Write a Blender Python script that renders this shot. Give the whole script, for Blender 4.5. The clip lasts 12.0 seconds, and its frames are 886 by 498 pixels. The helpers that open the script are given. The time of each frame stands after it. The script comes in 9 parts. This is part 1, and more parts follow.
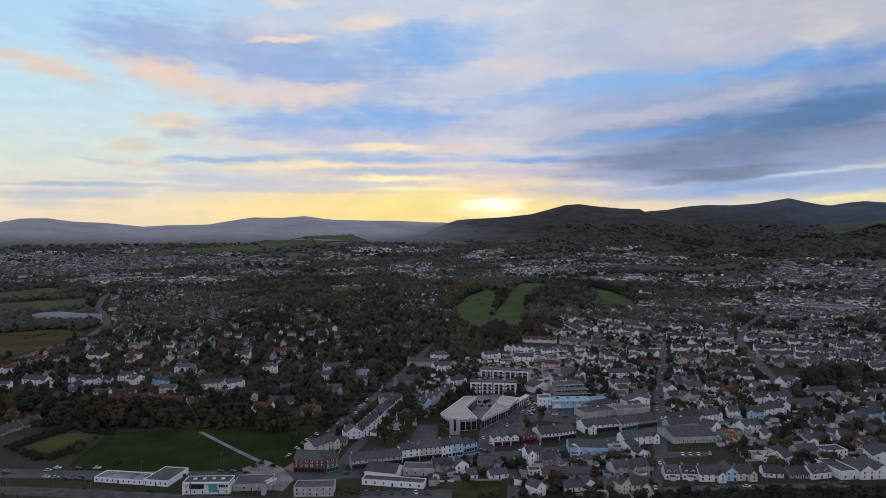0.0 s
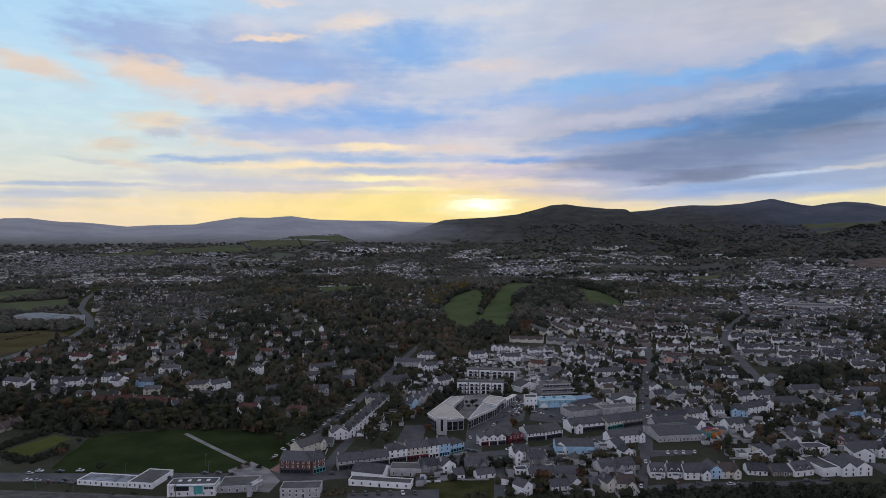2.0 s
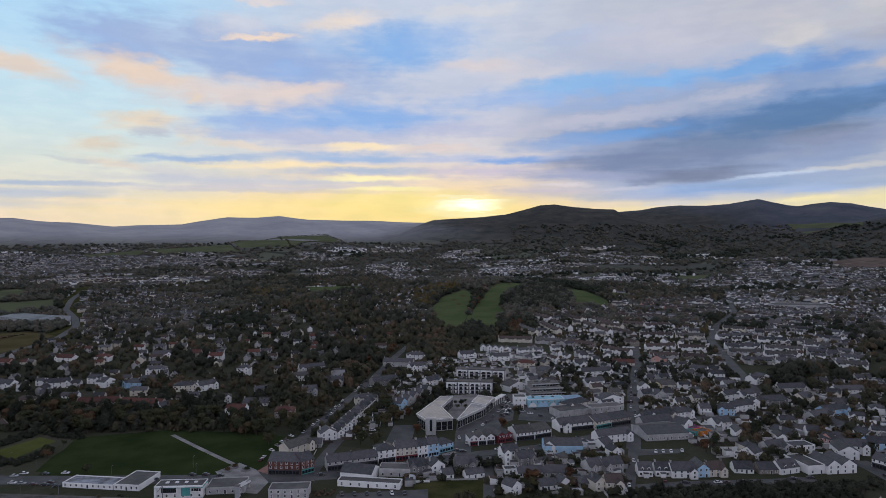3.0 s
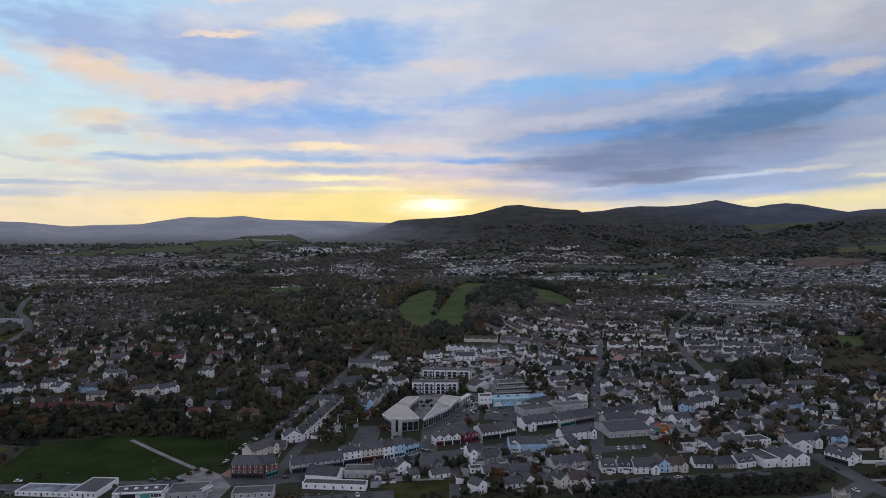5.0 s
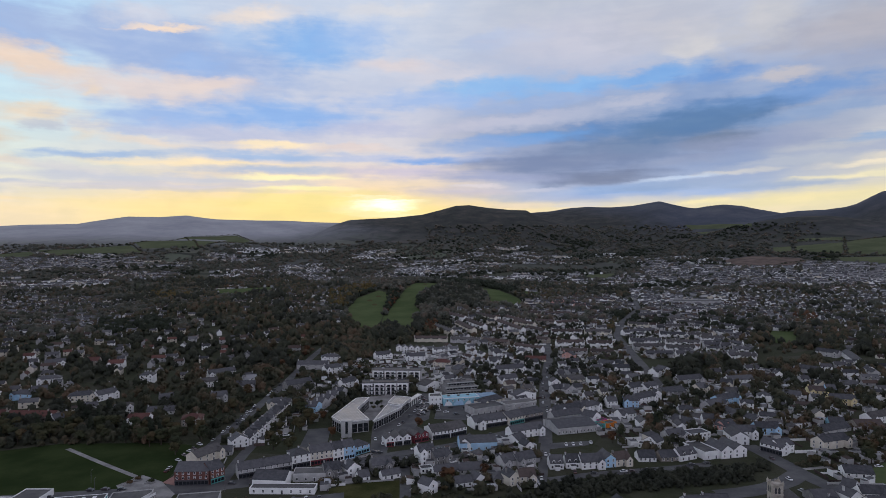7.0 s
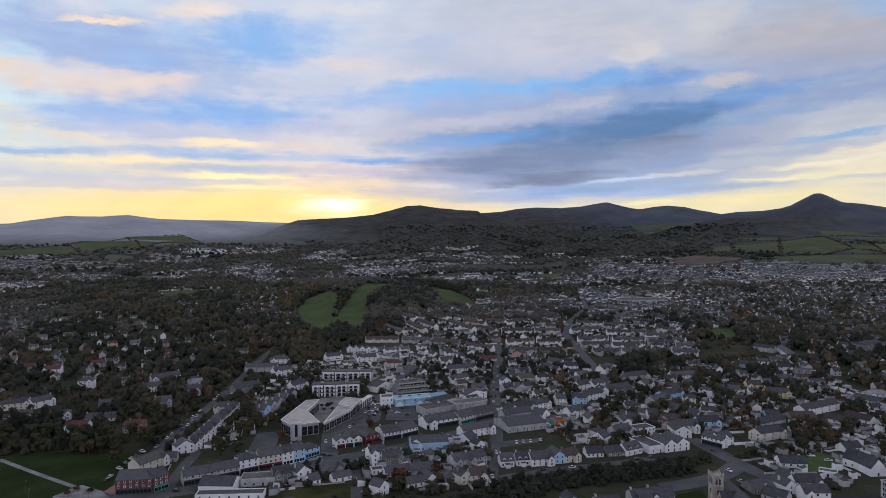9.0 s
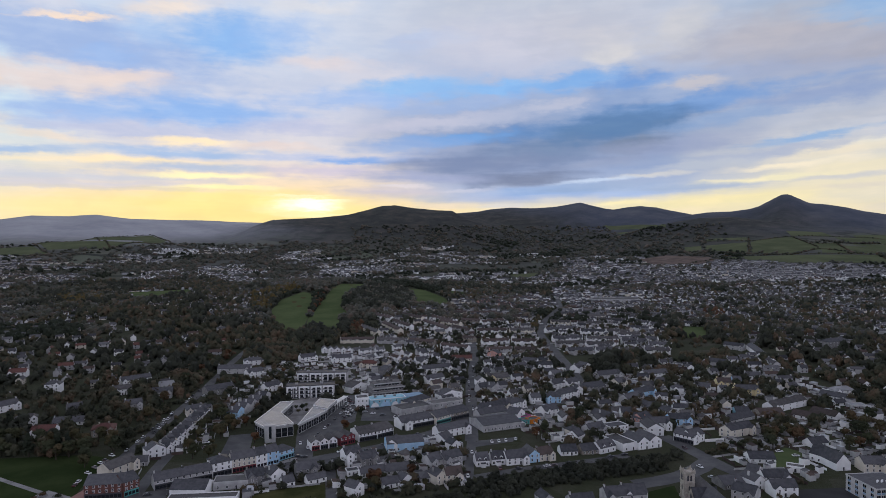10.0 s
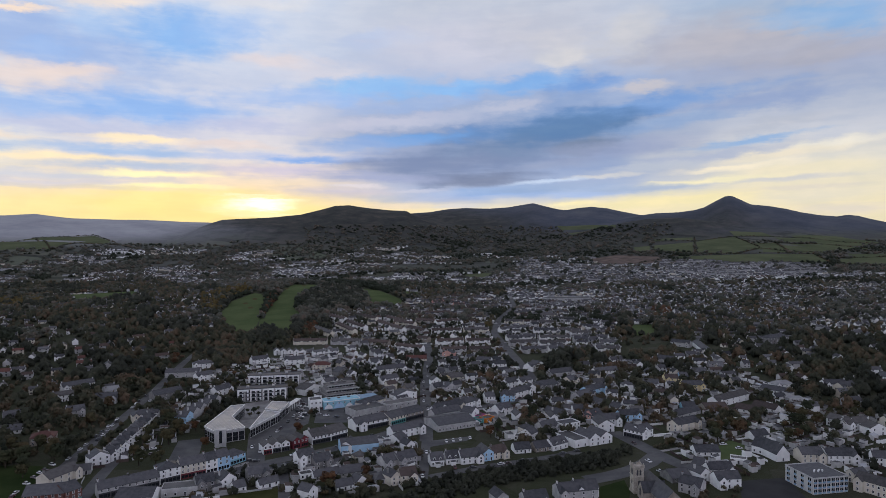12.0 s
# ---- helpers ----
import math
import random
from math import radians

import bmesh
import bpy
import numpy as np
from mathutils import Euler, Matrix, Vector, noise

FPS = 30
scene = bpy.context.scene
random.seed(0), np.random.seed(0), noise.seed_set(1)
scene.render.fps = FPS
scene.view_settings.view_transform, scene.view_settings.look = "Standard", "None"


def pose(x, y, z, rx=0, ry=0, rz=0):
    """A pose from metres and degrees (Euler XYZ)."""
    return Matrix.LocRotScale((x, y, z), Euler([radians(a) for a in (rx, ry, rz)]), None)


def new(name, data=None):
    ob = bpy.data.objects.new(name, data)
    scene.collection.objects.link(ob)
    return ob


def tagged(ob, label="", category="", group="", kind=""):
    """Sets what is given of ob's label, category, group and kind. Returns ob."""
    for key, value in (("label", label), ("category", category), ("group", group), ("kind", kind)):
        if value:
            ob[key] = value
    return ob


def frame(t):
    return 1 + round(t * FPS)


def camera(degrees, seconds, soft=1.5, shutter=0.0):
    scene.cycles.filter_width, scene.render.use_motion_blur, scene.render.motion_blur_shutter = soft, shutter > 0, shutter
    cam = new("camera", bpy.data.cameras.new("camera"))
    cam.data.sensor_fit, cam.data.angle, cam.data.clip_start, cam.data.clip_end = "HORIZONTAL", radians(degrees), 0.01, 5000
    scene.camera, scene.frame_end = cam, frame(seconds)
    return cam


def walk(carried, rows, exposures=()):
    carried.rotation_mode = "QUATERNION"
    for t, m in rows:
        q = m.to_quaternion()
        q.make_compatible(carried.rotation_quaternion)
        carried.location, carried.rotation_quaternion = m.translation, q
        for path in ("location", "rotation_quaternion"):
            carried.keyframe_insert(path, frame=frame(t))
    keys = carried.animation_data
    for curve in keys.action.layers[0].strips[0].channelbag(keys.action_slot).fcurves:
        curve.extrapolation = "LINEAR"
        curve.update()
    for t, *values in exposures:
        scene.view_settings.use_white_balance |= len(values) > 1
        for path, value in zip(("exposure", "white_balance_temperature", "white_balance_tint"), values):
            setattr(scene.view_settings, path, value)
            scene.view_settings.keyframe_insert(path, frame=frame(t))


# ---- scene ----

# ---- camera: hovers in one place and pans to its right ----
EYE = 135.0
cam = camera(69.23, 12.0, 0.8)
TURNS = [(0.0, 0.0), (0.5, -0.31), (1.0, -0.60), (1.5, -0.89), (2.0, -1.17), (2.5, -1.49), (3.0, -2.15), (3.2, -2.46),
         (4.8, -4.92), (5.0, -5.21), (5.5, -5.98), (6.0, -6.77), (6.5, -8.22), (7.0, -9.66), (7.2, -10.13), (8.8, -13.49), (9.0, -14.02), (9.5, -15.31),
         (10.0, -16.22), (10.5, -17.06), (11.0, -17.90), (11.5, -19.02), (12.0, -20.29)]
walk(cam, [(t, pose(0, 0, EYE, 90 - 1.142, 0.199, yaw)) for t, yaw in TURNS],
     [(0.0, -0.08), (5.5, -0.05), (7.5, 0.0), (9.5, 0.05), (12.0, 0.06)])
scene.view_settings.exposure = 0.0

# ---- dusk sky: low sun behind broken cloud over the hills ----
SUN_AZ, SUN_EL = 4.4, 2.6          # degrees to the right of +y, degrees up


class Nodes:
    """Short hand for one node tree."""

    def __init__(self, tree):
        self.tree = tree
        tree.nodes.clear()

    def add(self, kind, operation="", feature=""):
        n = self.tree.nodes.new(kind)
        if operation:
            n.operation = operation
        if feature:
            n.feature = feature
        return n

    def put(self, socket, value):
        if isinstance(value, bpy.types.NodeSocket):
            self.tree.links.new(value, socket)
        elif value is not None:
            socket.default_value = value

    def math(self, op, a, b=None, c=None, clamp=False):
        n = self.add("ShaderNodeMath", op)
        n.use_clamp = clamp
        for s, v in zip(n.inputs, (a, b, c)):
            self.put(s, v)
        return n.outputs[0]

    def span(self, value, lo, hi, to_lo=0.0, to_hi=1.0, smooth=True):
        n = self.add("ShaderNodeMapRange")
        n.interpolation_type = "SMOOTHSTEP" if smooth else "LINEAR"
        for s, v in zip(n.inputs, (value, lo, hi, to_lo, to_hi)):
            self.put(s, v)
        return n.outputs[0]

    def mix(self, fac, a, b, blend="MIX"):
        n = self.add("ShaderNodeMix")
        n.data_type, n.blend_type = "RGBA", blend
        self.put(n.inputs[0], fac)
        for s, v in ((n.inputs[6], a), (n.inputs[7], b)):
            self.put(s, (*v, 1) if isinstance(v, tuple) and len(v) == 3 else v)
        return n.outputs[2]

    def noise(self, vector, scale, detail=4.0, rough=0.55, warp=0.0):
        n = self.add("ShaderNodeTexNoise")
        self.put(n.inputs["Vector"], vector)
        self.put(n.inputs["Scale"], scale)
        self.put(n.inputs["Detail"], detail)
        self.put(n.inputs["Roughness"], rough)
        self.put(n.inputs["Distortion"], warp)
        return n

    def mapping(self, vector, loc=(0, 0, 0), rot=(0, 0, 0), scale=(1, 1, 1), kind="POINT"):
        n = self.add("ShaderNodeMapping")
        n.vector_type = kind
        self.put(n.inputs[0], vector)
        n.inputs["Location"].default_value, n.inputs["Rotation"].default_value, n.inputs["Scale"].default_value = loc, rot, scale
        return n.outputs[0]

    def ramp(self, fac, stops):
        n = self.add("ShaderNodeValToRGB")
        r = n.color_ramp
        while len(r.elements) < len(stops):
            r.elements.new(0.5)
        for e, (p, c) in zip(r.elements, stops):
            e.position, e.color = p, (*c, 1)
        self.put(n.inputs[0], fac)
        return n.outputs[0]


def dusk_sky():
    world = bpy.data.worlds.new("dusk_sky")
    scene.world = world
    world.use_nodes = True
    k = Nodes(world.node_tree)
    way = k.add("ShaderNodeTexCoord").outputs["Generated"]
    sep = k.add("ShaderNodeSeparateXYZ")
    k.put(sep.inputs[0], way)
    x, y, z = sep.outputs
    az = k.math("MULTIPLY", k.math("ARCTAN2", x, y), 57.2958)
    el = k.math("MULTIPLY", k.math("ARCSINE", z), 57.2958)
    flat = k.add("ShaderNodeCombineXYZ")
    k.put(flat.inputs[0], az), k.put(flat.inputs[1], el)
    uv = flat.outputs[0]
    # ragged edges: the plan of the sky is pushed about, less so low down where the layers lie flat
    roll = k.noise(k.mapping(uv, scale=(0.11, 0.24, 1)), 1.0, 2, 0.5).outputs[0]
    heave = k.noise(k.mapping(uv, loc=(31, 17, 0), scale=(0.14, 0.30, 1)), 1.0, 2, 0.5).outputs[0]
    puff = k.noise(k.mapping(uv, loc=(5, 9, 0), scale=(0.40, 0.85, 1)), 1.0, 5, 0.55).outputs[0]
    swell = k.noise(k.mapping(uv, loc=(51, 3, 0), scale=(0.40, 0.95, 1)), 1.0, 5, 0.58).outputs[0]
    wisp = k.noise(k.mapping(uv, rot=(0, 0, 0.04), scale=(0.5, 3.0, 1)), 1.0, 4, 0.6).outputs[0]
    loose = k.span(el, 1.0, 14.0, 0.18, 1.0)

    def pushed(base, *pushes):
        for tex, amount in pushes:
            base = k.math("ADD", base, k.math("MULTIPLY_ADD", tex, 2 * amount, -amount))
        return base

    def joined(u, v):
        c = k.add("ShaderNodeCombineXYZ")
        k.put(c.inputs[0], u), k.put(c.inputs[1], v)
        return c.outputs[0]

    lift = k.math("MULTIPLY", pushed(0.0, (heave, 0.5), (swell, 0.95)), loose)
    warp = joined(pushed(az, (roll, 1.6), (puff, 2.2)), k.math("ADD", pushed(el, (wisp, 0.16)), lift))
    near_sun = joined(pushed(az, (puff, 1.6)), pushed(el, (wisp, 0.55)))
    # frayed rims: streaks low down, lumps higher up
    streak = k.noise(k.mapping(uv, loc=(13, 2, 0), rot=(0, 0, -0.05), scale=(0.16, 1.9, 1)), 1.0, 4, 0.5).outputs[0]
    lump = k.noise(k.mapping(uv, loc=(2, 40, 0), rot=(0, 0, -0.06), scale=(0.36, 0.9, 1)), 1.0, 5, 0.52, 0.3).outputs[0]
    fray = k.math("MULTIPLY_ADD", k.math("ADD", k.math("MULTIPLY", streak, k.span(el, 4.0, 13.0, 0.75, 0.3)), k.math("MULTIPLY", lump, k.span(el, 4.0, 13.0, 0.25, 0.7))), 1.25, -0.625)
    # clear air and thin high cloud: four quarters of the sky, shaded by height
    air = k.add("ShaderNodeTexSky")
    air.sky_type, air.sun_disc = "NISHITA", False
    air.sun_elevation, air.sun_rotation = radians(SUN_EL), radians(SUN_AZ)
    air.altitude, air.air_density, air.dust_density = 100.0, 1.0, 1.5
    up = k.math("DIVIDE", el, 90.0, clamp=True)
    low = k.math("DIVIDE", k.math("ADD", el, k.math("MULTIPLY", lift, 0.5)), 24.0, clamp=True)
    side = pushed(az, (roll, 5.0))
    sky = k.ramp(low, [(0.007, (0.934, 0.751, 0.552)), (0.064, (0.925, 0.775, 0.585)), (0.143, (0.848, 0.783, 0.662)), (0.247, (0.759, 0.815, 0.759)), (0.391, (0.64, 0.823, 0.899)), (0.649, (0.514, 0.759, 0.979)), (0.836, (0.42, 0.706, 0.988))])
    sky = k.mix(k.span(side, -24.0, -9.0), sky, k.ramp(low, [(0.007, (1.043, 0.783, 0.377)), (0.064, (1.043, 0.832, 0.42)), (0.185, (0.865, 0.728, 0.552)), (0.289, (0.691, 0.683, 0.728)), (0.451, (0.565, 0.619, 0.775)), (0.649, (0.565, 0.64, 0.799)), (0.836, (0.605, 0.683, 0.832))]))
    sky = k.mix(k.span(side, 4.0, 19.0), sky, k.ramp(low, [(0.007, (0.902, 0.787, 0.508)), (0.097, (0.868, 0.772, 0.546)), (0.154, (0.427, 0.521, 0.726)), (0.247, (0.289, 0.379, 0.598)), (0.350, (0.251, 0.335, 0.533)), (0.551, (0.364, 0.467, 0.696)), (0.725, (0.533, 0.578, 0.704)), (0.836, (0.533, 0.578, 0.689))]))
    sky = k.mix(k.span(side, 33.0, 47.0), sky, k.ramp(low, [(0.007, (0.854, 0.748, 0.5)), (0.122, (0.83, 0.748, 0.535)), (0.247, (0.733, 0.705, 0.636)), (0.350, (0.541, 0.572, 0.663)), (0.451, (0.402, 0.46, 0.604)), (0.551, (0.353, 0.402, 0.566)), (0.649, (0.45, 0.46, 0.535)), (0.781, (0.353, 0.477, 0.663))]))
    sky = k.mix(0.03, sky, k.mix(1.0, air.outputs[0], (0.10, 0.10, 0.10), "MULTIPLY"))

    plan = [warp]

    def settle(sky):
        """Lets the next clouds be worked out after those before them: a shift too small to see."""
        t = k.add("ShaderNodeVectorMath", operation="MULTIPLY_ADD")
        k.put(t.inputs[0], sky), k.put(t.inputs[2], plan[0])
        t.inputs[1].default_value = (1e-7, 1e-7, 0)
        plan[0] = t.outputs[0]
        return sky

    def cloud(sky, u, v, a, b, turn, colour, strength=1.0):
        """One bank of cloud, lens-shaped, its rim frayed."""
        d = k.add("ShaderNodeVectorMath", operation="LENGTH")
        k.put(d.inputs[0], k.mapping(plan[0], (u, v, 0), (0, 0, radians(turn)), (a, b, 1), "TEXTURE"))
        return k.mix(k.span(k.math("ADD", d.outputs["Value"], fray), 0.22, 1.28, strength, 0.0), sky, colour)

    sky = cloud(sky, -24.4, 15.29, 5.3, 2.33, -8, (0.327, 0.477, 0.783), 1)
    sky = cloud(sky, -16.8, 15.38, 11.1, 2.57, -3, (0.42, 0.526, 0.767), 0.952)
    sky = cloud(sky, -11.1, 14.47, 10.0, 2.66, -5, (0.366, 0.489, 0.767), 1)
    sky = cloud(sky, -31.3, 12.66, 4.2, 1.01, -10, (0.796, 0.685, 0.606), 1)
    sky = cloud(sky, -23.0, 13.09, 5.7, 1.32, -12, (0.854, 0.693, 0.585), 1)
    sky = cloud(sky, -14.9, 11.87, 8.5, 1.53, 2, (0.771, 0.68, 0.668), 0.952)
    sky = cloud(sky, -9.9, 12.57, 3.6, 0.78, 5, (0.874, 0.717, 0.643), 0.672)
    sky = cloud(sky, -14.0, 16.52, 3.5, 0.37, 5, (0.921, 0.746, 0.621), 1)
    sky = cloud(sky, -6.7, 18.18, 4.5, 0.86, 6, (0.848, 0.746, 0.682), 0.896)
    settle(sky)
    sky = cloud(sky, -15.4, 17.47, 2.8, 1.09, 5, (0.654, 0.676, 0.783), 0.784)
    sky = cloud(sky, -13.9, 19.40, 2.9, 0.41, 0, (0.82, 0.732, 0.713), 0.784)
    sky = cloud(sky, -1.5, 16.25, 5.5, 2.22, 0, (0.281, 0.489, 0.848), 1)
    sky = cloud(sky, -8.2, 16.33, 2.4, 1.25, 0, (0.377, 0.552, 0.848), 0.672)
    sky = cloud(sky, -11.1, 14.14, 2.4, 0.89, 10, (0.327, 0.501, 0.848), 0.56)
    sky = cloud(sky, -19.5, 11.36, 0.9, 0.50, 20, (0.861, 0.706, 0.574), 0.672)
    sky = cloud(sky, -22.6, 9.35, 3.7, 0.87, 5, (0.825, 0.711, 0.579), 0.952)
    sky = cloud(sky, -25.7, 7.36, 2.7, 0.86, 4, (0.759, 0.682, 0.58), 0.952)
    sky = cloud(sky, -22.1, 8.61, 1.8, 0.44, -4, (0.565, 0.605, 0.676), 0.896)
    settle(sky)
    sky = cloud(sky, -19.1, 8.64, 1.1, 1.15, 30, (0.813, 0.726, 0.603), 0.672)
    sky = cloud(sky, -13.0, 9.52, 7.5, 1.44, 0, (0.366, 0.52, 0.832), 0.952)
    sky = cloud(sky, -4.2, 10.32, 8.5, 1.60, 0, (0.303, 0.489, 0.848), 1)
    sky = cloud(sky, -9.2, 8.54, 11.3, 0.93, -1, (0.552, 0.585, 0.751), 0.896)
    sky = cloud(sky, -4.7, 7.88, 4.9, 0.41, 1, (1.03, 0.849, 0.587), 0.952)
    sky = cloud(sky, -14.9, 7.74, 4.6, 0.39, -6, (0.873, 0.736, 0.612), 0.672)
    sky = cloud(sky, -19.1, 6.50, 5.7, 0.39, 3, (0.403, 0.539, 0.767), 0.952)
    sky = cloud(sky, -6.2, 6.93, 9.0, 0.54, 0, (0.403, 0.539, 0.783), 0.952)
    sky = cloud(sky, -11.1, 6.07, 8.2, 0.40, 0, (1.034, 0.84, 0.552), 0.896)
    settle(sky)
    sky = cloud(sky, -26.5, 5.98, 2.9, 0.25, -3, (0.619, 0.64, 0.676), 0.784)
    sky = cloud(sky, -24.3, 5.77, 2.5, 0.38, -10, (0.899, 0.736, 0.558), 0.56)
    sky = cloud(sky, -20.4, 5.33, 5.9, 0.52, -4, (0.654, 0.654, 0.706), 0.784)
    sky = cloud(sky, -5.2, 5.71, 7.9, 0.41, 0, (0.459, 0.552, 0.728), 0.84)
    sky = cloud(sky, -15.0, 4.77, 14.7, 0.47, 0, (0.619, 0.64, 0.728), 0.84)
    sky = cloud(sky, -4.2, 5.07, 5.5, 0.27, 0, (1.062, 0.952, 0.565), 1)
    sky = cloud(sky, -29.1, 4.10, 7.0, 0.24, 1, (0.459, 0.552, 0.706), 0.896)
    sky = cloud(sky, -13.1, 4.23, 16.1, 0.40, 1, (0.662, 0.64, 0.706), 0.84)
    sky = cloud(sky, -29.9, 3.33, 6.0, 0.48, 1, (0.52, 0.585, 0.706), 0.84)
    settle(sky)
    sky = cloud(sky, -31.0, 2.52, 4.5, 0.36, 0, (0.619, 0.633, 0.691), 0.728)
    sky = cloud(sky, -2.2, 4.19, 4.9, 0.28, 0, (1.062, 0.961, 0.552), 1)
    sky = cloud(sky, -11.1, 3.91, 11.7, 0.20, 0, (0.592, 0.592, 0.654), 0.56)
    sky = cloud(sky, -26.4, 2.86, 3.9, 0.25, 0, (0.943, 0.759, 0.552), 0.672)
    sky = cloud(sky, 5.8, 14.80, 4.2, 0.90, 0, (0.73, 0.667, 0.698), 0.896)
    sky = cloud(sky, 10.7, 13.93, 5.9, 1.02, 0, (0.66, 0.652, 0.733), 0.784)
    sky = cloud(sky, 2.3, 16.93, 3.7, 1.57, 0, (0.388, 0.549, 0.86), 0.56)
    sky = cloud(sky, 4.8, 19.13, 4.8, 0.73, 0, (0.737, 0.731, 0.764), 0.672)
    sky = cloud(sky, 15.0, 16.84, 4.0, 1.09, 3, (0.447, 0.562, 0.803), 0.672)
    settle(sky)
    sky = cloud(sky, 22.2, 16.18, 9.4, 2.94, 0, (0.595, 0.602, 0.713), 0.784)
    sky = cloud(sky, 31.3, 15.38, 2.7, 1.20, 12, (0.771, 0.744, 0.731), 0.896)
    sky = cloud(sky, 30.2, 16.74, 3.7, 0.82, 0, (0.677, 0.664, 0.702), 0.672)
    sky = cloud(sky, 13.6, 12.96, 6.3, 1.02, 4, (0.285, 0.519, 0.867), 0.896)
    sky = cloud(sky, 21.3, 12.79, 5.8, 0.85, 4, (0.262, 0.501, 0.869), 0.896)
    sky = cloud(sky, 27.6, 13.12, 5.8, 0.93, 5, (0.223, 0.429, 0.787), 0.952)
    sky = cloud(sky, 32.8, 12.78, 3.9, 0.88, 6, (0.187, 0.349, 0.687), 0.952)
    sky = cloud(sky, 8.8, 11.90, 7.7, 0.91, 2, (0.361, 0.517, 0.836), 0.784)
    sky = cloud(sky, 17.8, 11.48, 7.8, 0.63, 5, (0.364, 0.486, 0.751), 0.672)
    settle(sky)
    sky = cloud(sky, 30.3, 11.48, 5.0, 0.92, 5, (0.27, 0.374, 0.605), 0.896)
    sky = cloud(sky, 26.4, 11.25, 3.4, 0.65, 6, (0.561, 0.569, 0.676), 0.672)
    sky = cloud(sky, 19.1, 10.25, 8.2, 0.82, 6, (0.508, 0.542, 0.687), 0.616)
    sky = cloud(sky, 13.6, 9.83, 6.9, 0.72, 6, (0.561, 0.568, 0.699), 0.672)
    sky = cloud(sky, 33.2, 9.71, 3.4, 1.57, 8, (0.107, 0.198, 0.374), 1)
    sky = cloud(sky, 29.2, 8.85, 5.6, 1.06, 8, (0.125, 0.208, 0.382), 0.952)
    sky = cloud(sky, 22.7, 8.89, 6.8, 0.87, 5, (0.15, 0.275, 0.534), 0.952)
    sky = cloud(sky, 16.9, 8.51, 6.7, 0.65, 4, (0.186, 0.375, 0.726), 0.952)
    sky = cloud(sky, 25.6, 7.37, 8.5, 1.35, 4, (0.184, 0.263, 0.431), 0.896)
    settle(sky)
    sky = cloud(sky, 32.8, 7.69, 3.0, 1.03, 8, (0.171, 0.226, 0.339), 0.896)
    sky = cloud(sky, 12.7, 7.96, 5.8, 0.79, 3, (0.314, 0.439, 0.715), 0.784)
    sky = cloud(sky, 7.8, 6.62, 4.2, 0.41, 2, (0.222, 0.428, 0.848), 0.952)
    sky = cloud(sky, 10.7, 6.80, 5.3, 0.54, 2, (0.314, 0.427, 0.716), 0.56)
    sky = cloud(sky, 3.3, 9.36, 5.5, 0.81, 0, (0.513, 0.548, 0.742), 0.784)
    sky = cloud(sky, 3.3, 6.91, 4.9, 0.41, 0, (0.51, 0.581, 0.8), 0.672)
    sky = cloud(sky, 1.8, 7.81, 4.3, 0.41, 0, (0.796, 0.667, 0.63), 0.672)
    sky = cloud(sky, 19.2, 6.31, 9.3, 1.29, 2, (0.22, 0.275, 0.44), 0.896)
    sky = cloud(sky, 23.5, 4.99, 6.2, 0.88, 2, (0.187, 0.225, 0.348), 0.84)
    settle(sky)
    sky = cloud(sky, 29.9, 6.22, 4.6, 0.59, 4, (0.32, 0.374, 0.533), 0.672)
    sky = cloud(sky, 5.8, 5.66, 5.5, 0.68, 0, (0.589, 0.553, 0.715), 0.784)
    sky = cloud(sky, 13.6, 5.19, 6.9, 0.53, -1, (0.369, 0.416, 0.621), 0.784)
    sky = cloud(sky, 10.7, 3.87, 5.3, 0.54, 0, (0.548, 0.534, 0.701), 0.784)
    sky = cloud(sky, 12.7, 4.43, 2.9, 0.20, -2, (0.736, 0.683, 0.728), 0.896)
    sky = cloud(sky, 17.8, 4.08, 3.3, 0.20, 2, (0.58, 0.602, 0.738), 0.896)
    sky = cloud(sky, 18.7, 3.35, 7.1, 0.52, 0, (0.392, 0.486, 0.726), 0.84)
    sky = cloud(sky, 25.6, 3.91, 6.5, 0.62, 1, (0.313, 0.457, 0.755), 0.896)
    sky = cloud(sky, 32.9, 3.73, 3.9, 0.58, 3, (0.39, 0.517, 0.791), 0.784)
    settle(sky)
    sky = cloud(sky, 30.3, 4.78, 5.0, 0.24, 4, (0.554, 0.66, 0.848), 0.952)
    sky = cloud(sky, 15.5, 2.68, 3.4, 0.33, 0, (0.815, 0.713, 0.654), 0.784)
    sky = cloud(sky, 32.2, 2.83, 2.6, 0.23, 4, (1.034, 0.899, 0.552), 1)
    sky = cloud(sky, 21.0, 2.65, 3.2, 0.26, 0, (0.613, 0.652, 0.776), 0.56)
    sky = cloud(sky, 28.6, 17.23, 7.2, 2.48, 0, (0.52, 0.533, 0.616), 0.56)
    sky = cloud(sky, 42.5, 15.33, 9.4, 2.01, 3, (0.464, 0.458, 0.527), 0.784)
    sky = cloud(sky, 32.0, 15.49, 5.3, 1.38, 4, (0.57, 0.577, 0.633), 0.56)
    sky = cloud(sky, 36.4, 16.97, 2.8, 1.57, 30, (0.611, 0.606, 0.633), 0.672)
    sky = cloud(sky, 51.6, 16.17, 4.9, 1.63, -8, (0.228, 0.423, 0.706), 0.952)
    settle(sky)
    sky = cloud(sky, 48.6, 16.23, 3.8, 0.78, -5, (0.336, 0.476, 0.697), 0.672)
    sky = cloud(sky, 50.2, 13.58, 6.9, 1.02, 0, (0.421, 0.421, 0.493), 0.784)
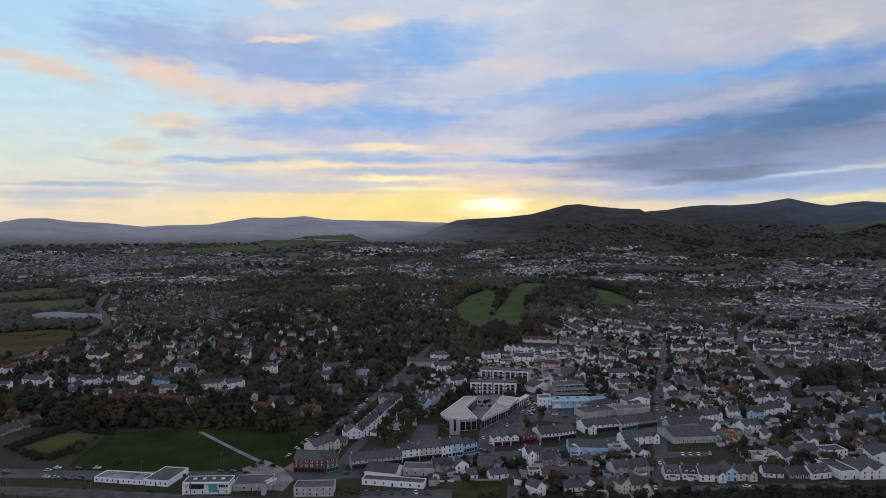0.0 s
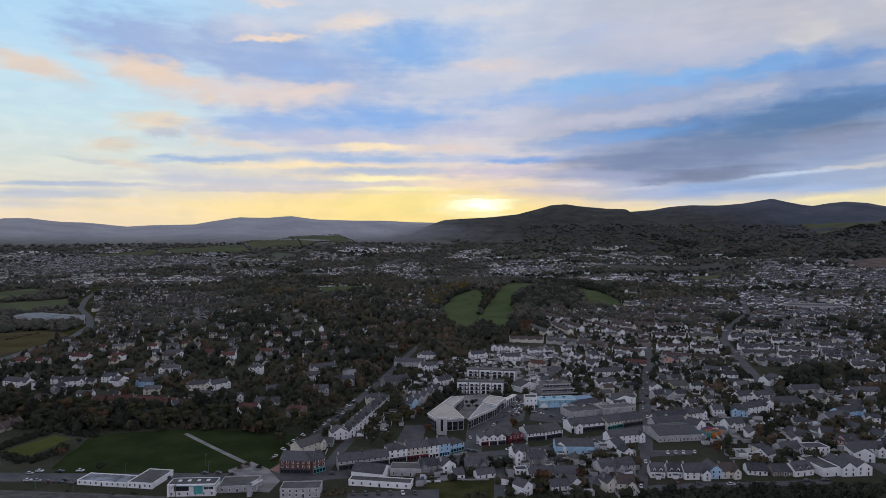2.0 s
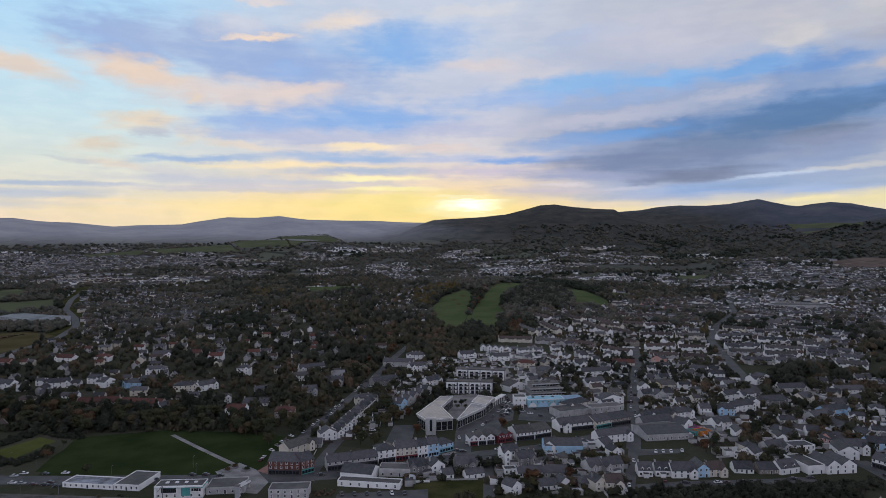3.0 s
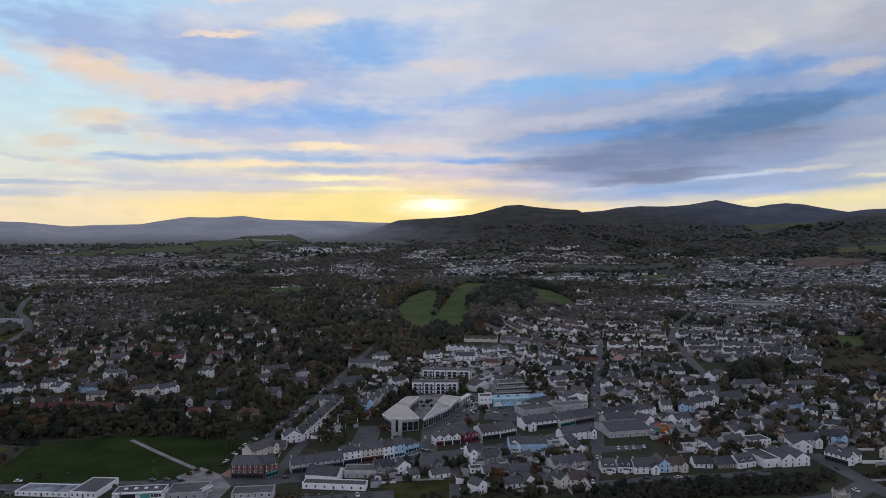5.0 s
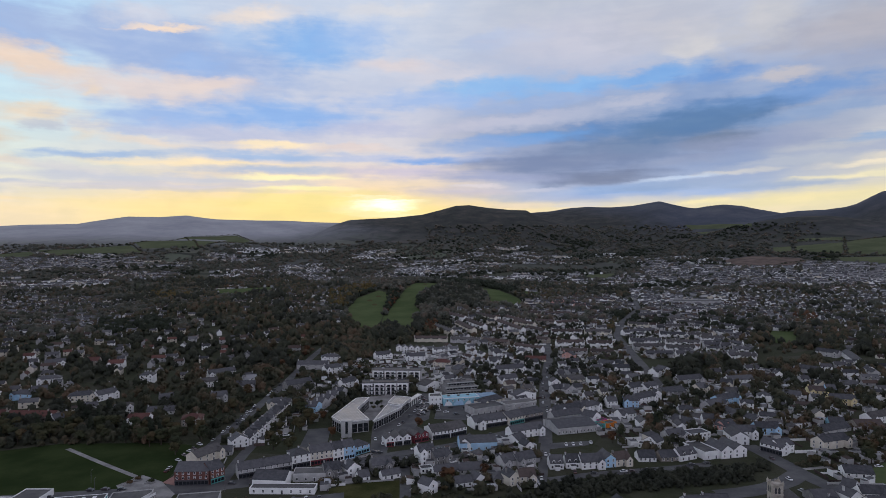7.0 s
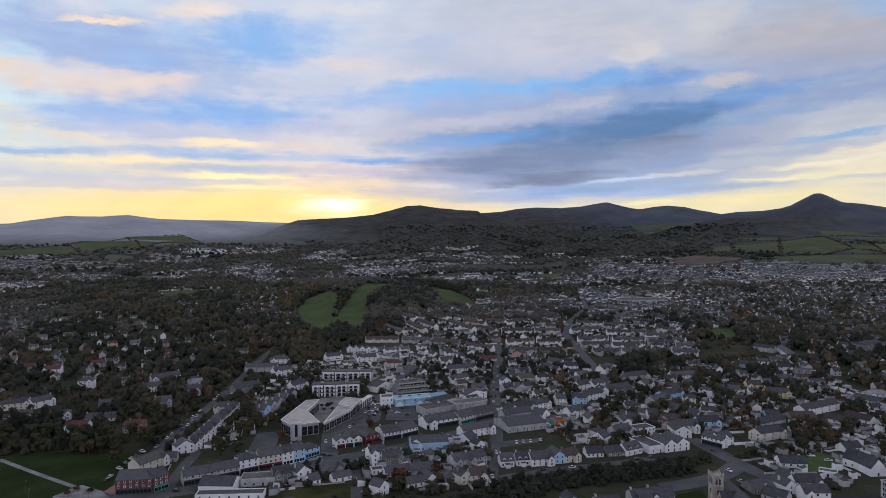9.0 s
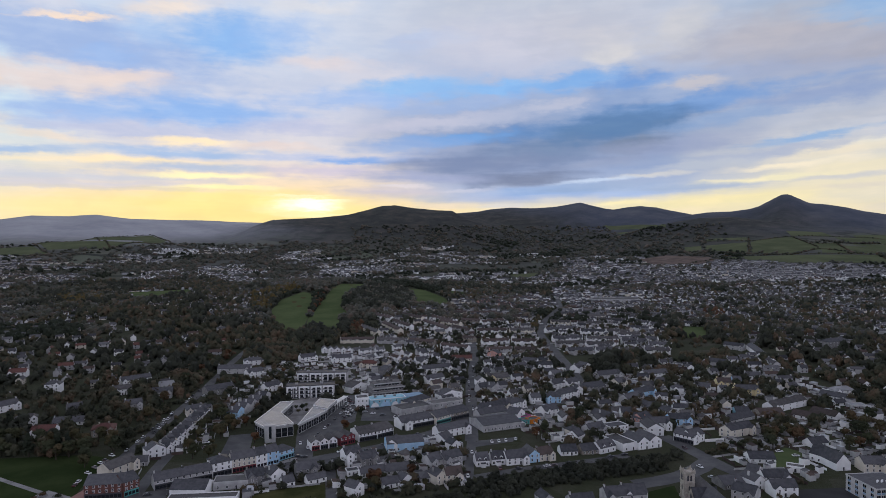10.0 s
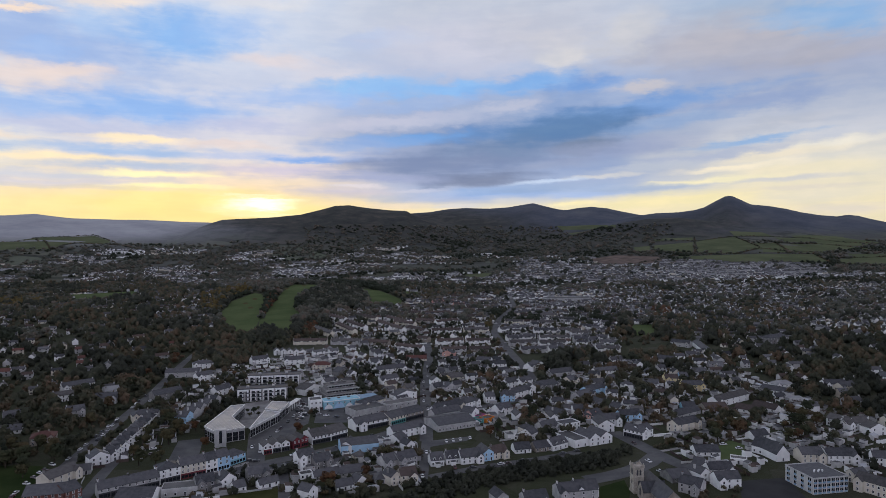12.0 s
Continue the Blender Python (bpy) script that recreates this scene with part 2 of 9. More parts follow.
    sky = cloud(sky, 46.7, 10.60, 7.4, 0.84, 4, (0.273, 0.36, 0.585), 0.784)
    sky = cloud(sky, 37.2, 10.84, 11.2, 0.89, 6, (0.193, 0.346, 0.66), 0.896)
    sky = cloud(sky, 37.6, 12.28, 2.8, 0.50, 3, (0.571, 0.545, 0.582), 0.84)
    sky = cloud(sky, 31.0, 9.46, 7.7, 1.32, 6, (0.123, 0.232, 0.436), 0.952)
    sky = cloud(sky, 40.3, 9.51, 7.0, 0.63, 6, (0.271, 0.395, 0.632), 0.672)
    sky = cloud(sky, 47.9, 8.76, 5.8, 0.48, 6, (0.473, 0.504, 0.591), 0.672)
    sky = cloud(sky, 35.8, 7.39, 8.5, 0.92, 3, (0.318, 0.369, 0.549), 0.672)
    settle(sky)
    sky = cloud(sky, 43.8, 6.58, 6.2, 0.63, 6, (0.364, 0.431, 0.612), 0.672)
    sky = cloud(sky, 52.4, 7.76, 4.0, 0.46, 5, (0.568, 0.595, 0.683), 0.672)
    sky = cloud(sky, 46.3, 7.56, 5.4, 0.43, 6, (0.268, 0.432, 0.703), 0.896)
    sky = cloud(sky, 51.7, 6.97, 3.6, 0.47, 6, (0.834, 0.789, 0.69), 0.896)
    sky = cloud(sky, 47.9, 6.36, 6.3, 0.42, 5, (0.807, 0.733, 0.597), 0.896)
    sky = cloud(sky, 38.1, 5.79, 5.6, 0.39, 3, (0.531, 0.565, 0.635), 0.672)
    sky = cloud(sky, 49.9, 5.17, 6.5, 0.72, 2, (0.846, 0.762, 0.566), 0.896)
    sky = cloud(sky, 44.7, 5.54, 5.6, 0.31, 4, (0.894, 0.8, 0.63), 1)
    sky = cloud(sky, 42.6, 4.48, 5.8, 0.32, 3, (0.894, 0.815, 0.566), 0.952)
    settle(sky)
    sky = cloud(sky, 48.7, 4.43, 4.7, 0.24, 2, (0.57, 0.583, 0.633), 0.672)
    sky = cloud(sky, 34.4, 5.13, 3.5, 0.27, 2, (0.636, 0.63, 0.63), 0.784)
    sky = cloud(sky, 29.1, 4.14, 7.2, 0.41, 2, (0.315, 0.421, 0.628), 0.784)
    sky = cloud(sky, 37.2, 4.01, 6.7, 0.33, 1, (0.388, 0.475, 0.644), 0.784)
    sky = cloud(sky, 39.5, 2.87, 10.4, 0.78, 2, (0.902, 0.792, 0.477), 1)
    sky = cloud(sky, 50.6, 3.18, 5.5, 0.72, 2, (0.792, 0.726, 0.584), 0.896)
    sky = cloud(sky, 52.5, 2.06, 4.0, 0.47, 0, (0.733, 0.663, 0.597), 0.672)
    sky = cloud(sky, 49.9, 3.77, 4.2, 0.24, 2, (0.705, 0.65, 0.584), 0.56)
    sky = cloud(sky, -11.6, 2.19, 19.0, 1.63, 0, (1.062, 0.84, 0.403), 0.784)
    settle(sky)
    sky = cloud(sky, -23.1, 1.78, 7.8, 1.02, 0, (0.943, 0.775, 0.526), 0.56)
    sky = cloud(sky, -1.2, 2.68, 8.0, 1.52, 0, (1.062, 0.925, 0.366), 0.84)
    sky = cloud(sky, 8.3, 3.15, 3.0, 0.55, 0, (0.899, 0.736, 0.592), 0.784)
    # the glow round the sun
    for u, v, a, b, colour, strength in ((-2.5, -0.6, 24, 2.9, (1.0, 0.76, 0.30), 0.7), (-0.5, 0.1, 7.5, 1.5, (1.0, 0.84, 0.36), 0.85),
                                         (-0.6, 0.0, 5.0, 1.15, (1.10, 1.0, 0.58), 1.0), (0.2, 0.55, 4.5, 0.26, (1.05, 1.0, 0.68), 1.0), (-0.6, 0.95, 4.0, 0.20, (1.05, 0.95, 0.60), 0.9),
                                         (0.1, 0.15, 3.2, 0.7, (1.7, 1.6, 1.15), 1.0), (1.2, -0.75, 4.2, 0.30, (1.05, 0.95, 0.55), 0.9)):
        d = k.add("ShaderNodeVectorMath", operation="LENGTH")
        k.put(d.inputs[0], k.mapping(plan[0] if a > 10 else near_sun, (SUN_AZ + u, SUN_EL + v, 0), (0, 0, 0), (a, b, 1), "TEXTURE"))
        sky = k.mix(k.span(k.math("ADD", d.outputs["Value"], k.math("MULTIPLY", fray, 0.35)), 0.05, 1.05, strength, 0.0), sky, colour)
    # faint mottle all over the cloud
    sky = k.mix(k.span(lump, 0.36, 0.66), k.mix(1.0, sky, (0.965, 0.975, 0.99), "MULTIPLY"), k.mix(1.0, sky, (1.04, 1.025, 1.01), "MULTIPLY"))
    sky = k.mix(k.span(streak, 0.36, 0.66), k.mix(1.0, sky, (0.985, 0.99, 0.995), "MULTIPLY"), k.mix(1.0, sky, (1.02, 1.015, 1.005), "MULTIPLY"))
    # overhead and away from the sun: unseen grey cloud, dull above, paler low down to light walls
    bank = k.ramp(k.noise(way, 2.2, 6, 0.6).outputs[0], [(0.3, (0.71, 0.76, 1.01)), (0.7, (0.97, 0.98, 1.20))])
    bank = k.mix(1.0, bank, k.ramp(up, [(0.0, (EAST_SKY,) * 3), (0.30, (EAST_SKY * 0.75,) * 3), (0.65, (TOP_SKY,) * 3), (1.0, (TOP_SKY,) * 3)]), "MULTIPLY")
    sky = k.mix(k.span(k.math("ADD", k.math("MULTIPLY", y, -1.0), k.math("MULTIPLY", z, 0.9)), -0.42, 0.1), sky, bank)
    out = k.add("ShaderNodeBackground")
    k.put(out.inputs[0], sky)
    out.inputs[1].default_value = 1.0
    k.put(k.add("ShaderNodeOutputWorld").inputs[0], out.outputs[0])


EAST_SKY, TOP_SKY = 1.0, 0.34
dusk_sky()

sun_data = bpy.data.lights.new("low_sun", "SUN")
sun_data.energy, sun_data.angle, sun_data.color = 0.5, radians(10), (1.0, 0.80, 0.55)
sun = new("low_sun", sun_data)
sun.matrix_world = pose(0, 0, 300, 90 - SUN_EL - 1.0, 0, 180 - SUN_AZ)

# ---- materials ----
MATS = {}


def surface(name, low, high, scale=0.3, rough=0.85, fine=8.0, bump=0.25, per_object=0.0, metal=0.0, stops=None, spec=0.3, island=0.0, sheen=0.0, ragged=0.0):
    """A matt surface: two colours mixed by a coarse and a fine noise in metres, and a little by object."""
    m = bpy.data.materials.new(name)
    m.use_nodes = True
    k = Nodes(m.node_tree)
    at = k.add("ShaderNodeNewGeometry").outputs["Position"]
    coarse = k.noise(at, scale, 4, 0.6).outputs[0]
    grain = k.noise(at, fine, 3, 0.6).outputs[0]
    fac = k.math("ADD", k.math("MULTIPLY", k.span(coarse, 0.3, 0.7), 0.65), k.math("MULTIPLY", grain, 0.35))
    if per_object:
        rnd = k.add("ShaderNodeObjectInfo").outputs["Random"]
        fac = k.math("ADD", k.math("MULTIPLY", fac, 1 - per_object), k.math("MULTIPLY", rnd, per_object))
    if island:
        rnd = k.add("ShaderNodeNewGeometry").outputs["Random Per Island"]
        fac = k.math("ADD", k.math("MULTIPLY", fac, 1 - island), k.math("MULTIPLY", rnd, island))
    colour = k.ramp(fac, stops or [(0.15, low), (0.85, high)])
    b = k.add("ShaderNodeBsdfPrincipled")
    k.put(b.inputs["Base Color"], colour)
    k.put(b.inputs["Roughness"], k.math("MULTIPLY_ADD", grain, 0.2, rough - 0.1))
    b.inputs["Metallic"].default_value = metal
    # sheen, given only to leafage, stands in for haze
    b.inputs["Sheen Weight"].default_value, b.inputs["Sheen Roughness"].default_value = sheen, 0.5
    b.inputs["Specular IOR Level"].default_value = spec
    if bump:
        bp = k.add("ShaderNodeBump")
        bp.inputs["Strength"].default_value, bp.inputs["Distance"].default_value = bump, 0.1
        k.put(bp.inputs["Height"], grain)
        k.put(b.inputs["Normal"], bp.outputs[0])
    if ragged:
        # leafage: sprays and hollows a hand to an arm across
        bp = k.add("ShaderNodeBump")
        bp.inputs["Strength"].default_value, bp.inputs["Distance"].default_value = 1.0, ragged
        k.put(bp.inputs["Height"], k.noise(at, 0.9 / ragged, 4, 0.65).outputs[0])
        k.put(b.inputs["Normal"], bp.outputs[0])
    k.put(k.add("ShaderNodeOutputMaterial").inputs[0], b.outputs[0])
    MATS[name] = m
    return m


surface("white_render", (0.70, 0.70, 0.69), (0.86, 0.86, 0.84), 0.25, 0.9, 3.0, 0.1, 0.3)
surface("cream_render", (0.54, 0.50, 0.42), (0.73, 0.68, 0.58), 0.25, 0.9, 3.0, 0.1, 0.3)
surface("grey_render", (0.30, 0.30, 0.30), (0.52, 0.51, 0.50), 0.25, 0.9, 3.0, 0.1, 0.3)
surface("blue_render", (0.34, 0.52, 0.68), (0.44, 0.64, 0.80), 0.25, 0.9, 3.0, 0.1)
surface("turquoise_render", (0.20, 0.40, 0.49), (0.30, 0.53, 0.62), 0.25, 0.8, 3.0, 0.1)
surface("pink_render", (0.50, 0.28, 0.24), (0.62, 0.38, 0.32), 0.25, 0.9, 3.0, 0.1)
surface("yellow_render", (0.62, 0.52, 0.28), (0.74, 0.64, 0.40), 0.25, 0.9, 3.0, 0.1)
surface("red_brick", (0.10, 0.045, 0.038), (0.18, 0.078, 0.062), 0.4, 0.9, 5.0, 0.3, 0.2)
surface("maroon_paint", (0.12, 0.02, 0.03), (0.20, 0.04, 0.05), 0.4, 0.7, 5.0, 0.1)
surface("dark_paint", (0.03, 0.03, 0.035), (0.07, 0.07, 0.08), 0.4, 0.6, 5.0, 0.1, 0.4)
surface("stone_wall", (0.17, 0.15, 0.13), (0.36, 0.32, 0.27), 0.5, 0.95, 2.5, 0.5, 0.2)
surface("pale_stone", (0.27, 0.245, 0.205), (0.46, 0.42, 0.36), 0.4, 0.95, 1.6, 0.5)
surface("grey_stone", (0.14, 0.14, 0.14), (0.28, 0.27, 0.26), 0.5, 0.95, 2.5, 0.5, 0.2)
surface("slate_roof", (0.044, 0.046, 0.052), (0.112, 0.111, 0.118), 0.5, 0.7, 2.2, 0.4, 0.5, spec=0.15)
surface("grey_tile_roof", (0.056, 0.054, 0.054), (0.128, 0.122, 0.120), 0.5, 0.8, 2.2, 0.4, 0.5, spec=0.15)
surface("brown_tile_roof", (0.052, 0.043, 0.041), (0.110, 0.086, 0.078), 0.5, 0.85, 2.2, 0.4, 0.5, spec=0.15)
surface("red_tile_roof", (0.080, 0.040, 0.036), (0.140, 0.066, 0.056), 0.5, 0.85, 2.2, 0.4, 0.4, spec=0.15)
surface("flat_roof", (0.07, 0.07, 0.072), (0.16, 0.155, 0.15), 0.15, 0.9, 1.5, 0.2, 0.4, spec=0.15)
surface("zinc_roof", (0.20, 0.20, 0.205), (0.28, 0.28, 0.285), 0.12, 0.5, 1.0, 0.1)
surface("steel_sheet", (0.30, 0.31, 0.33), (0.42, 0.43, 0.45), 0.12, 0.5, 1.0, 0.1)
surface("white_paint", (0.70, 0.70, 0.70), (0.84, 0.84, 0.83), 0.3, 0.6, 4.0, 0.0)
surface("white_concrete", (0.58, 0.57, 0.55), (0.76, 0.75, 0.73), 0.3, 0.85, 3.0, 0.1)
surface("asphalt", (0.060, 0.060, 0.064), (0.110, 0.109, 0.108), 0.08, 0.9, 1.2, 0.2)
surface("paving", (0.16, 0.155, 0.15), (0.30, 0.29, 0.28), 0.12, 0.9, 1.2, 0.2)
surface("pink_paving", (0.22, 0.12, 0.10), (0.34, 0.19, 0.16), 0.12, 0.9, 1.2, 0.2)
surface("mown_grass", (0.022, 0.034, 0.013), (0.038, 0.052, 0.021), 0.04, 0.95, 0.8, 0.3, spec=0.0)
surface("fairway_grass", (0.070, 0.096, 0.042), (0.105, 0.130, 0.062), 0.02, 0.95, 0.6, 0.3, spec=0.0)
surface("field_grass", (0.082, 0.098, 0.056), (0.122, 0.134, 0.078), 0.01, 0.95, 0.3, 0.3, spec=0.0)
surface("rough_grass", (0.030, 0.036, 0.014), (0.075, 0.072, 0.032), 0.05, 0.95, 0.8, 0.5, spec=0.0)
surface("bowling_grass", (0.070, 0.082, 0.026), (0.100, 0.112, 0.036), 0.04, 0.95, 0.8, 0.3, spec=0.0)
surface("stubble", (0.07, 0.06, 0.03), (0.11, 0.095, 0.05), 0.02, 0.95, 0.5, 0.3, spec=0.0)
surface("bare_earth", (0.10, 0.080, 0.068), (0.19, 0.15, 0.13), 0.03, 0.95, 0.4, 0.3, spec=0.0)
surface("bark", (0.035, 0.027, 0.020), (0.075, 0.058, 0.045), 0.5, 0.95, 4.0, 0.5)
surface("black_rubber", (0.012, 0.012, 0.012), (0.022, 0.022, 0.022), 1.0, 0.8, 6.0, 0.1)
surface("rust_leaves", (0.055, 0.028, 0.014), (0.105, 0.050, 0.022), 0.12, 0.9, 1.0, 0.0)
surface("yellow_leaves", (0.060, 0.048, 0.022), (0.130, 0.098, 0.040), 0.12, 0.95, 1.0, 0.0, spec=0.05)
surface("rail_ballast", (0.06, 0.055, 0.05), (0.12, 0.11, 0.10), 0.2, 0.95, 2.0, 0.4)
surface("orange_paint", (0.55, 0.16, 0.02), (0.65, 0.22, 0.03), 0.3, 0.6, 4.0, 0.0)
surface("magenta_paint", (0.34, 0.06, 0.20), (0.42, 0.09, 0.26), 0.3, 0.6, 4.0, 0.0)
surface("blue_panel", (0.16, 0.26, 0.36), (0.24, 0.35, 0.46), 0.25, 0.7, 3.0, 0.1)
surface("mottled_roof", (0.09, 0.09, 0.10), (0.34, 0.37, 0.42), 0.22, 0.8, 1.5, 0.1)
surface("teal_paint", (0.05, 0.24, 0.23), (0.09, 0.34, 0.32), 0.3, 0.6, 4.0, 0.0)
surface("car_paint", (0.02, 0.02, 0.02), (0.7, 0.7, 0.7), 0.3, 0.3, 4.0, 0.0, 1.0, 0.0,
        [(0.0, (0.02, 0.02, 0.025)), (0.3, (0.05, 0.055, 0.065)), (0.45, (0.10, 0.02, 0.02)), (0.55, (0.30, 0.31, 0.32)), (0.7, (0.62, 0.62, 0.62)), (1.0, (0.78, 0.78, 0.78))], 0.5)
surface("leaves", (0.02, 0.03, 0.01), (0.09, 0.07, 0.03), 0.07, 0.9, 1.3, 0.0, 0.55, 0.0,
        [(0.10, (0.034, 0.043, 0.028)), (0.40, (0.058, 0.064, 0.036)), (0.62, (0.082, 0.072, 0.039)), (0.80, (0.118, 0.076, 0.046)), (0.95, (0.146, 0.083, 0.046))], 0.05, ragged=0.8)
surface("wood_leaves", (0.02, 0.03, 0.01), (0.09, 0.07, 0.03), 0.030, 0.95, 0.8, 0.0, 0.0, 0.0,
        [(0.18, (0.032, 0.037, 0.026)), (0.36, (0.047, 0.052, 0.034)), (0.52, (0.070, 0.067, 0.042)), (0.68, (0.100, 0.078, 0.050)), (0.86, (0.142, 0.090, 0.060))], 0.05, island=0.12, sheen=0.03, ragged=1.0)
surface("evergreen_leaves", (0.027, 0.031, 0.024), (0.054, 0.057, 0.040), 0.05, 0.95, 0.9, 0.0, spec=0.05, sheen=0.03, ragged=1.0)
surface("new_asphalt", (0.016, 0.016, 0.018), (0.030, 0.030, 0.031), 0.08, 0.9, 1.2, 0.2)
# leaves of distant trees, lightened and greyed in colour for haze
surface("hazed_leaves", (0.02, 0.03, 0.01), (0.09, 0.07, 0.03), 0.035, 0.95, 0.25, 0.0, 0.0, 0.0,
        [(0.15, (0.055, 0.060, 0.050)), (0.42, (0.072, 0.078, 0.060)), (0.60, (0.098, 0.092, 0.068)), (0.78, (0.125, 0.095, 0.074)), (0.95, (0.150, 0.105, 0.075))], 0.0, island=0.15, sheen=0.10, ragged=2.0)
surface("dull_steel", (0.08, 0.08, 0.085), (0.14, 0.14, 0.145), 0.2, 0.6, 2.0, 0.0)
surface("dark_conifer", (0.020, 0.026, 0.018), (0.038, 0.045, 0.028), 0.08, 0.95, 1.0, 0.0, 0.3, spec=0.05, sheen=0.03, ragged=1.0)
surface("old_sheet", (0.10, 0.11, 0.12), (0.20, 0.205, 0.21), 0.05, 0.6, 0.6, 0.1)
# last of these: far white walls, greyed in colour to stand for haze
for _name, _low, _high in (("white", (0.70, 0.70, 0.69), (0.86, 0.86, 0.84)), ("cream", (0.42, 0.38, 0.31), (0.66, 0.61, 0.52)), ("grey", (0.28, 0.28, 0.28), (0.50, 0.49, 0.48)),
                           ("slate", (0.040, 0.042, 0.047), (0.105, 0.103, 0.108)), ("tile", (0.060, 0.060, 0.065), (0.15, 0.15, 0.155)), ("brown", (0.042, 0.032, 0.030), (0.105, 0.078, 0.068)),
                           ("red", (0.085, 0.044, 0.038), (0.145, 0.072, 0.060)), ("hazed", (0.26, 0.27, 0.28), (0.50, 0.50, 0.50))):
    surface("town_" + _name, _low, _high, 0.2, 0.85, 2.0, 0.0, spec=0.1, island=0.6)


def glazing():
    m = bpy.data.materials.new("window_glass")
    m.use_nodes = True
    b = m.node_tree.nodes["Principled BSDF"]
    b.inputs["Base Color"].default_value = (0.02, 0.023, 0.027, 1)
    b.inputs["Roughness"].default_value = 0.08
    b.inputs["Specular IOR Level"].default_value = 0.6
    MATS["window_glass"] = m


glazing()


def land_material():
    """Gardens, yards and verges near by; meadow, hedge and heather on the far slopes, coloured for haze."""
    m = bpy.data.materials.new("open_land")
    m.use_nodes = True
    k = Nodes(m.node_tree)
    at = k.add("ShaderNodeNewGeometry").outputs["Position"]
    patch = k.noise(at, 0.018, 5, 0.65).outputs[0]
    plots = k.add("ShaderNodeTexVoronoi", feature="F1")
    k.put(plots.inputs["Vector"], at)
    plots.inputs["Scale"].default_value = 0.045
    sep = k.add("ShaderNodeSeparateColor")
    k.put(sep.inputs[0], plots.outputs["Color"])
    fac = k.math("ADD", k.math("MULTIPLY", k.noise(at, 0.16, 5, 0.7).outputs[0], 0.35), k.math("ADD", k.math("MULTIPLY", patch, 0.4), k.math("MULTIPLY", sep.outputs[0], 0.25)))
    garden = k.ramp(fac, [(0.15, (0.022, 0.026, 0.014)), (0.45, (0.034, 0.039, 0.018)), (0.62, (0.048, 0.048, 0.030)), (0.76, (0.068, 0.063, 0.053)), (0.9, (0.13, 0.125, 0.12))])
    # far slopes: a patchwork of fields, then moor; both carry haze in their colours
    fields = k.add("ShaderNodeTexVoronoi", feature="F1")
    k.put(fields.inputs["Vector"], k.mapping(at, scale=(1.0, 0.55, 1.0)))
    fields.inputs["Scale"].default_value = 0.0052
    fsep = k.add("ShaderNodeSeparateColor")
    k.put(fsep.inputs[0], fields.outputs["Color"])
    field = k.ramp(fsep.outputs[0], [(0.0, (0.065, 0.068, 0.058)), (0.35, (0.080, 0.088, 0.068)), (0.6, (0.092, 0.104, 0.072)), (0.8, (0.105, 0.095, 0.084)), (1.0, (0.098, 0.114, 0.074))])
    hedge = k.add("ShaderNodeTexVoronoi", feature="DISTANCE_TO_EDGE")
    k.put(hedge.inputs["Vector"], k.mapping(at, scale=(1.0, 0.55, 1.0)))
    hedge.inputs["Scale"].default_value = 0.0052
    wild = k.noise(at, 0.006, 6, 0.7).outputs[0]
    field = k.mix(k.span(hedge.outputs["Distance"], 0.03, 0.06, 1.0, 0.0), field, (0.030, 0.034, 0.026))
    field = k.mix(k.span(wild, 0.46, 0.58), field, (0.062, 0.064, 0.056))
    # blue cast of the moor stands in for distance haze
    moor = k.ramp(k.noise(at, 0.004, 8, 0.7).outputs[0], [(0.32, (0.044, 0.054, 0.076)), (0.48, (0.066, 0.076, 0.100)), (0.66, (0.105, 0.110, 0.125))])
    sep2 = k.add("ShaderNodeSeparateXYZ")
    k.put(sep2.inputs[0], at)
    far = k.add("ShaderNodeVectorMath", operation="LENGTH")
    k.put(far.inputs[0], at)
    colour = k.mix(k.span(far.outputs["Value"], 1700, 2600), garden, field)
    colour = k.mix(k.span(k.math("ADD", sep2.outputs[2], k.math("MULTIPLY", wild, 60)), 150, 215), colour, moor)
    # long western ridge: haze put into its base colour as a paler tone
    faded = k.add("ShaderNodeVectorMath", "DISTANCE")
    k.put(faded.inputs[0], at)
    faded.inputs[1].default_value = (-1500, 4700, 250)
    hazed_ridge = k.ramp(k.noise(at, 0.004, 8, 0.7).outputs[0], [(0.3, (0.27, 0.275, 0.30)), (0.7, (0.42, 0.42, 0.43))])
    colour = k.mix(k.math("MULTIPLY", k.span(faded.outputs["Value"], 1400, 2700, 1.0, 0.0), k.span(sep2.outputs[2], 70, 170)), colour, hazed_ridge)
    # forest on the round hill beyond the town and on the spur below the peak
    forest = k.ramp(k.noise(at, 0.012, 7, 0.7).outputs[0], [(0.34, (0.024, 0.027, 0.026)), (0.50, (0.042, 0.045, 0.040)), (0.62, (0.066, 0.058, 0.050)), (0.72, (0.085, 0.090, 0.066))])
    for wx, wy, reach in ((820, 3800, 950), (2230, 2620, 520), (1750, 3000, 420), (1500, 3650, 420), (1080, 2950, 520), (1520, 2480, 420)):
        off = k.add("ShaderNodeVectorMath", "DISTANCE")
        k.put(off.inputs[0], at)
        off.inputs[1].default_value = (wx, wy, 250)
        colour = k.mix(k.span(k.math("ADD", off.outputs["Value"], k.math("MULTIPLY", wild, 400)), reach - 200, reach + 420, 1.0, 0.0), colour, forest)
    b = k.add("ShaderNodeBsdfPrincipled")
    k.put(b.inputs["Base Color"], colour)
    # faint sheen over the land, in place of haze
    b.inputs["Sheen Weight"].default_value = 0.05
    b.inputs["Roughness"].default_value = 0.95
    b.inputs["Specular IOR Level"].default_value = 0.0
    bp = k.add("ShaderNodeBump")
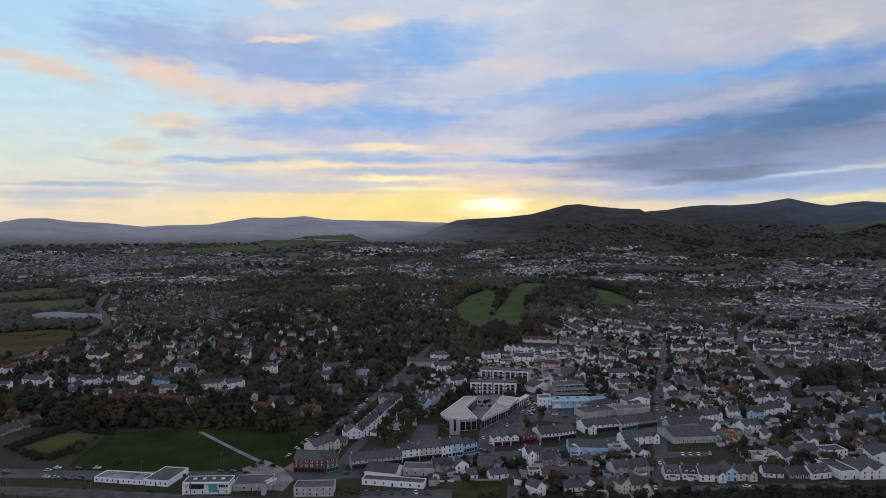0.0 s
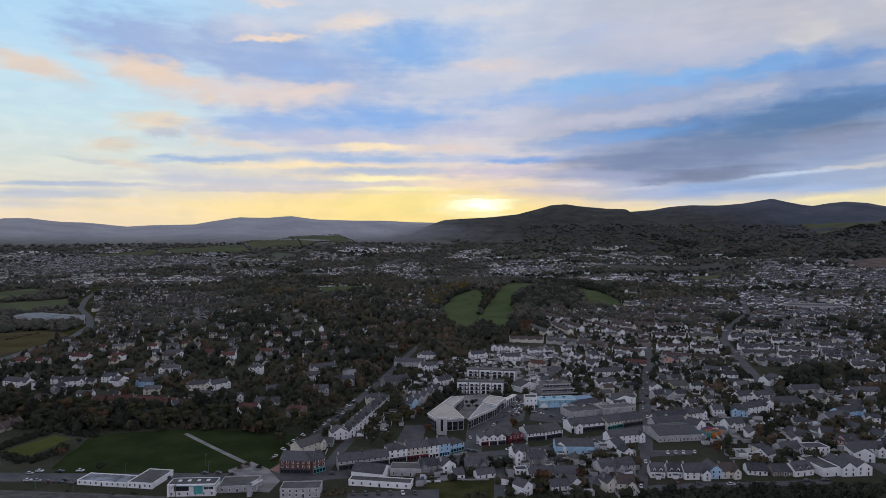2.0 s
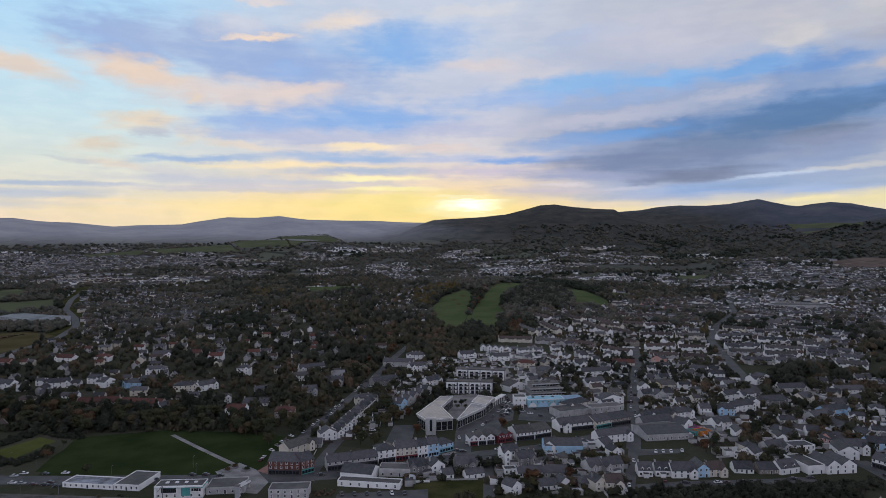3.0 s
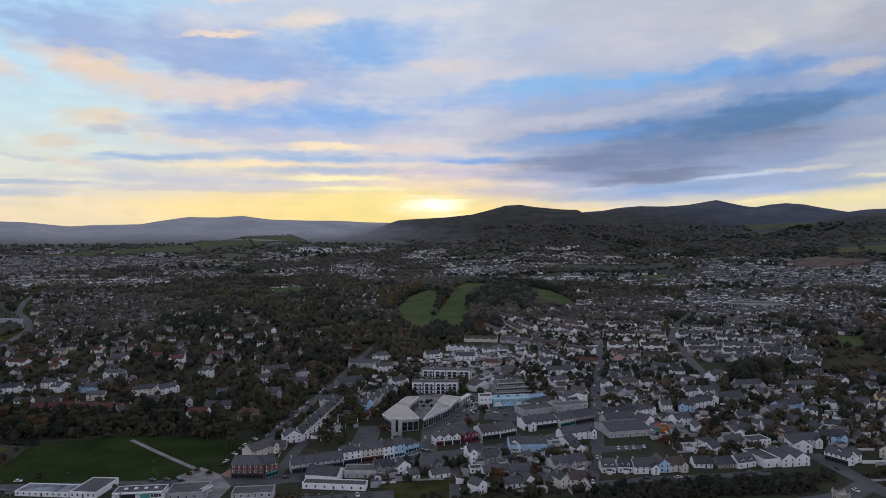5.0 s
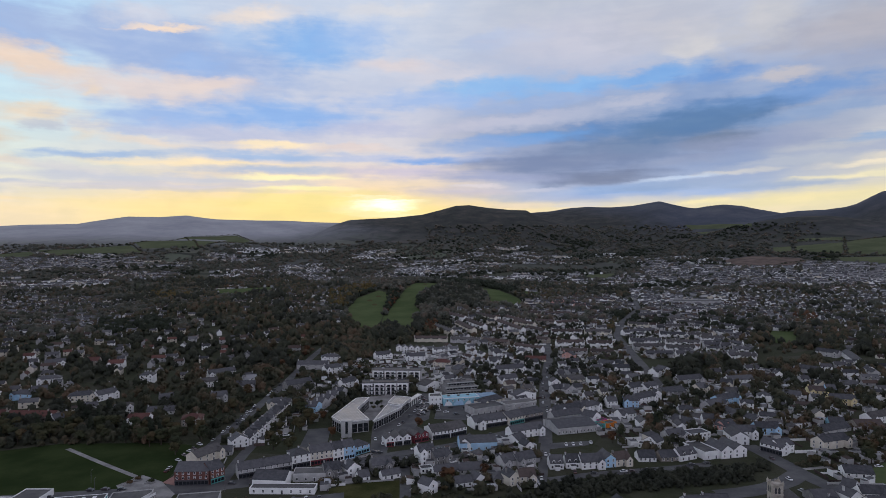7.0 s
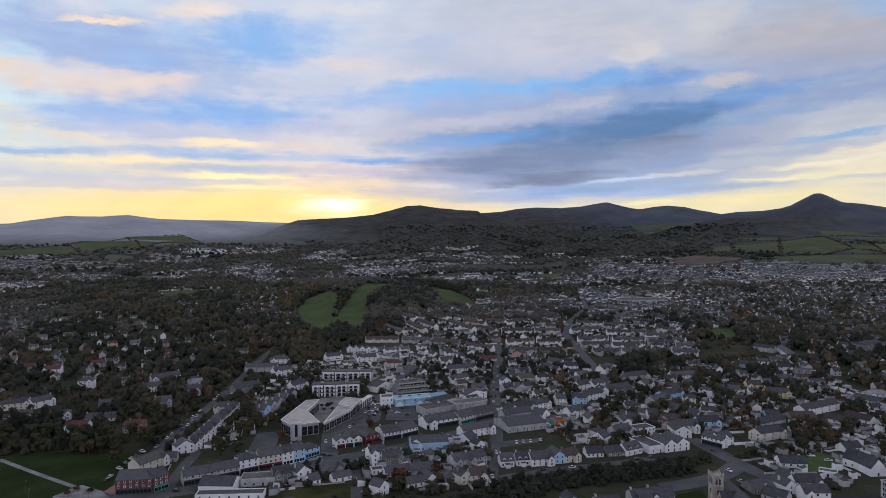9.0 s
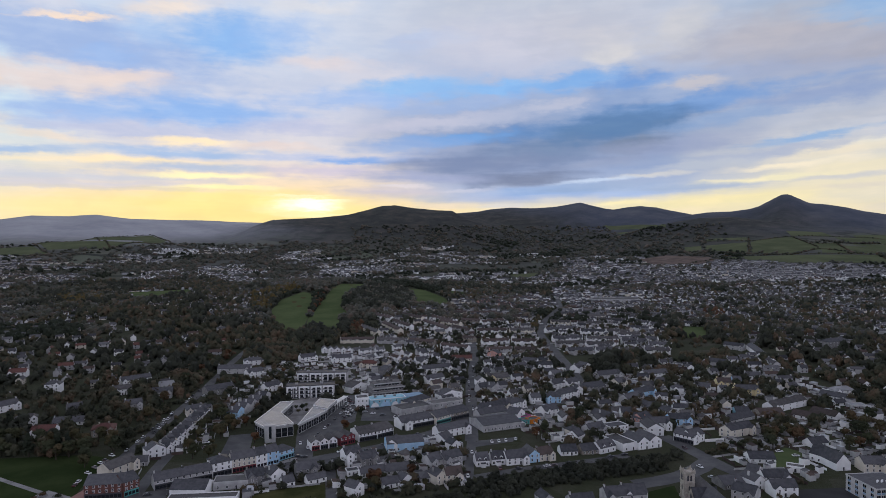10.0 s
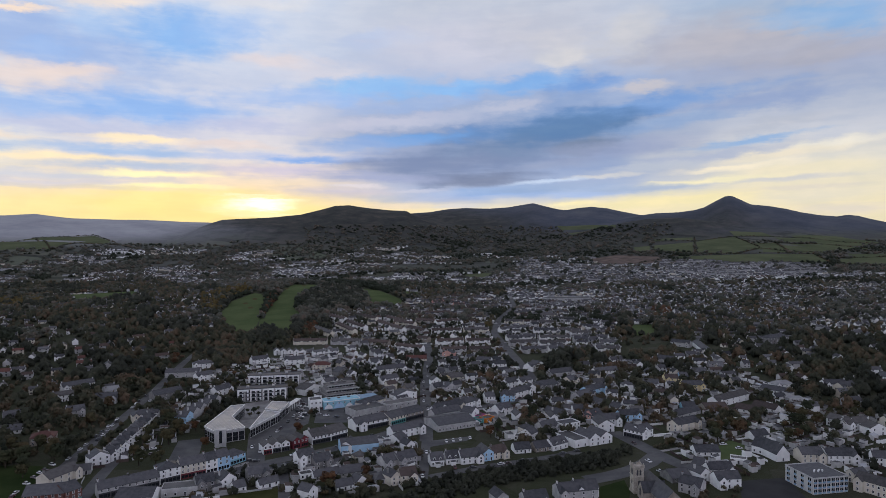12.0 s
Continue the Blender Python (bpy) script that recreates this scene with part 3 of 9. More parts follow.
    bp.inputs["Strength"].default_value, bp.inputs["Distance"].default_value = 0.6, 1.0
    k.put(bp.inputs["Height"], k.noise(at, 0.25, 6, 0.7).outputs[0])
    k.put(b.inputs["Normal"], bp.outputs[0])
    k.put(k.add("ShaderNodeOutputMaterial").inputs[0], b.outputs[0])
    MATS["open_land"] = m


land_material()

# ---- the land: a flat coastal town, rising slowly inland to a ring of hills ----
# ridges: distance, depth, and the way their crest runs as (bearing, slope seen from the town) in degrees
RIDGES = [
    (4750, 900, [(-60, 0.9), (-42, 1.0), (-34.6, 1.16), (-33.2, 1.39), (-31.6, 1.45), (-29.9, 1.25), (-28, 1.18), (-26, 0.92), (-25, 0.83), (-23.1, 0.98), (-20, 1.08),
                 (-18.7, 1.32), (-16.4, 1.67), (-14, 1.63), (-12.1, 1.78), (-9.7, 1.49), (-6.7, 1.39), (-3.2, 1.34), (0.3, 1.22), (6, 0.9), (12, 0.3)]),
    (3950, 700, [(-2.5, 0.0), (0.3, 1.1), (1.3, 1.42), (3.3, 1.57), (5.8, 1.70), (7.8, 1.89), (9.3, 2.27), (10.8, 2.70), (12, 2.78), (13.7, 2.51), (15.5, 2.29), (17.1, 2.22),
                 (17.45, 1.95), (19, 1.5), (22, 0.8), (25, 0.0)]),
    (4700, 800, [(12, 0.5), (15, 1.6), (17.4, 2.02), (19.2, 2.14), (20.5, 2.35), (22.3, 2.50), (24.4, 2.46), (26.1, 2.55), (27.3, 2.74), (28.3, 2.89), (29.2, 2.64), (30.4, 2.35),
                 (31.1, 2.25), (32.2, 2.42), (33.3, 2.52), (34.6, 2.38), (35.8, 2.05), (37.2, 1.75), (40, 1.2)]),
    (4250, 650, [(33, 0.4), (36, 1.5), (37.2, 1.72), (38.6, 1.87), (40.4, 1.89), (41.7, 2.05), (42.4, 2.27), (43.4, 2.85), (44.05, 3.20), (44.5, 3.20), (45.1, 2.90), (45.9, 2.47),
                 (47.2, 2.31), (48.4, 2.06), (49.5, 1.72), (50.7, 1.48), (51.8, 1.37), (52.5, 1.49), (53.2, 1.39), (53.9, 1.16), (54.9, 0.90), (60, 0.6), (75, 0.3)]),
    (3450, 380, [(30, -0.6), (33.5, 0.5), (36, 1.1), (38, 1.45), (40.5, 1.5), (42.5, 1.2), (45, 0.75), (49, 0.3), (53, -0.3), (58, -0.8)]),
]


def ease(v, lo, hi):
    v = min(1.0, max(0.0, (v - lo) / (hi - lo)))
    return v * v * (3 - 2 * v)


def crest(line, bearing):
    if bearing <= line[0][0] or bearing >= line[-1][0]:
        return None
    for (a, s), (b, t) in zip(line, line[1:]):
        if bearing <= b:
            return s + (t - s) * (bearing - a) / (b - a)


def rise(x, y):
    """Height of the land at a place."""
    d = math.hypot(x, y)
    bearing = math.degrees(math.atan2(x, y))
    front = ease(-abs(bearing - 8), -80, -55)
    z = 112 * ease(d, 1290, 4600) * front
    # the golf hill, and a long green drumlin
    z += 34 * math.exp(-((x - 150) / 290) ** 2 - ((y - 1380) / 290) ** 2)
    z += 38 * math.exp(-((x + 660) / 400) ** 2 - ((y - 3100) / 240) ** 2)
    # the slope of fields on the far side
    z += 46 * math.exp(-((bearing - 46) / 9) ** 2 - ((d - 2900) / 600) ** 2)
    low = z
    for far, deep, line in RIDGES:
        s = crest(line, bearing)
        if s is not None:
            top = EYE + far * math.tan(math.radians(s))
            z = max(z, low + (top - low) * math.exp(-((d - far) / deep) ** 2) if top > low else z)
    if d > 1500:
        z += ease(d, 1500, 3500) * 5 * noise.noise((x * 0.004, y * 0.004, 0.3))
    return z


def sheet(name, verts, faces, material, label, category, kind="structure", smooth=False):
    me = bpy.data.meshes.new(name)
    me.from_pydata(verts, [], faces)
    me.materials.append(MATS[material])
    if smooth:
        me.shade_smooth()
    return tagged(new(name, me), label, category, "", kind)


def land():
    turns = [-180 + 4 * i for i in range(34)] + [-44 + 0.2 * i for i in range(526)] + [62 + 4 * i for i in range(30)]
    rings = [120 * 1.0385 ** i for i in range(99)]
    verts = [(0, 0, 0)]
    for d in rings:
        for b in turns:
            x, y = d * math.sin(math.radians(b)), d * math.cos(math.radians(b))
            verts.append((x, y, rise(x, y)))
    n = len(turns)
    faces = [(0, 1 + (j + 1) % n, 1 + j) for j in range(n)]
    for i in range(len(rings) - 1):
        a, b = 1 + i * n, 1 + (i + 1) * n
        faces += [(a + j, a + (j + 1) % n, b + (j + 1) % n, b + j) for j in range(n)]
    sheet("ground", verts, faces, "open_land", "dark gardens and yards rising to hedged fields and haze-tinted moorland hills", "ground", smooth=True)


land()


def ribbon(name, line, width, material, label, category, lift=0.06):
    """A road, path or verge along a line of places, as a thin slab that follows the land."""
    pts = []
    for (xa, ya), (xb, yb) in zip(line, line[1:]):
        steps = max(1, int(math.hypot(xb - xa, yb - ya) / 12))
        pts += [(xa + (xb - xa) * i / steps, ya + (yb - ya) * i / steps) for i in range(steps)]
    pts.append(line[-1])
    # rounded corners
    for _ in range(3):
        pts = [pts[0]] + [((a[0] + 2 * b[0] + c[0]) / 4, (a[1] + 2 * b[1] + c[1]) / 4) for a, b, c in zip(pts, pts[1:], pts[2:])] + [pts[-1]]
    verts, faces = [], []
    for i, (x, y) in enumerate(pts):
        (xa, ya), (xb, yb) = pts[max(0, i - 1)], pts[min(len(pts) - 1, i + 1)]
        s = math.hypot(xb - xa, yb - ya) or 1
        nx, ny = -(yb - ya) / s * width / 2, (xb - xa) / s * width / 2
        for sx, sy in ((nx, ny), (-nx, -ny)):
            z = max(rise(x + sx, y + sy), rise(x, y)) + lift
            verts += [(x + sx, y + sy, z), (x + sx, y + sy, z - 0.5)]
        TAKEN.append((x, y, width / 2 + (1.8 if width > 6 else 1.0)))
        if i:
            o = 4 * i
            faces += [(o - 4, o, o + 2, o - 2), (o - 3, o + 1, o, o - 4)[::1], (o - 2, o + 2, o + 3, o - 1)]
    ob = sheet(name, verts, faces, material, label, category)
    return ob


def patch(name, corners, material, label, category, lift=0.05, kind="structure", keep=True):
    """A lawn, field, yard or car park: a gridded sheet inside a polygon, laid on the land."""
    cx, cy = sum(c[0] for c in corners) / len(corners), sum(c[1] for c in corners) / len(corners)
    # fan of rings from the middle out, so that it follows the land
    edge = []
    for (xa, ya), (xb, yb) in zip(corners, corners[1:] + corners[:1]):
        steps = max(1, int(math.hypot(xb - xa, yb - ya) / 15))
        edge += [(xa + (xb - xa) * i / steps, ya + (yb - ya) * i / steps) for i in range(steps)]
    rings = max(2, int(max(math.hypot(x - cx, y - cy) for x, y in edge) / 20))
    verts = [(cx, cy, rise(cx, cy) + lift)]
    n = len(edge)
    for r in range(1, rings + 1):
        for x, y in edge:
            px, py = cx + (x - cx) * r / rings, cy + (y - cy) * r / rings
            verts.append((px, py, rise(px, py) + lift))
    faces = [(0, 1 + j, 1 + (j + 1) % n) for j in range(n)]
    for r in range(rings - 1):
        a, b = 1 + r * n, 1 + (r + 1) * n
        faces += [(a + j, b + j, b + (j + 1) % n, a + (j + 1) % n) for j in range(n)]
    if keep:
        KEPT.append(corners)
    return sheet(name, verts, faces, material, label, category, kind)


TAKEN, KEPT = [], []     # discs taken by things; polygons kept clear of trees


def inside(poly, x, y):
    hit = False
    for (xa, ya), (xb, yb) in zip(poly, poly[1:] + poly[:1]):
        if (ya > y) != (yb > y) and x < (xb - xa) * (y - ya) / (yb - ya) + xa:
            hit = not hit
    return hit

# ---- building kit ----
CACHE = {}


def mesh_of(name, verts, faces, mats, which=None):
    me = bpy.data.meshes.new(name)
    me.from_pydata(verts, [], faces)
    for m in mats:
        me.materials.append(MATS[m])
    if which:
        me.polygons.foreach_set("material_index", which)
    return me


def cached(key, make):
    if key not in CACHE:
        CACHE[key] = make()
    return CACHE[key]


def part(name, me, parent, at=(0, 0, 0), turn=0.0, label=""):
    ob = new(name, me)
    ob.parent = parent
    ob.location, ob.rotation_euler = at, (0, 0, radians(turn))
    return tagged(ob, label) if label else ob


def thing(name, x, y, turn, label, category, group="", z=None, radius=0.0):
    ob = new(name)
    ob.location, ob.rotation_euler = (x, y, (rise(x, y) if z is None else z)), (0, 0, radians(turn))
    if radius:
        TAKEN.append((x, y, radius))
    return tagged(ob, label, category, group)


class Shape:
    """Collects boxes, prisms and slabs into one mesh."""

    def __init__(self):
        self.v, self.f, self.m = [], [], []

    def hexa(self, pts, m=0):
        o = len(self.v)
        self.v += pts
        for q in ((0, 3, 2, 1), (4, 5, 6, 7), (0, 1, 5, 4), (1, 2, 6, 5), (2, 3, 7, 6), (3, 0, 4, 7)):
            self.f.append(tuple(o + i for i in q))
            self.m.append(m)
        return self

    def box(self, x0, x1, y0, y1, z0, z1, m=0):
        return self.hexa([(x0, y0, z0), (x1, y0, z0), (x1, y1, z0), (x0, y1, z0), (x0, y0, z1), (x1, y0, z1), (x1, y1, z1), (x0, y1, z1)], m)

    def prism(self, outline, z0, z1, m=0, top=None):
        """An upright prism on a plan outline that runs anticlockwise."""
        o, n = len(self.v), len(outline)
        self.v += [(x, y, z0) for x, y in outline] + [(x, y, z1) for x, y in (top or outline)]
        self.f += [tuple(o + n + i for i in range(n)), tuple(o + i for i in reversed(range(n)))]
        self.f += [(o + i, o + (i + 1) % n, o + n + (i + 1) % n, o + n + i) for i in range(n)]
        self.m += [m] * (n + 2)
        return self

    def poly(self, pts, m=0):
        o = len(self.v)
        self.v += pts
        self.f.append(tuple(o + i for i in range(len(pts))))
        self.m.append(m)
        return self

    def tube(self, x, y, r, z0, z1, m=0, sides=8, r1=None):
        a = [(x + r * math.cos(2 * math.pi * i / sides), y + r * math.sin(2 * math.pi * i / sides)) for i in range(sides)]
        b = [(x + (r1 or r) * math.cos(2 * math.pi * i / sides), y + (r1 or r) * math.sin(2 * math.pi * i / sides)) for i in range(sides)]
        return self.prism(a, z0, z1, m, b)

    def mesh(self, name, *mats):
        return mesh_of(name, self.v, self.f, mats, self.m)


def gable_walls(w, d, h, up, wall):
    s = Shape()
    x, y = w / 2, d / 2
    s.poly([(-x, -y, -1), (x, -y, -1), (x, -y, h), (-x, -y, h)])
    s.poly([(x, y, -1), (-x, y, -1), (-x, y, h), (x, y, h)])
    s.poly([(x, -y, -1), (x, y, -1), (x, y, h), (x, 0, h + up), (x, -y, h)])
    s.poly([(-x, y, -1), (-x, -y, -1), (-x, -y, h), (-x, 0, h + up), (-x, y, h)])
    return s.mesh("wall", wall)


def gable_roof(w, d, h, up, roof, over=0.3, gable=0.15):
    s = Shape()
    x, y, t = w / 2 + gable, d / 2 + over, 0.22
    drop = over * up / (d / 2)
    for k in (-1, 1):
        pts = [(-x, k * y, h - drop), (x, k * y, h - drop), (x, 0, h + up), (-x, 0, h + up)]
        pts = pts if k < 0 else [pts[1], pts[0], pts[3], pts[2]]
        s.hexa([(a, b, c + 0.02) for a, b, c in pts] + [(a, b, c + t) for a, b, c in pts])
    s.box(-x, x, -0.15, 0.15, h + up + t - 0.06, h + up + t + 0.10)
    return s.mesh("roof", roof)


def hip_roof(w, d, h, up, roof, over=0.35):
    s = Shape()
    x, y = w / 2 + over, d / 2 + over
    r = max(0.2, x - y)
    s.box(-x, x, -y, y, h - 0.05, h + 0.15)
    a, b, c, e = (-x, -y, h + 0.15), (x, -y, h + 0.15), (x, y, h + 0.15), (-x, y, h + 0.15)
    p, q = (-r, 0, h + up), (r, 0, h + up)
    s.poly([a, b, q, p]), s.poly([c, e, p, q]), s.poly([b, c, q]), s.poly([e, a, p])
    return s.mesh("roof", roof)


def flat_roof(w, d, h, roof, rim, edge=0.5):
    s = Shape()
    x, y = w / 2, d / 2
    s.box(-x + 0.3, x - 0.3, -y + 0.3, y - 0.3, h - 0.2, h + 0.05, 0)
    for x0, x1, y0, y1 in ((-x, x, -y, -y + 0.3), (-x, x, y - 0.3, y), (-x, -x + 0.3, -y + 0.3, y - 0.3), (x - 0.3, x, -y + 0.3, y - 0.3)):
        s.box(x0, x1, y0, y1, h - 0.2, h + edge, 1)
    return s.mesh("roof", roof, rim)


def chimney_mesh(wall, tall=0.95, wide=1.1):
    s = Shape()
    s.box(-wide / 2, wide / 2, -0.35, 0.35, -1.2, tall)
    s.box(-wide / 2 - 0.08, wide / 2 + 0.08, -0.43, 0.43, tall, tall + 0.15)
    return s.mesh("chimney", wall)


def chimney(wall, ob, at, pots=True):
    wall = {"white_render": "grey_render", "cream_render": "grey_stone", "blue_render": "grey_render"}.get(wall, wall)
    stack = part("chimney", cached(("ch", wall), lambda: chimney_mesh(wall)), ob, at, 90)
    for i in (-0.28, 0.28) if pots else ():
        part("pot", cached(("pot",), lambda: Shape().tube(0, 0, 0.14, 0, 0.5, 0, 6, 0.10).mesh("pot", "red_tile_roof")), stack, (i, 0, 1.10))


def lattice(name, xs, zs, deep, mats):
    """A framed sheet: bars in every other row and column, glass set back between them, all one piece."""
    nx, nz = len(xs), len(zs)
    v = [(x, -deep, z) for z in zs for x in xs]
    f, m = [], []
    for j in range(nz - 1):
        for i in range(nx - 1):
            a, b, c, e = j * nx + i, j * nx + i + 1, (j + 1) * nx + i + 1, (j + 1) * nx + i
            if i % 2 and j % 2:
                o = len(v)
                v += [(v[q][0], -0.02, v[q][2]) for q in (a, b, c, e)]
                f += [(a, b, o + 1, o), (b, c, o + 2, o + 1), (c, e, o + 3, o + 2), (e, a, o, o + 3), (o, o + 1, o + 2, o + 3)]
                m += [0, 0, 0, 0, 1]
            else:
                f.append((a, b, c, e))
                m.append(0)
    rim = [i for i in range(nx)] + [j * nx + nx - 1 for j in range(1, nz)] + [(nz - 1) * nx + i for i in reversed(range(nx - 1))] + [j * nx for j in reversed(range(1, nz - 1))]
    o = len(v)
    v += [(v[q][0], 0.05, v[q][2]) for q in rim]
    n = len(rim)
    f += [(rim[(i + 1) % n], rim[i], o + i, o + (i + 1) % n) for i in range(n)]
    m += [0] * n
    return mesh_of(name, v, f, mats, m)


def window_mesh(w, h, frame="white_paint"):
    return lattice("window", [-w / 2, -w / 2 + 0.1, w / 2 - 0.1, w / 2], [-0.08, 0.08, h * 0.48, h * 0.48 + 0.08, h - 0.1, h], 0.09, (frame, "window_glass"))


def door_mesh(w, h, paint="dark_paint"):
    return lattice("door", [-w / 2 - 0.12, -w / 2, w / 2, w / 2 + 0.12], [0, 0.05, h, h + 0.12], 0.1, ("white_paint", paint))


def shopfront_mesh(w, h, paint="dark_paint"):
    n = max(2, round(w / 1.9))
    xs = [x for i in range(n + 1) for x in (-w / 2 + (w - 0.24) * i / n, -w / 2 + (w - 0.24) * i / n + 0.24)]
    return lattice("shopfront", xs, [0, 0.5, h - 0.75, h], 0.18, (paint, "window_glass"))


def dormer_mesh(wall, roof):
    s = Shape()
    s.box(-0.8, 0.8, 0, 2.2, -0.6, 1.0, 0)
    s.poly([(-0.8, 0, 1.0), (0.8, 0, 1.0), (0, 0, 1.8)], 0)
    for k in (-1, 1):
        pts = [(k * 1.0, -0.2, 0.9), (k * 1.0, 2.4, 0.9), (0, 2.4, 1.85), (0, -0.2, 1.85)]
        pts = pts if k > 0 else pts[::-1]
        s.hexa(pts + [(a, b, c + 0.14) for a, b, c in pts], 1)
    s.box(-0.5, 0.5, -0.04, 0.02, 0.0, 0.95, 2)
    return s.mesh("dormer", wall, roof, "window_glass")


WORDS = {"white_render": "white-rendered", "cream_render": "cream-rendered", "grey_render": "grey pebble-dashed", "blue_render": "pale blue rendered",
         "pink_render": "pink rendered", "yellow_render": "yellow rendered", "red_brick": "red brick", "stone_wall": "stone", "grey_stone": "grey stone",
         "turquoise_render": "turquoise", "maroon_paint": "dark red painted", "dark_paint": "black-painted", "white_concrete": "white concrete",
         "slate_roof": "slate", "grey_tile_roof": "grey tiled", "brown_tile_roof": "brown tiled", "red_tile_roof": "red tiled", "flat_roof": "flat felt",
         "zinc_roof": "pale metal", "old_sheet": "dull steel sheet", "steel_sheet": "steel sheet", "white_paint": "white"}
STOREY = {1: "single-storey", 2: "two-storey", 3: "three-storey", 4: "four-storey"}


def house(x, y, turn, w, d, floors=2, wall="white_render", roof="slate_roof", kind="gable", stacks=1, bays=3, shop="", detail=2,
          group="", high=0.0, up=0.0, dormers=0, name="house", porch=False, say=""):
    """One house, its front to the local -y. detail 2: windows and doors on both long sides, 1: on the front alone, 0: none."""
    label = say or "%s %s house with a %s roof" % (STOREY.get(floors, "tall"), WORDS[wall], WORDS[roof])
    h = high or 2.5 * floors + 0.1
    up = up or min(3.0, 0.36 * d)
    if kind == "cross":
        ob = thing(name, x, y, turn, label, "house" if name == "house" else name.replace("_", " "), group, None, max(w, d) * 0.5)
        part("wall", cached(("gw", w, d, h, up, wall), lambda: gable_walls(w, d, h, up, wall)), ob, (0, 0, 0), 90)
        part("roof", cached(("gr", w, d, h, up, roof), lambda: gable_roof(w, d, h, up, roof)), ob, (0, 0, 0), 90)
        w, d = d, w
    else:
        ob = thing(name, x, y, turn, label, "house" if name == "house" else name.replace("_", " "), group, None, max(w, d) * 0.5)
        if kind == "gable":
            part("wall", cached(("gw", w, d, h, up, wall), lambda: gable_walls(w, d, h, up, wall)), ob)
            part("roof", cached(("gr", w, d, h, up, roof), lambda: gable_roof(w, d, h, up, roof)), ob)
        else:
            part("wall", cached(("bx", w, d, h, wall), lambda: Shape().box(-w / 2, w / 2, -d / 2, d / 2, -1, h).mesh("wall", wall)), ob)
            if kind == "hip":
                part("roof", cached(("hr", w, d, h, up, roof), lambda: hip_roof(w, d, h, up, roof)), ob)
            else:
                up = 0.5
                part("roof", cached(("fr", w, d, h, roof, wall), lambda: flat_roof(w + 0.1, d + 0.1, h, roof, wall)), ob)
    top = h + up
    for i in range(stacks):
        cx = 0 if stacks == 1 and kind == "hip" else (-1 if i % 2 == 0 else 1) * (w / 2 - (0.6 if kind != "hip" else w * 0.3)) * (1 if i < 2 else 0)
        chimney(wall, ob, (cx, 0, top - (0.5 if kind == "hip" else 0.0)), math.hypot(x, y) < 480)
    for i in range(dormers):
        part("dormer", cached(("do", wall, roof), lambda: dormer_mesh(wall, roof)), ob, (w * ((i + 0.5) / dormers - 0.5) * 0.9, -d / 2 + 0.3, h + 0.25))
    if detail:
        sides = (0, 180) if detail > 1 else (0,)
        for side in sides:
            for f in range(floors):
                if f == 0 and shop and side == 0:
                    part("shopfront", cached(("sh", w, shop), lambda: shopfront_mesh(w - 0.6, 3.0, shop)), ob, (0, -d / 2 - 0.01, 0))
                    continue
                for b in range(bays):
                    lx = w * ((b + 0.5) / bays - 0.5)
                    ly = -d / 2 - 0.01
                    c, s = math.cos(radians(side)), math.sin(radians(side))
                    z = 0.85 + (h - 0.2) / floors * f + (0.25 if shop else 0)
                    if f == 0 and b == bays // 2 and not shop:
                        part("door", cached(("dr",), lambda: door_mesh(1.0, 2.1)), ob, (lx * c - ly * s, lx * s + ly * c, 0), side)
                    else:
                        part("window", cached(("wi",), lambda: window_mesh(1.15, 1.45)), ob, (lx * c - ly * s, lx * s + ly * c, z), side)
    if name == "house" and kind in ("gable", "hip") and not shop and w >= 9 and floors > 1:
        # a gabled bay runs out to the front at one end, a low lean-to behind
        bx, bw, bd = (w / 2 - 2.4) * (1 if int(x * 3) % 2 else -1), 4.2, 2.2
        bay = part("bay", cached(("bay", wall, round(h, 1)), lambda: gable_walls(bd + 3.0, bw, h - 0.1, 1.9, wall)), ob, (bx, -d / 2 - bd / 2 + 1.5, 0), 90)
        part("bay_roof", cached(("bayr", roof, round(h, 1)), lambda: gable_roof(bd + 3.0, bw, h - 0.1, 1.9, roof, 0.25, 0.1)), bay)
        for f in range(floors if detail else 0):
            part("window", cached(("wi",), lambda: window_mesh(1.15, 1.45)), bay, (-(bd + 3.0) / 2 - 0.01, 0, 0.85 + (h - 0.2) / floors * f), -90)
        part("lean_to", cached(("lt", wall, roof), lambda: Shape().box(-2.6, 2.6, 0, 3.0, -1, 2.4).hexa([(-2.8, -0.05, 2.4), (2.8, -0.05, 2.4), (2.8, 3.2, 2.4), (-2.8, 3.2, 2.4), (-2.8, -0.05, 3.5), (2.8, -0.05, 3.5), (2.8, 3.2, 2.55), (-2.8, 3.2, 2.55)], 1).mesh("lean_to", wall, roof)), ob, (-bx * 0.6, d / 2 - 0.02, 0))
    if porch:
        part("porch", cached(("po", wall, roof), lambda: Shape().box(-1.3, 1.3, -2.0, 0.0, 0, 2.3).box(-1.5, 1.5, -2.2, 0, 2.3, 2.5, 1).mesh("porch", wall, roof)), ob, (0, -d / 2 + 0.02, 0))
    return ob


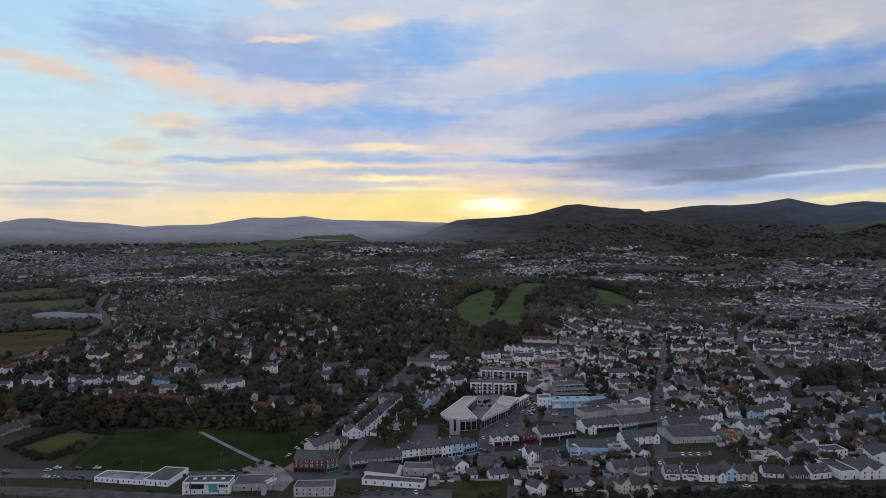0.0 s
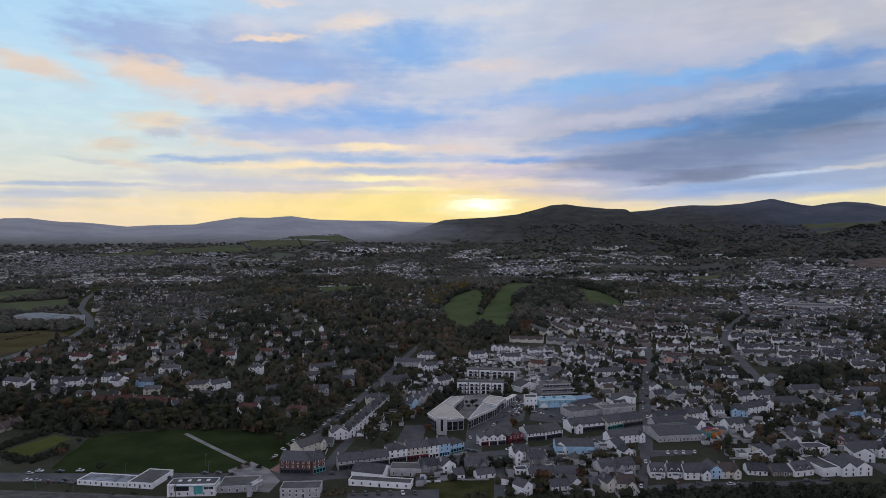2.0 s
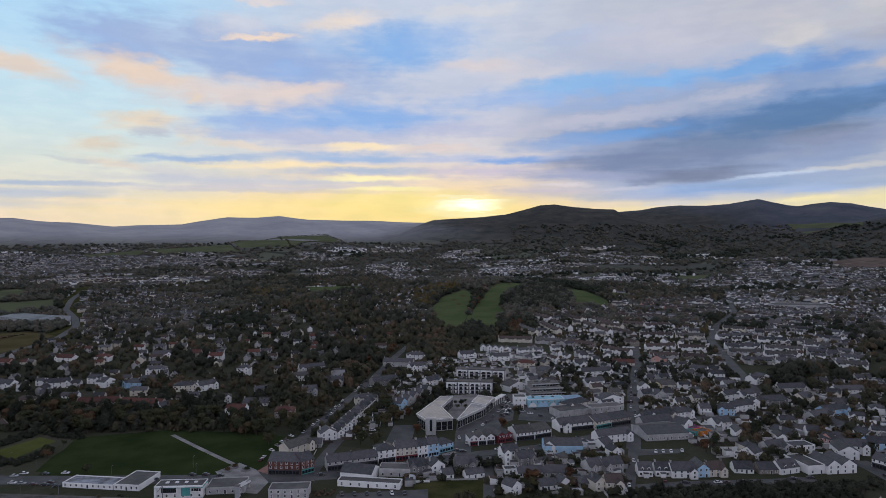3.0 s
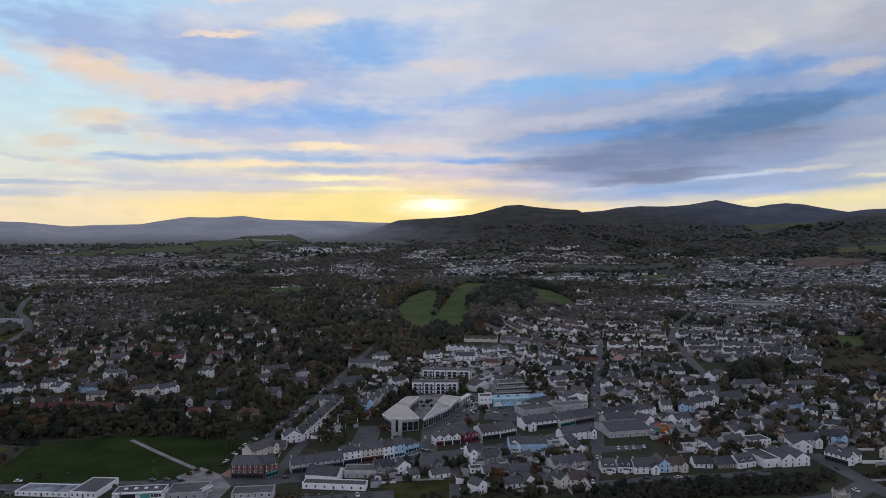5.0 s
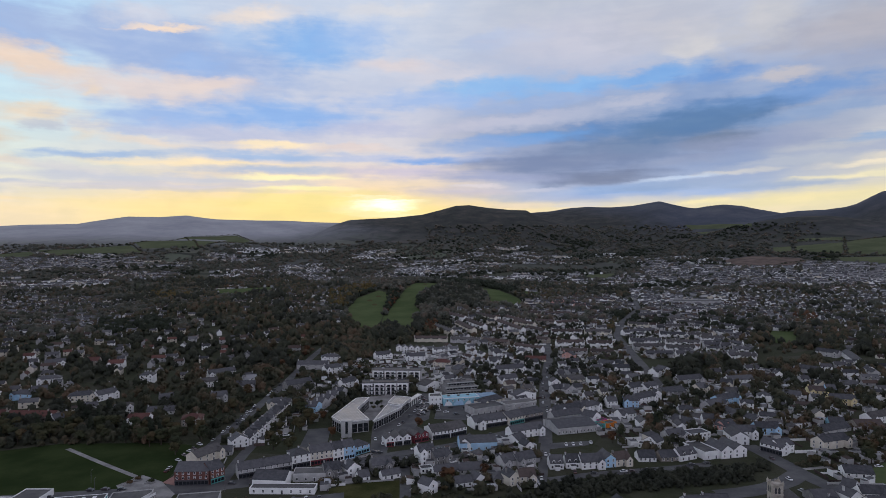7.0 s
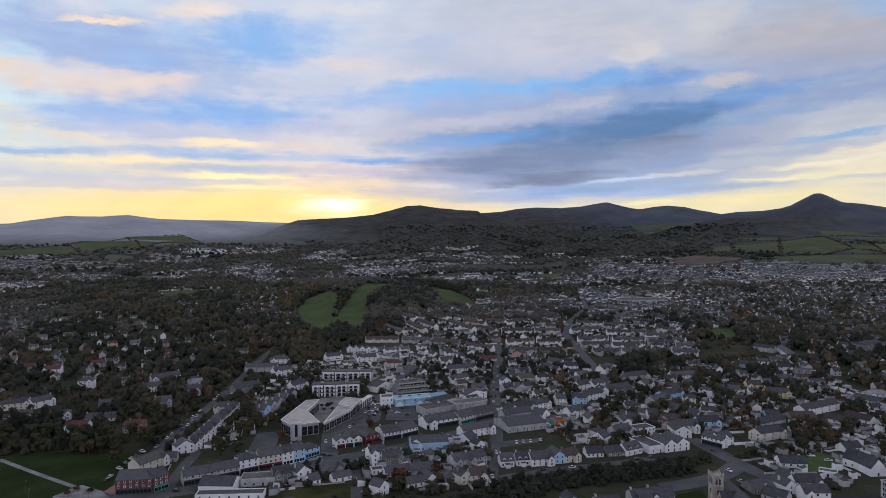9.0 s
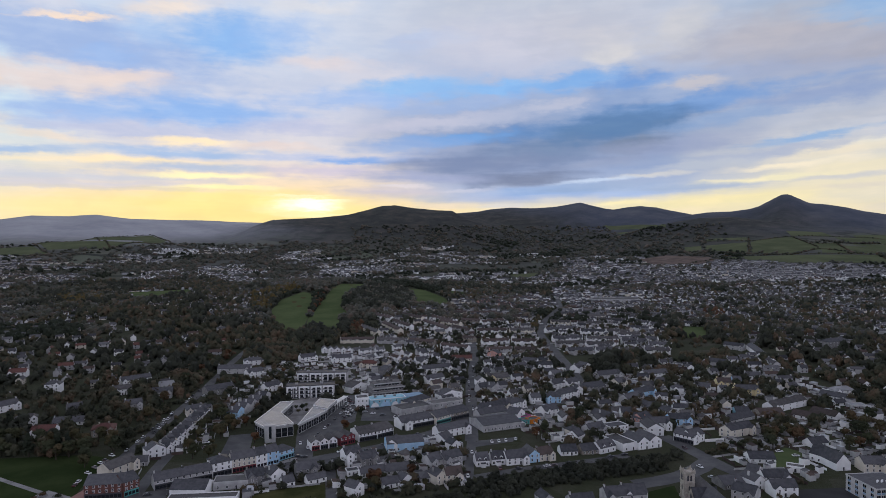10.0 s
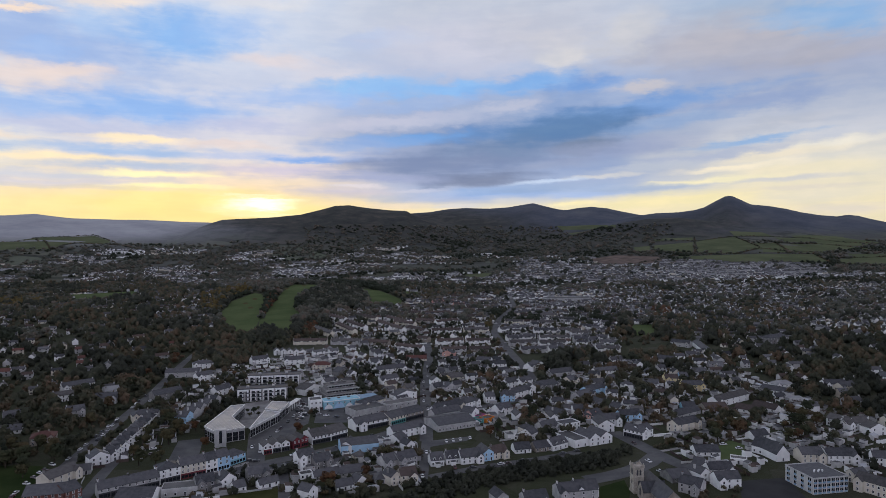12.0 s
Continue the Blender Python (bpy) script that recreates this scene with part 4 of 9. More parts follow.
def terrace(x, y, turn, n, unit, d, floors=2, wall="white_render", roof="grey_tile_roof", group="terraced houses"):
    """A row of n dwellings under one roof: a chimney on every party wall, low front walls between the plots."""
    w, h = n * unit, 2.45 * floors
    up = 0.34 * d
    ob = thing("terraced_row", x, y, turn, "%s row of %s houses with %s roof" % (STOREY[floors], WORDS[wall], WORDS[roof]), "terraced row", group)
    for i in range(n):
        cx, cy = (i + 0.5) * unit - w / 2, 0
        c, s = math.cos(radians(turn)), math.sin(radians(turn))
        TAKEN.append((x + cx * c, y + cx * s, d * 0.55))
    part("wall", cached(("gw", w, d, h, up, wall), lambda: gable_walls(w, d, h, up, wall)), ob)
    part("roof", cached(("gr", w, d, h, up, roof), lambda: gable_roof(w, d, h, up, roof, 0.2, 0.0)), ob)
    for i in range(0, n + 1, 2):
        chimney(wall, ob, (min(max(i * unit - w / 2, -w / 2 + 0.5), w / 2 - 0.5), 0, h + up), False)
    # gable copings and front bays seen as pale upright strips
    for i in range(0, n + 1):
        def wing():
            t = Shape()
            t.hexa([(-0.16, -d / 2 - 0.35, h - 0.3), (0.16, -d / 2 - 0.35, h - 0.3), (0.16, 0, h + up), (-0.16, 0, h + up),
                    (-0.16, -d / 2 - 0.35, h + 0.25), (0.16, -d / 2 - 0.35, h + 0.25), (0.16, 0, h + up + 0.5), (-0.16, 0, h + up + 0.5)])
            return t.mesh("coping", wall)
        if i in (0, n):
            part("coping", cached(("wg", d, h, up, wall), wing), ob, (i * unit - w / 2, 0, 0))
    for i in range(0, n - 1, 2):
        part("return", cached(("rt", wall, roof, floors), lambda: Shape().box(-1.5, 1.5, -2.6, 0.2, -1, h * 0.86).hexa([(-1.7, -2.8, h * 0.86), (1.7, -2.8, h * 0.86), (1.7, 0.3, h * 0.86), (-1.7, 0.3, h * 0.86),
             (-0.2, -2.8, h * 0.86 + 1.3), (0.2, -2.8, h * 0.86 + 1.3), (0.2, 0.9, h * 0.86 + 1.3), (-0.2, 0.9, h * 0.86 + 1.3)], 1).mesh("return", wall, roof)), ob, ((i + 1) * unit - w / 2, -d / 2, 0))
    for i in range(n):
        part("window", cached(("wb",), lambda: window_mesh(2.2, 1.4)), ob, ((i + 0.5) * unit - w / 2, -d / 2 - 0.01, 3.4 if floors > 1 else 1.0))
    return ob


# ---- trees ----
def crown(shape, leaves, size, seed, tall, wide):
    """Many small bent leaf clumps round uneven lobes."""
    rng = random.Random(seed)
    v, f, nn = [], [], []
    lobes = []
    if shape == "conifer":
        lobes = [(rng.uniform(-0.12, 0.12) * wide, rng.uniform(-0.12, 0.12) * wide, tall * t, wide * (1.05 - t) * 0.55, tall * 0.13) for t in (0.25, 0.4, 0.55, 0.7, 0.85)]
    else:
        for _ in range(rng.randint(6, 9)):
            a, r = rng.uniform(0, 6.283), rng.uniform(0.1, 0.62) * wide / 2
            lobes.append((r * math.cos(a), r * math.sin(a), tall * rng.uniform(0.42, 0.80), wide * rng.uniform(0.20, 0.33), tall * rng.uniform(0.13, 0.21)))
    for i in range(leaves):
        cx, cy, cz, r, rz = lobes[i % len(lobes)]
        n = Vector((rng.gauss(0, 1), rng.gauss(0, 1), rng.gauss(0.25, 1))).normalized()
        k = rng.uniform(0.82, 1.04)
        p = Vector((cx + n.x * r * k, cy + n.y * r * k, cz + n.z * rz * k))
        nn += [tuple((n + Vector((0, 0, 0.15)) + Vector((rng.gauss(0, 0.22), rng.gauss(0, 0.22), rng.gauss(0, 0.22)))).normalized())] * 5
        n = (n + Vector((rng.gauss(0, 0.2), rng.gauss(0, 0.2), rng.gauss(0, 0.2)))).normalized()
        u = n.orthogonal().normalized()
        u.rotate(Matrix.Rotation(rng.uniform(0, 6.28), 3, n))
        w = n.cross(u)
        s = size * rng.uniform(0.6, 1.35)
        o = len(v)
        v += [tuple(p + u * s + n * s * 0.1), tuple(p + w * s * 0.8 - n * s * 0.25), tuple(p - u * s * 0.9 + n * s * 0.05), tuple(p - w * s * 0.75 - n * s * 0.3), tuple(p + n * s * 0.22)]
        f += [(o, o + 1, o + 4), (o + 1, o + 2, o + 4), (o + 2, o + 3, o + 4), (o + 3, o, o + 4)]
    return v, f, nn


def trunk_mesh(tall, wide, seed):
    rng = random.Random(seed)
    s = Shape()
    s.tube(0, 0, 0.045 * wide, -0.6, tall * 0.45, 0, 7, 0.028 * wide)
    o = len(s.v)
    for i in range(5):
        a, r = i * 1.257 + rng.uniform(-0.4, 0.4), wide * rng.uniform(0.22, 0.32)
        z0, z1, t = tall * rng.uniform(0.28, 0.42), tall * rng.uniform(0.55, 0.72), 0.016 * wide
        c, k = math.cos(a), math.sin(a)
        s.hexa([(-k * t, c * t, z0), (k * t, -c * t, z0), (k * t, -c * t, z0 + 3 * t), (-k * t, c * t, z0 + 3 * t),
                (c * r - k * t * .4, k * r + c * t * .4, z1), (c * r + k * t * .4, k * r - c * t * .4, z1), (c * r + k * t * .4, k * r - c * t * .4, z1 + t), (c * r - k * t * .4, k * r + c * t * .4, z1 + t)])
    return s.mesh("trunk", "bark")


TREE_KINDS = {}


def tree_kinds():
    for key, shape, mat, tall, wide, n, size in (("oak", "round", "leaves", 11, 10, 420, 0.75), ("ash", "round", "leaves", 13, 9, 420, 0.75), ("lime", "round", "leaves", 9, 8, 340, 0.70),
                                                 ("thorn", "round", "leaves", 5.5, 5.5, 220, 0.55), ("pine", "conifer", "dark_conifer", 14, 8, 380, 0.8), ("cypress", "conifer", "dark_conifer", 9, 5, 260, 0.6),
                                                 ("beech", "round", "rust_leaves", 10, 9, 400, 0.72)):
        v, f, nn = crown(shape, n, size, sum(map(ord, key)), tall, wide)
        me = mesh_of("crown", v, f, [mat])
        me.normals_split_custom_set_from_vertices(nn)
        TREE_KINDS[key] = (me, trunk_mesh(tall, wide, len(key)), wide)


tree_kinds()
TREE_WORDS = {"oak": "broad leafy tree with dark autumn foliage", "ash": "tall leafy tree with browning foliage", "lime": "round garden tree with dull green leaves",
              "thorn": "low bushy thorn tree with dense twigs", "pine": "tall dark green pine tree", "cypress": "narrow dark evergreen tree", "beech": "autumn tree with rust-brown leaves"}


def tree(x, y, kind="oak", size=1.0, turn=0.0, group="town trees"):
    top, stem, wide = TREE_KINDS[kind]
    ob = thing("tree", x, y, turn, TREE_WORDS[kind], "tree", group)
    ob.scale = (size, size, size)
    part("trunk", stem, ob)
    part("crown", top, ob)
    return ob

# ---- one-off buildings and street things ----
def shopping_centre(wings, tower, walk_line):
    """Two pairs of wedge-shaped wings round a court, pale metal roofs with white rims, a concrete tower."""
    cx, cy = wings[0][0][3]
    ob = thing("shopping_centre", cx, cy, 0, "modern shopping centre with pale wedge-shaped roofs and white rims", "shopping centre")
    for corners, h, ribbed in wings:
        pts = [(x - cx, y - cy) for x, y in corners]
        if sum(a[0] * b[1] - b[0] * a[1] for a, b in zip(pts, pts[1:] + pts[:1])) < 0:
            pts.reverse()
        mx, my = sum(p[0] for p in pts) / len(pts), sum(p[1] for p in pts) / len(pts)
        TAKEN.extend((cx + mx + (x - mx) * k, cy + my + (y - my) * k, 8) for x, y in pts for k in (0.2, 0.7))
        inset = [(mx + (x - mx) * 0.96, my + (y - my) * 0.96) for x, y in pts]
        part("wall", Shape().prism(inset, -1, h - 0.4).mesh("wall", "grey_render"), ob)
        part("roof", Shape().prism(pts, h - 0.4, h).mesh("roof", "zinc_roof"), ob)
        for (xa, ya), (xb, yb) in zip(pts, pts[1:] + pts[:1]):
            s = math.hypot(xb - xa, yb - ya)
            turn = math.degrees(math.atan2(yb - ya, xb - xa))
            part("rim", Shape().box(0, s, 0, 0.4, h - 0.6, h + 0.22).mesh("rim", "white_paint"), ob, (xa, ya, 0.003), turn)
            n = max(1, int(s / 3.2))
            (ia, ja), (ib, jb) = [(mx + (x - mx) * 0.96, my + (y - my) * 0.96) for x, y in ((xa, ya), (xb, yb))]
            s = math.hypot(ib - ia, jb - ja)
            for i in range(n):
                part("window", cached(("cw", round(s / n, 2), h), lambda: Shape().box(0.3, s / n - 0.3, -0.06, 0.05, 0.4, h * 0.72, 1).box(0.2, s / n - 0.2, -0.10, 0.04, h * 0.36, h * 0.42, 0).mesh("window", "dark_paint", "window_glass")), ob,
                     (ia + (ib - ia) * i / n, ja + (jb - ja) * i / n, 0), turn)
        # standing seams on the roof
        for quad in ribbed:
            (xa, ya), (xb, yb), (xc, yc), (xd, yd) = [(x - cx, y - cy) for x, y in quad]
            for i in range(1, 9):
                k = i / 9
                x0, y0, x1, y1 = xa + (xb - xa) * k, ya + (yb - ya) * k, xd + (xc - xd) * k, yd + (yc - yd) * k
                s = math.hypot(x1 - x0, y1 - y0)
                part("seam", Shape().box(0.9, s - 0.9, -0.06, 0.06, h, h + 0.09).mesh("seam", "steel_sheet"), ob, (x0, y0, 0.004), math.degrees(math.atan2(y1 - y0, x1 - x0)))
    tx, ty = tower[0] - cx, tower[1] - cy
    t = Shape().box(-3.4, -0.9, -1, 3, 0, 10.6).box(0.9, 3.4, -1, 3, 0, 10.6).box(-3.4, 3.4, -1, 3, 10.6, 11.4).box(-0.9, 0.9, -0.2, 3, 0, 2.5).box(-0.9, 0.9, -0.3, 3, 2.5, 10.6, 1)
    part("tower", t.mesh("tower", "grey_render", "window_glass"), ob, (tx, ty, 0), 4, "pale concrete stair tower with dark glass")
    for (xa, ya), (xb, yb) in zip(walk_line, walk_line[1:]):
        s = math.hypot(xb - xa, yb - ya)
        a = Shape().box(0, s, -2, 2, 4.6, 5.2)
        for i in range(4):
            a.box(s * (i + 0.3) / 4, s * (i + 0.3) / 4 + 0.5, -1.8, -1.3, 0, 4.6)
        part("arcade", a.mesh("arcade", "white_concrete"), ob, (xa - cx, ya - cy, 0), math.degrees(math.atan2(yb - ya, xb - xa)))


def painted_shops(x, y, turn):
    """A low turquoise building with a mural of pale waves, and a painted flat roof beside it."""
    ob = thing("shop_building", x, y, turn, "low turquoise painted shop building with pale wave murals", "shop building", "", None, 16)
    part("wall", Shape().box(-15, 14, -6, 6, -1, 6.0).mesh("wall", "turquoise_render"), ob)
    part("roof", flat_roof(29.2, 12.2, 6.0, "turquoise_render", "white_paint", 0.35), ob)
    part("annexe", Shape().box(14, 32, -3, 8, -1, 4.6).box(13.8, 32.2, -3.2, 8.2, 4.6, 4.9, 1).mesh("annexe", "turquoise_render", "blue_panel"), ob, (0, 0, 0), 6, "low annexe with a blue painted roof")
    for i, (x0, w, h, paint) in enumerate(((-14.5, 7.0, 3.6, "white_paint"), (-7.0, 9.0, 4.6, "blue_render"), (2.5, 6.0, 3.2, "white_paint"), (8.0, 5.5, 4.2, "blue_panel"))):
        hump = [(x0 + w * k / 8, h * math.sin(math.pi * k / 8) ** 0.7 + 0.3) for k in range(9)]
        m = Shape()
        o = len(hump)
        m.v += [(a, -6.06 - 0.01 * i, c) for a, c in hump] + [(a, -5.95, c) for a, c in hump]
        m.f += [tuple(range(o)), tuple(reversed(range(o, 2 * o)))] + [(j, j + o, (j + 1) % o + o, (j + 1) % o) for j in range(o)]
        m.m += [0] * (o + 2)
        part("mural", m.mesh("mural", paint), ob, (0, 0, 0), 0, "painted wave shape on the wall")
    for i in range(6):
        part("window", cached(("wi",), lambda: window_mesh(1.15, 1.45)), ob, (-12 + 4.6 * i, -6.12, 3.6))
    for i in range(3):
        part("roof_vent", Shape().box(-1.0, 1.0, -0.7, 0.7, 0, 0.9).mesh("roof_vent", "dull_steel"), ob, (-9 + 8 * i, 1.5, 6.05))


def stepped_offices(x, y, turn):
    """A grey office on three stepped floors: window bands set back behind pale parapets, plant on the roof."""
    ob = thing("office_building", x, y, turn, "grey stepped office building with dark window bands", "office building", "", None, 15)
    for f, (w, y0) in enumerate(((31, -8.0), (29, -5.0), (24, -1.5))):
        z = 3.1 * f
        part("storey", Shape().box(-w / 2, w / 2, y0, 10, z - (1 if f == 0 else 0), z + 3.1).mesh("storey", "grey_stone"), ob)
        part("parapet", Shape().box(-w / 2 - 0.3, w / 2 + 0.3, y0 - 1.4, y0 - 1.1, z + 2.7, z + 3.6).box(-w / 2 - 0.3, w / 2 + 0.3, y0 - 1.4, y0, z + 2.7, z + 2.9).mesh("parapet", "grey_render"), ob)
        n = int(w / 2.6)
        part("window", lattice("window", [-w / 2 + 0.8 + (w - 1.6) * i / n + k for i in range(n + 1) for k in (0, 0.18)], [z + 0.9, z + 1.0, z + 2.4, z + 2.5], 0.1, ("white_paint", "window_glass")), ob, (0, y0, 0))
    part("roof", Shape().box(-12.4, 12.4, -1.9, 10.2, 9.3, 9.7).mesh("roof", "flat_roof"), ob)
    for cx in (-6, 0.5, 5):
        part("roof_plant", Shape().box(-1.4, 1.4, -1.0, 1.0, 0, 1.3).box(-1.5, 1.5, -1.1, 1.1, 1.3, 1.4).mesh("roof_plant", "dull_steel"), ob, (cx, 4.5, 9.7))


def balconies(ob, w, d, floors, step, bays):
    """Dark recessed bays with balcony rails on an apartment front."""
    for b in range(bays):
        x = w * ((b + 0.5) / bays - 0.5)
        for f in range(floors):
            part("balcony", cached(("ba", round(w / bays, 1)), lambda: Shape().box(-w / bays * 0.36, w / bays * 0.36, -0.10, 0.04, 0, 2.5, 1)
                 .box(-w / bays * 0.36, w / bays * 0.36, -1.0, -0.10, -0.15, 0, 0).box(-w / bays * 0.36, w / bays * 0.36, -1.0, -0.94, 0, 0.95, 2).mesh("balcony", "white_concrete", "window_glass", "dark_paint")),
                 ob, (x, -d / 2 - 0.02, 0.3 + step * f))


def apartments(x, y, turn, w, d, floors):
    ob = thing("apartment_block", x, y, turn, "white three-storey apartment block with dark balcony bays", "apartment block", "apartment blocks", None, w * 0.3)
    h = 3.3 * floors + 0.4
    part("wall", Shape().box(-w / 2, w / 2, -d / 2, d / 2, -1, h).mesh("wall", "grey_render"), ob)
    part("roof", flat_roof(w + 0.4, d + 0.4, h, "slate_roof", "slate_roof", 0.35), ob)
    n = 4
    for i in range(n):
        x0 = -w / 2 + w * i / n
        s = Shape()
        for a, b, c, e in ((0.2, 1.4, -0.5, h - 0.5), (w / n - 2.4, w / n - 1.0, -0.5, h - 0.5), (1.4, w / n - 2.4, h - 1.7, h - 0.5), (w / n / 2 - 1.0, w / n / 2 - 0.1, 0, h - 1.7)):
            s.box(x0 + a, x0 + b, -d / 2 - 0.8, -d / 2 + 0.01, c, e)
        part("bay_frame", s.mesh("bay_frame", "white_paint"), ob, (0, 0, 0), 0, "white projecting frame round the balconies")
    balconies(ob, w - 2.4, d, floors, 3.2, n * 2)
    for cx in (-w * 0.3, w * 0.22):
        part("roof_vent", Shape().box(-1.2, 1.2, -0.8, 0.8, 0, 1.2).mesh("roof_vent", "steel_sheet"), ob, (cx, 1, h))


def lancet_mesh(w, h):
    s = Shape()
    pts = [(-w / 2, 0), (w / 2, 0), (w / 2, h * 0.7), (0, h), (-w / 2, h * 0.7)]
    o = len(s.v)
    s.v += [(x, -0.06, z) for x, z in pts] + [(x, 0.05, z) for x, z in pts]
    s.f += [(0, 1, 2, 3, 4), (9, 8, 7, 6, 5)] + [(i, i + 5, (i + 1) % 5 + 5, (i + 1) % 5) for i in range(5)]
    s.m += [0] * 7
    return s.mesh("lancet_window", "dark_paint")


def church(x, y, turn):
    """A square stone tower with corner pinnacles and a steep nave beside it."""
    ob = thing("church", x, y, turn, "grey stone church with a square tower and steep slate roof", "church", "", None, 14)
    part("tower", Shape().box(-2.7, 2.7, -2.7, 2.7, -1, 13.4).box(-2.95, 2.95, -2.95, 2.95, -1, 1.2).box(-2.9, 2.9, -2.9, 2.9, 9.0, 9.3).box(-2.95, 2.95, -2.95, 2.95, 13.4, 13.8).mesh("tower", "pale_stone"), ob)
    for i in range(8):
        a = i // 2
        t = -1.35 + 2.7 * (i % 2)
        p = ((t, -2.75), (2.75, t), (t, 2.75), (-2.75, t))[a]
        part("merlon", cached(("me",), lambda: Shape().box(-0.55, 0.55, -0.2, 0.2, 0, 0.8).mesh("merlon", "pale_stone")), ob, (p[0], p[1], 13.8), 90 * a)
    for sx in (-1, 1):
        for sy in (-1, 1):
            part("pinnacle", cached(("pi",), lambda: Shape().box(-0.4, 0.4, -0.4, 0.4, 0, 1.2).tube(0, 0, 0.42, 1.2, 2.2, 0, 4, 0.05).mesh("pinnacle", "pale_stone")), ob, (sx * 2.55, sy * 2.55, 13.8))
    for a in range(4):
        c, s = math.cos(radians(90 * a)), math.sin(radians(90 * a))
        for t in (-0.8, 0.8):
            part("lancet_window", cached(("la", 1.0, 3.2), lambda: lancet_mesh(1.0, 3.2)), ob, (t * c + 2.72 * s, t * s - 2.72 * c, 9.6), 90 * a)
        part("lancet_window", cached(("la", 0.9, 2.6), lambda: lancet_mesh(0.9, 2.6)), ob, (2.72 * s, -2.72 * c, 4.6), 90 * a)
    w, d, h, up = 30, 11, 5.0, 5.0
    part("nave", gable_walls(w, d, h, up, "stone_wall"), ob, (11.3, 7.5, 0), 0)
    part("nave_roof", gable_roof(w, d, h, up, "slate_roof", 0.3, 0.0), ob, (11.3, 7.5, 0))
    part("transept", gable_walls(13, 7, 4.6, 4.2, "stone_wall"), ob, (9, 4.5, 0), 90)
    part("transept_roof", gable_roof(13, 7, 4.6, 4.2, "slate_roof", 0.3, 0.0), ob, (9, 4.5, 0), 90)
    for i in range(3):
        part("lancet_window", cached(("la", 1.0, 3.0), lambda: lancet_mesh(1.0, 3.0)), ob, (15.5 + 3.6 * i, 1.97, 1.2))
    part("lancet_window", cached(("la", 2.2, 4.8), lambda: lancet_mesh(2.2, 4.8)), ob, (26.33, 7.5, 2.2), 90)
    part("lancet_window", cached(("la", 1.8, 4.2), lambda: lancet_mesh(1.8, 4.2)), ob, (9, -2.03, 2.0))


def school(corner, left, right):
    """A three-storey block with banded windows on two fronts."""
    (x, y), (xl, yl), (xr, yr) = corner, left, right
    w, d = math.hypot(xr - x, yr - y), math.hypot(xl - x, yl - y)
    turn = math.degrees(math.atan2(yr - y, xr - x))
    ob = thing("school", (xl + xr) / 2, (yl + yr) / 2, turn, "three-storey school block with pale grey panels and blue glass", "school", "", None, 14)
    h = 8.4
    part("wall", Shape().box(-w / 2, w / 2, -d / 2, d / 2, -1, h).mesh("wall", "grey_render"), ob)
    part("roof", flat_roof(w + 0.3, d + 0.3, h, "slate_roof", "grey_render", 0.4), ob)
    for f in range(3):
        for i in range(8):
            part("window", cached(("sw",), lambda: Shape().box(-1.0, 1.0, -0.05, 0.04, 0.9, 2.3, 1).box(-1.0, 1.0, -0.07, 0.04, 0.0, 0.9, 2).box(-0.05, 0.05, -0.09, 0.04, 0.9, 2.3, 0).box(-1.1, -1.0, -0.09, 0.04, 0, 2.3, 0).box(1.0, 1.1, -0.09, 0.04, 0, 2.3, 0)
                 .mesh("window", "white_concrete", "window_glass", "blue_panel")), ob, (w * ((i + 0.5) / 8 - 0.5), -d / 2 - 0.02, 0.3 + 2.7 * f))
        for i in range(4):
            part("window", CACHE[("sw",)], ob, (-w / 2 - 0.02, d * ((i + 0.5) / 4 - 0.5), 0.3 + 2.7 * f), -90)
    for i in range(5):
        part("roof_vent", cached(("rv",), lambda: Shape().tube(0, 0, 0.35, 0, 1.0, 0, 8, 0.45).mesh("roof_vent", "white_paint")), ob, (-w * 0.15 + 1.3 * i, -d * 0.1 + (i % 2), h))


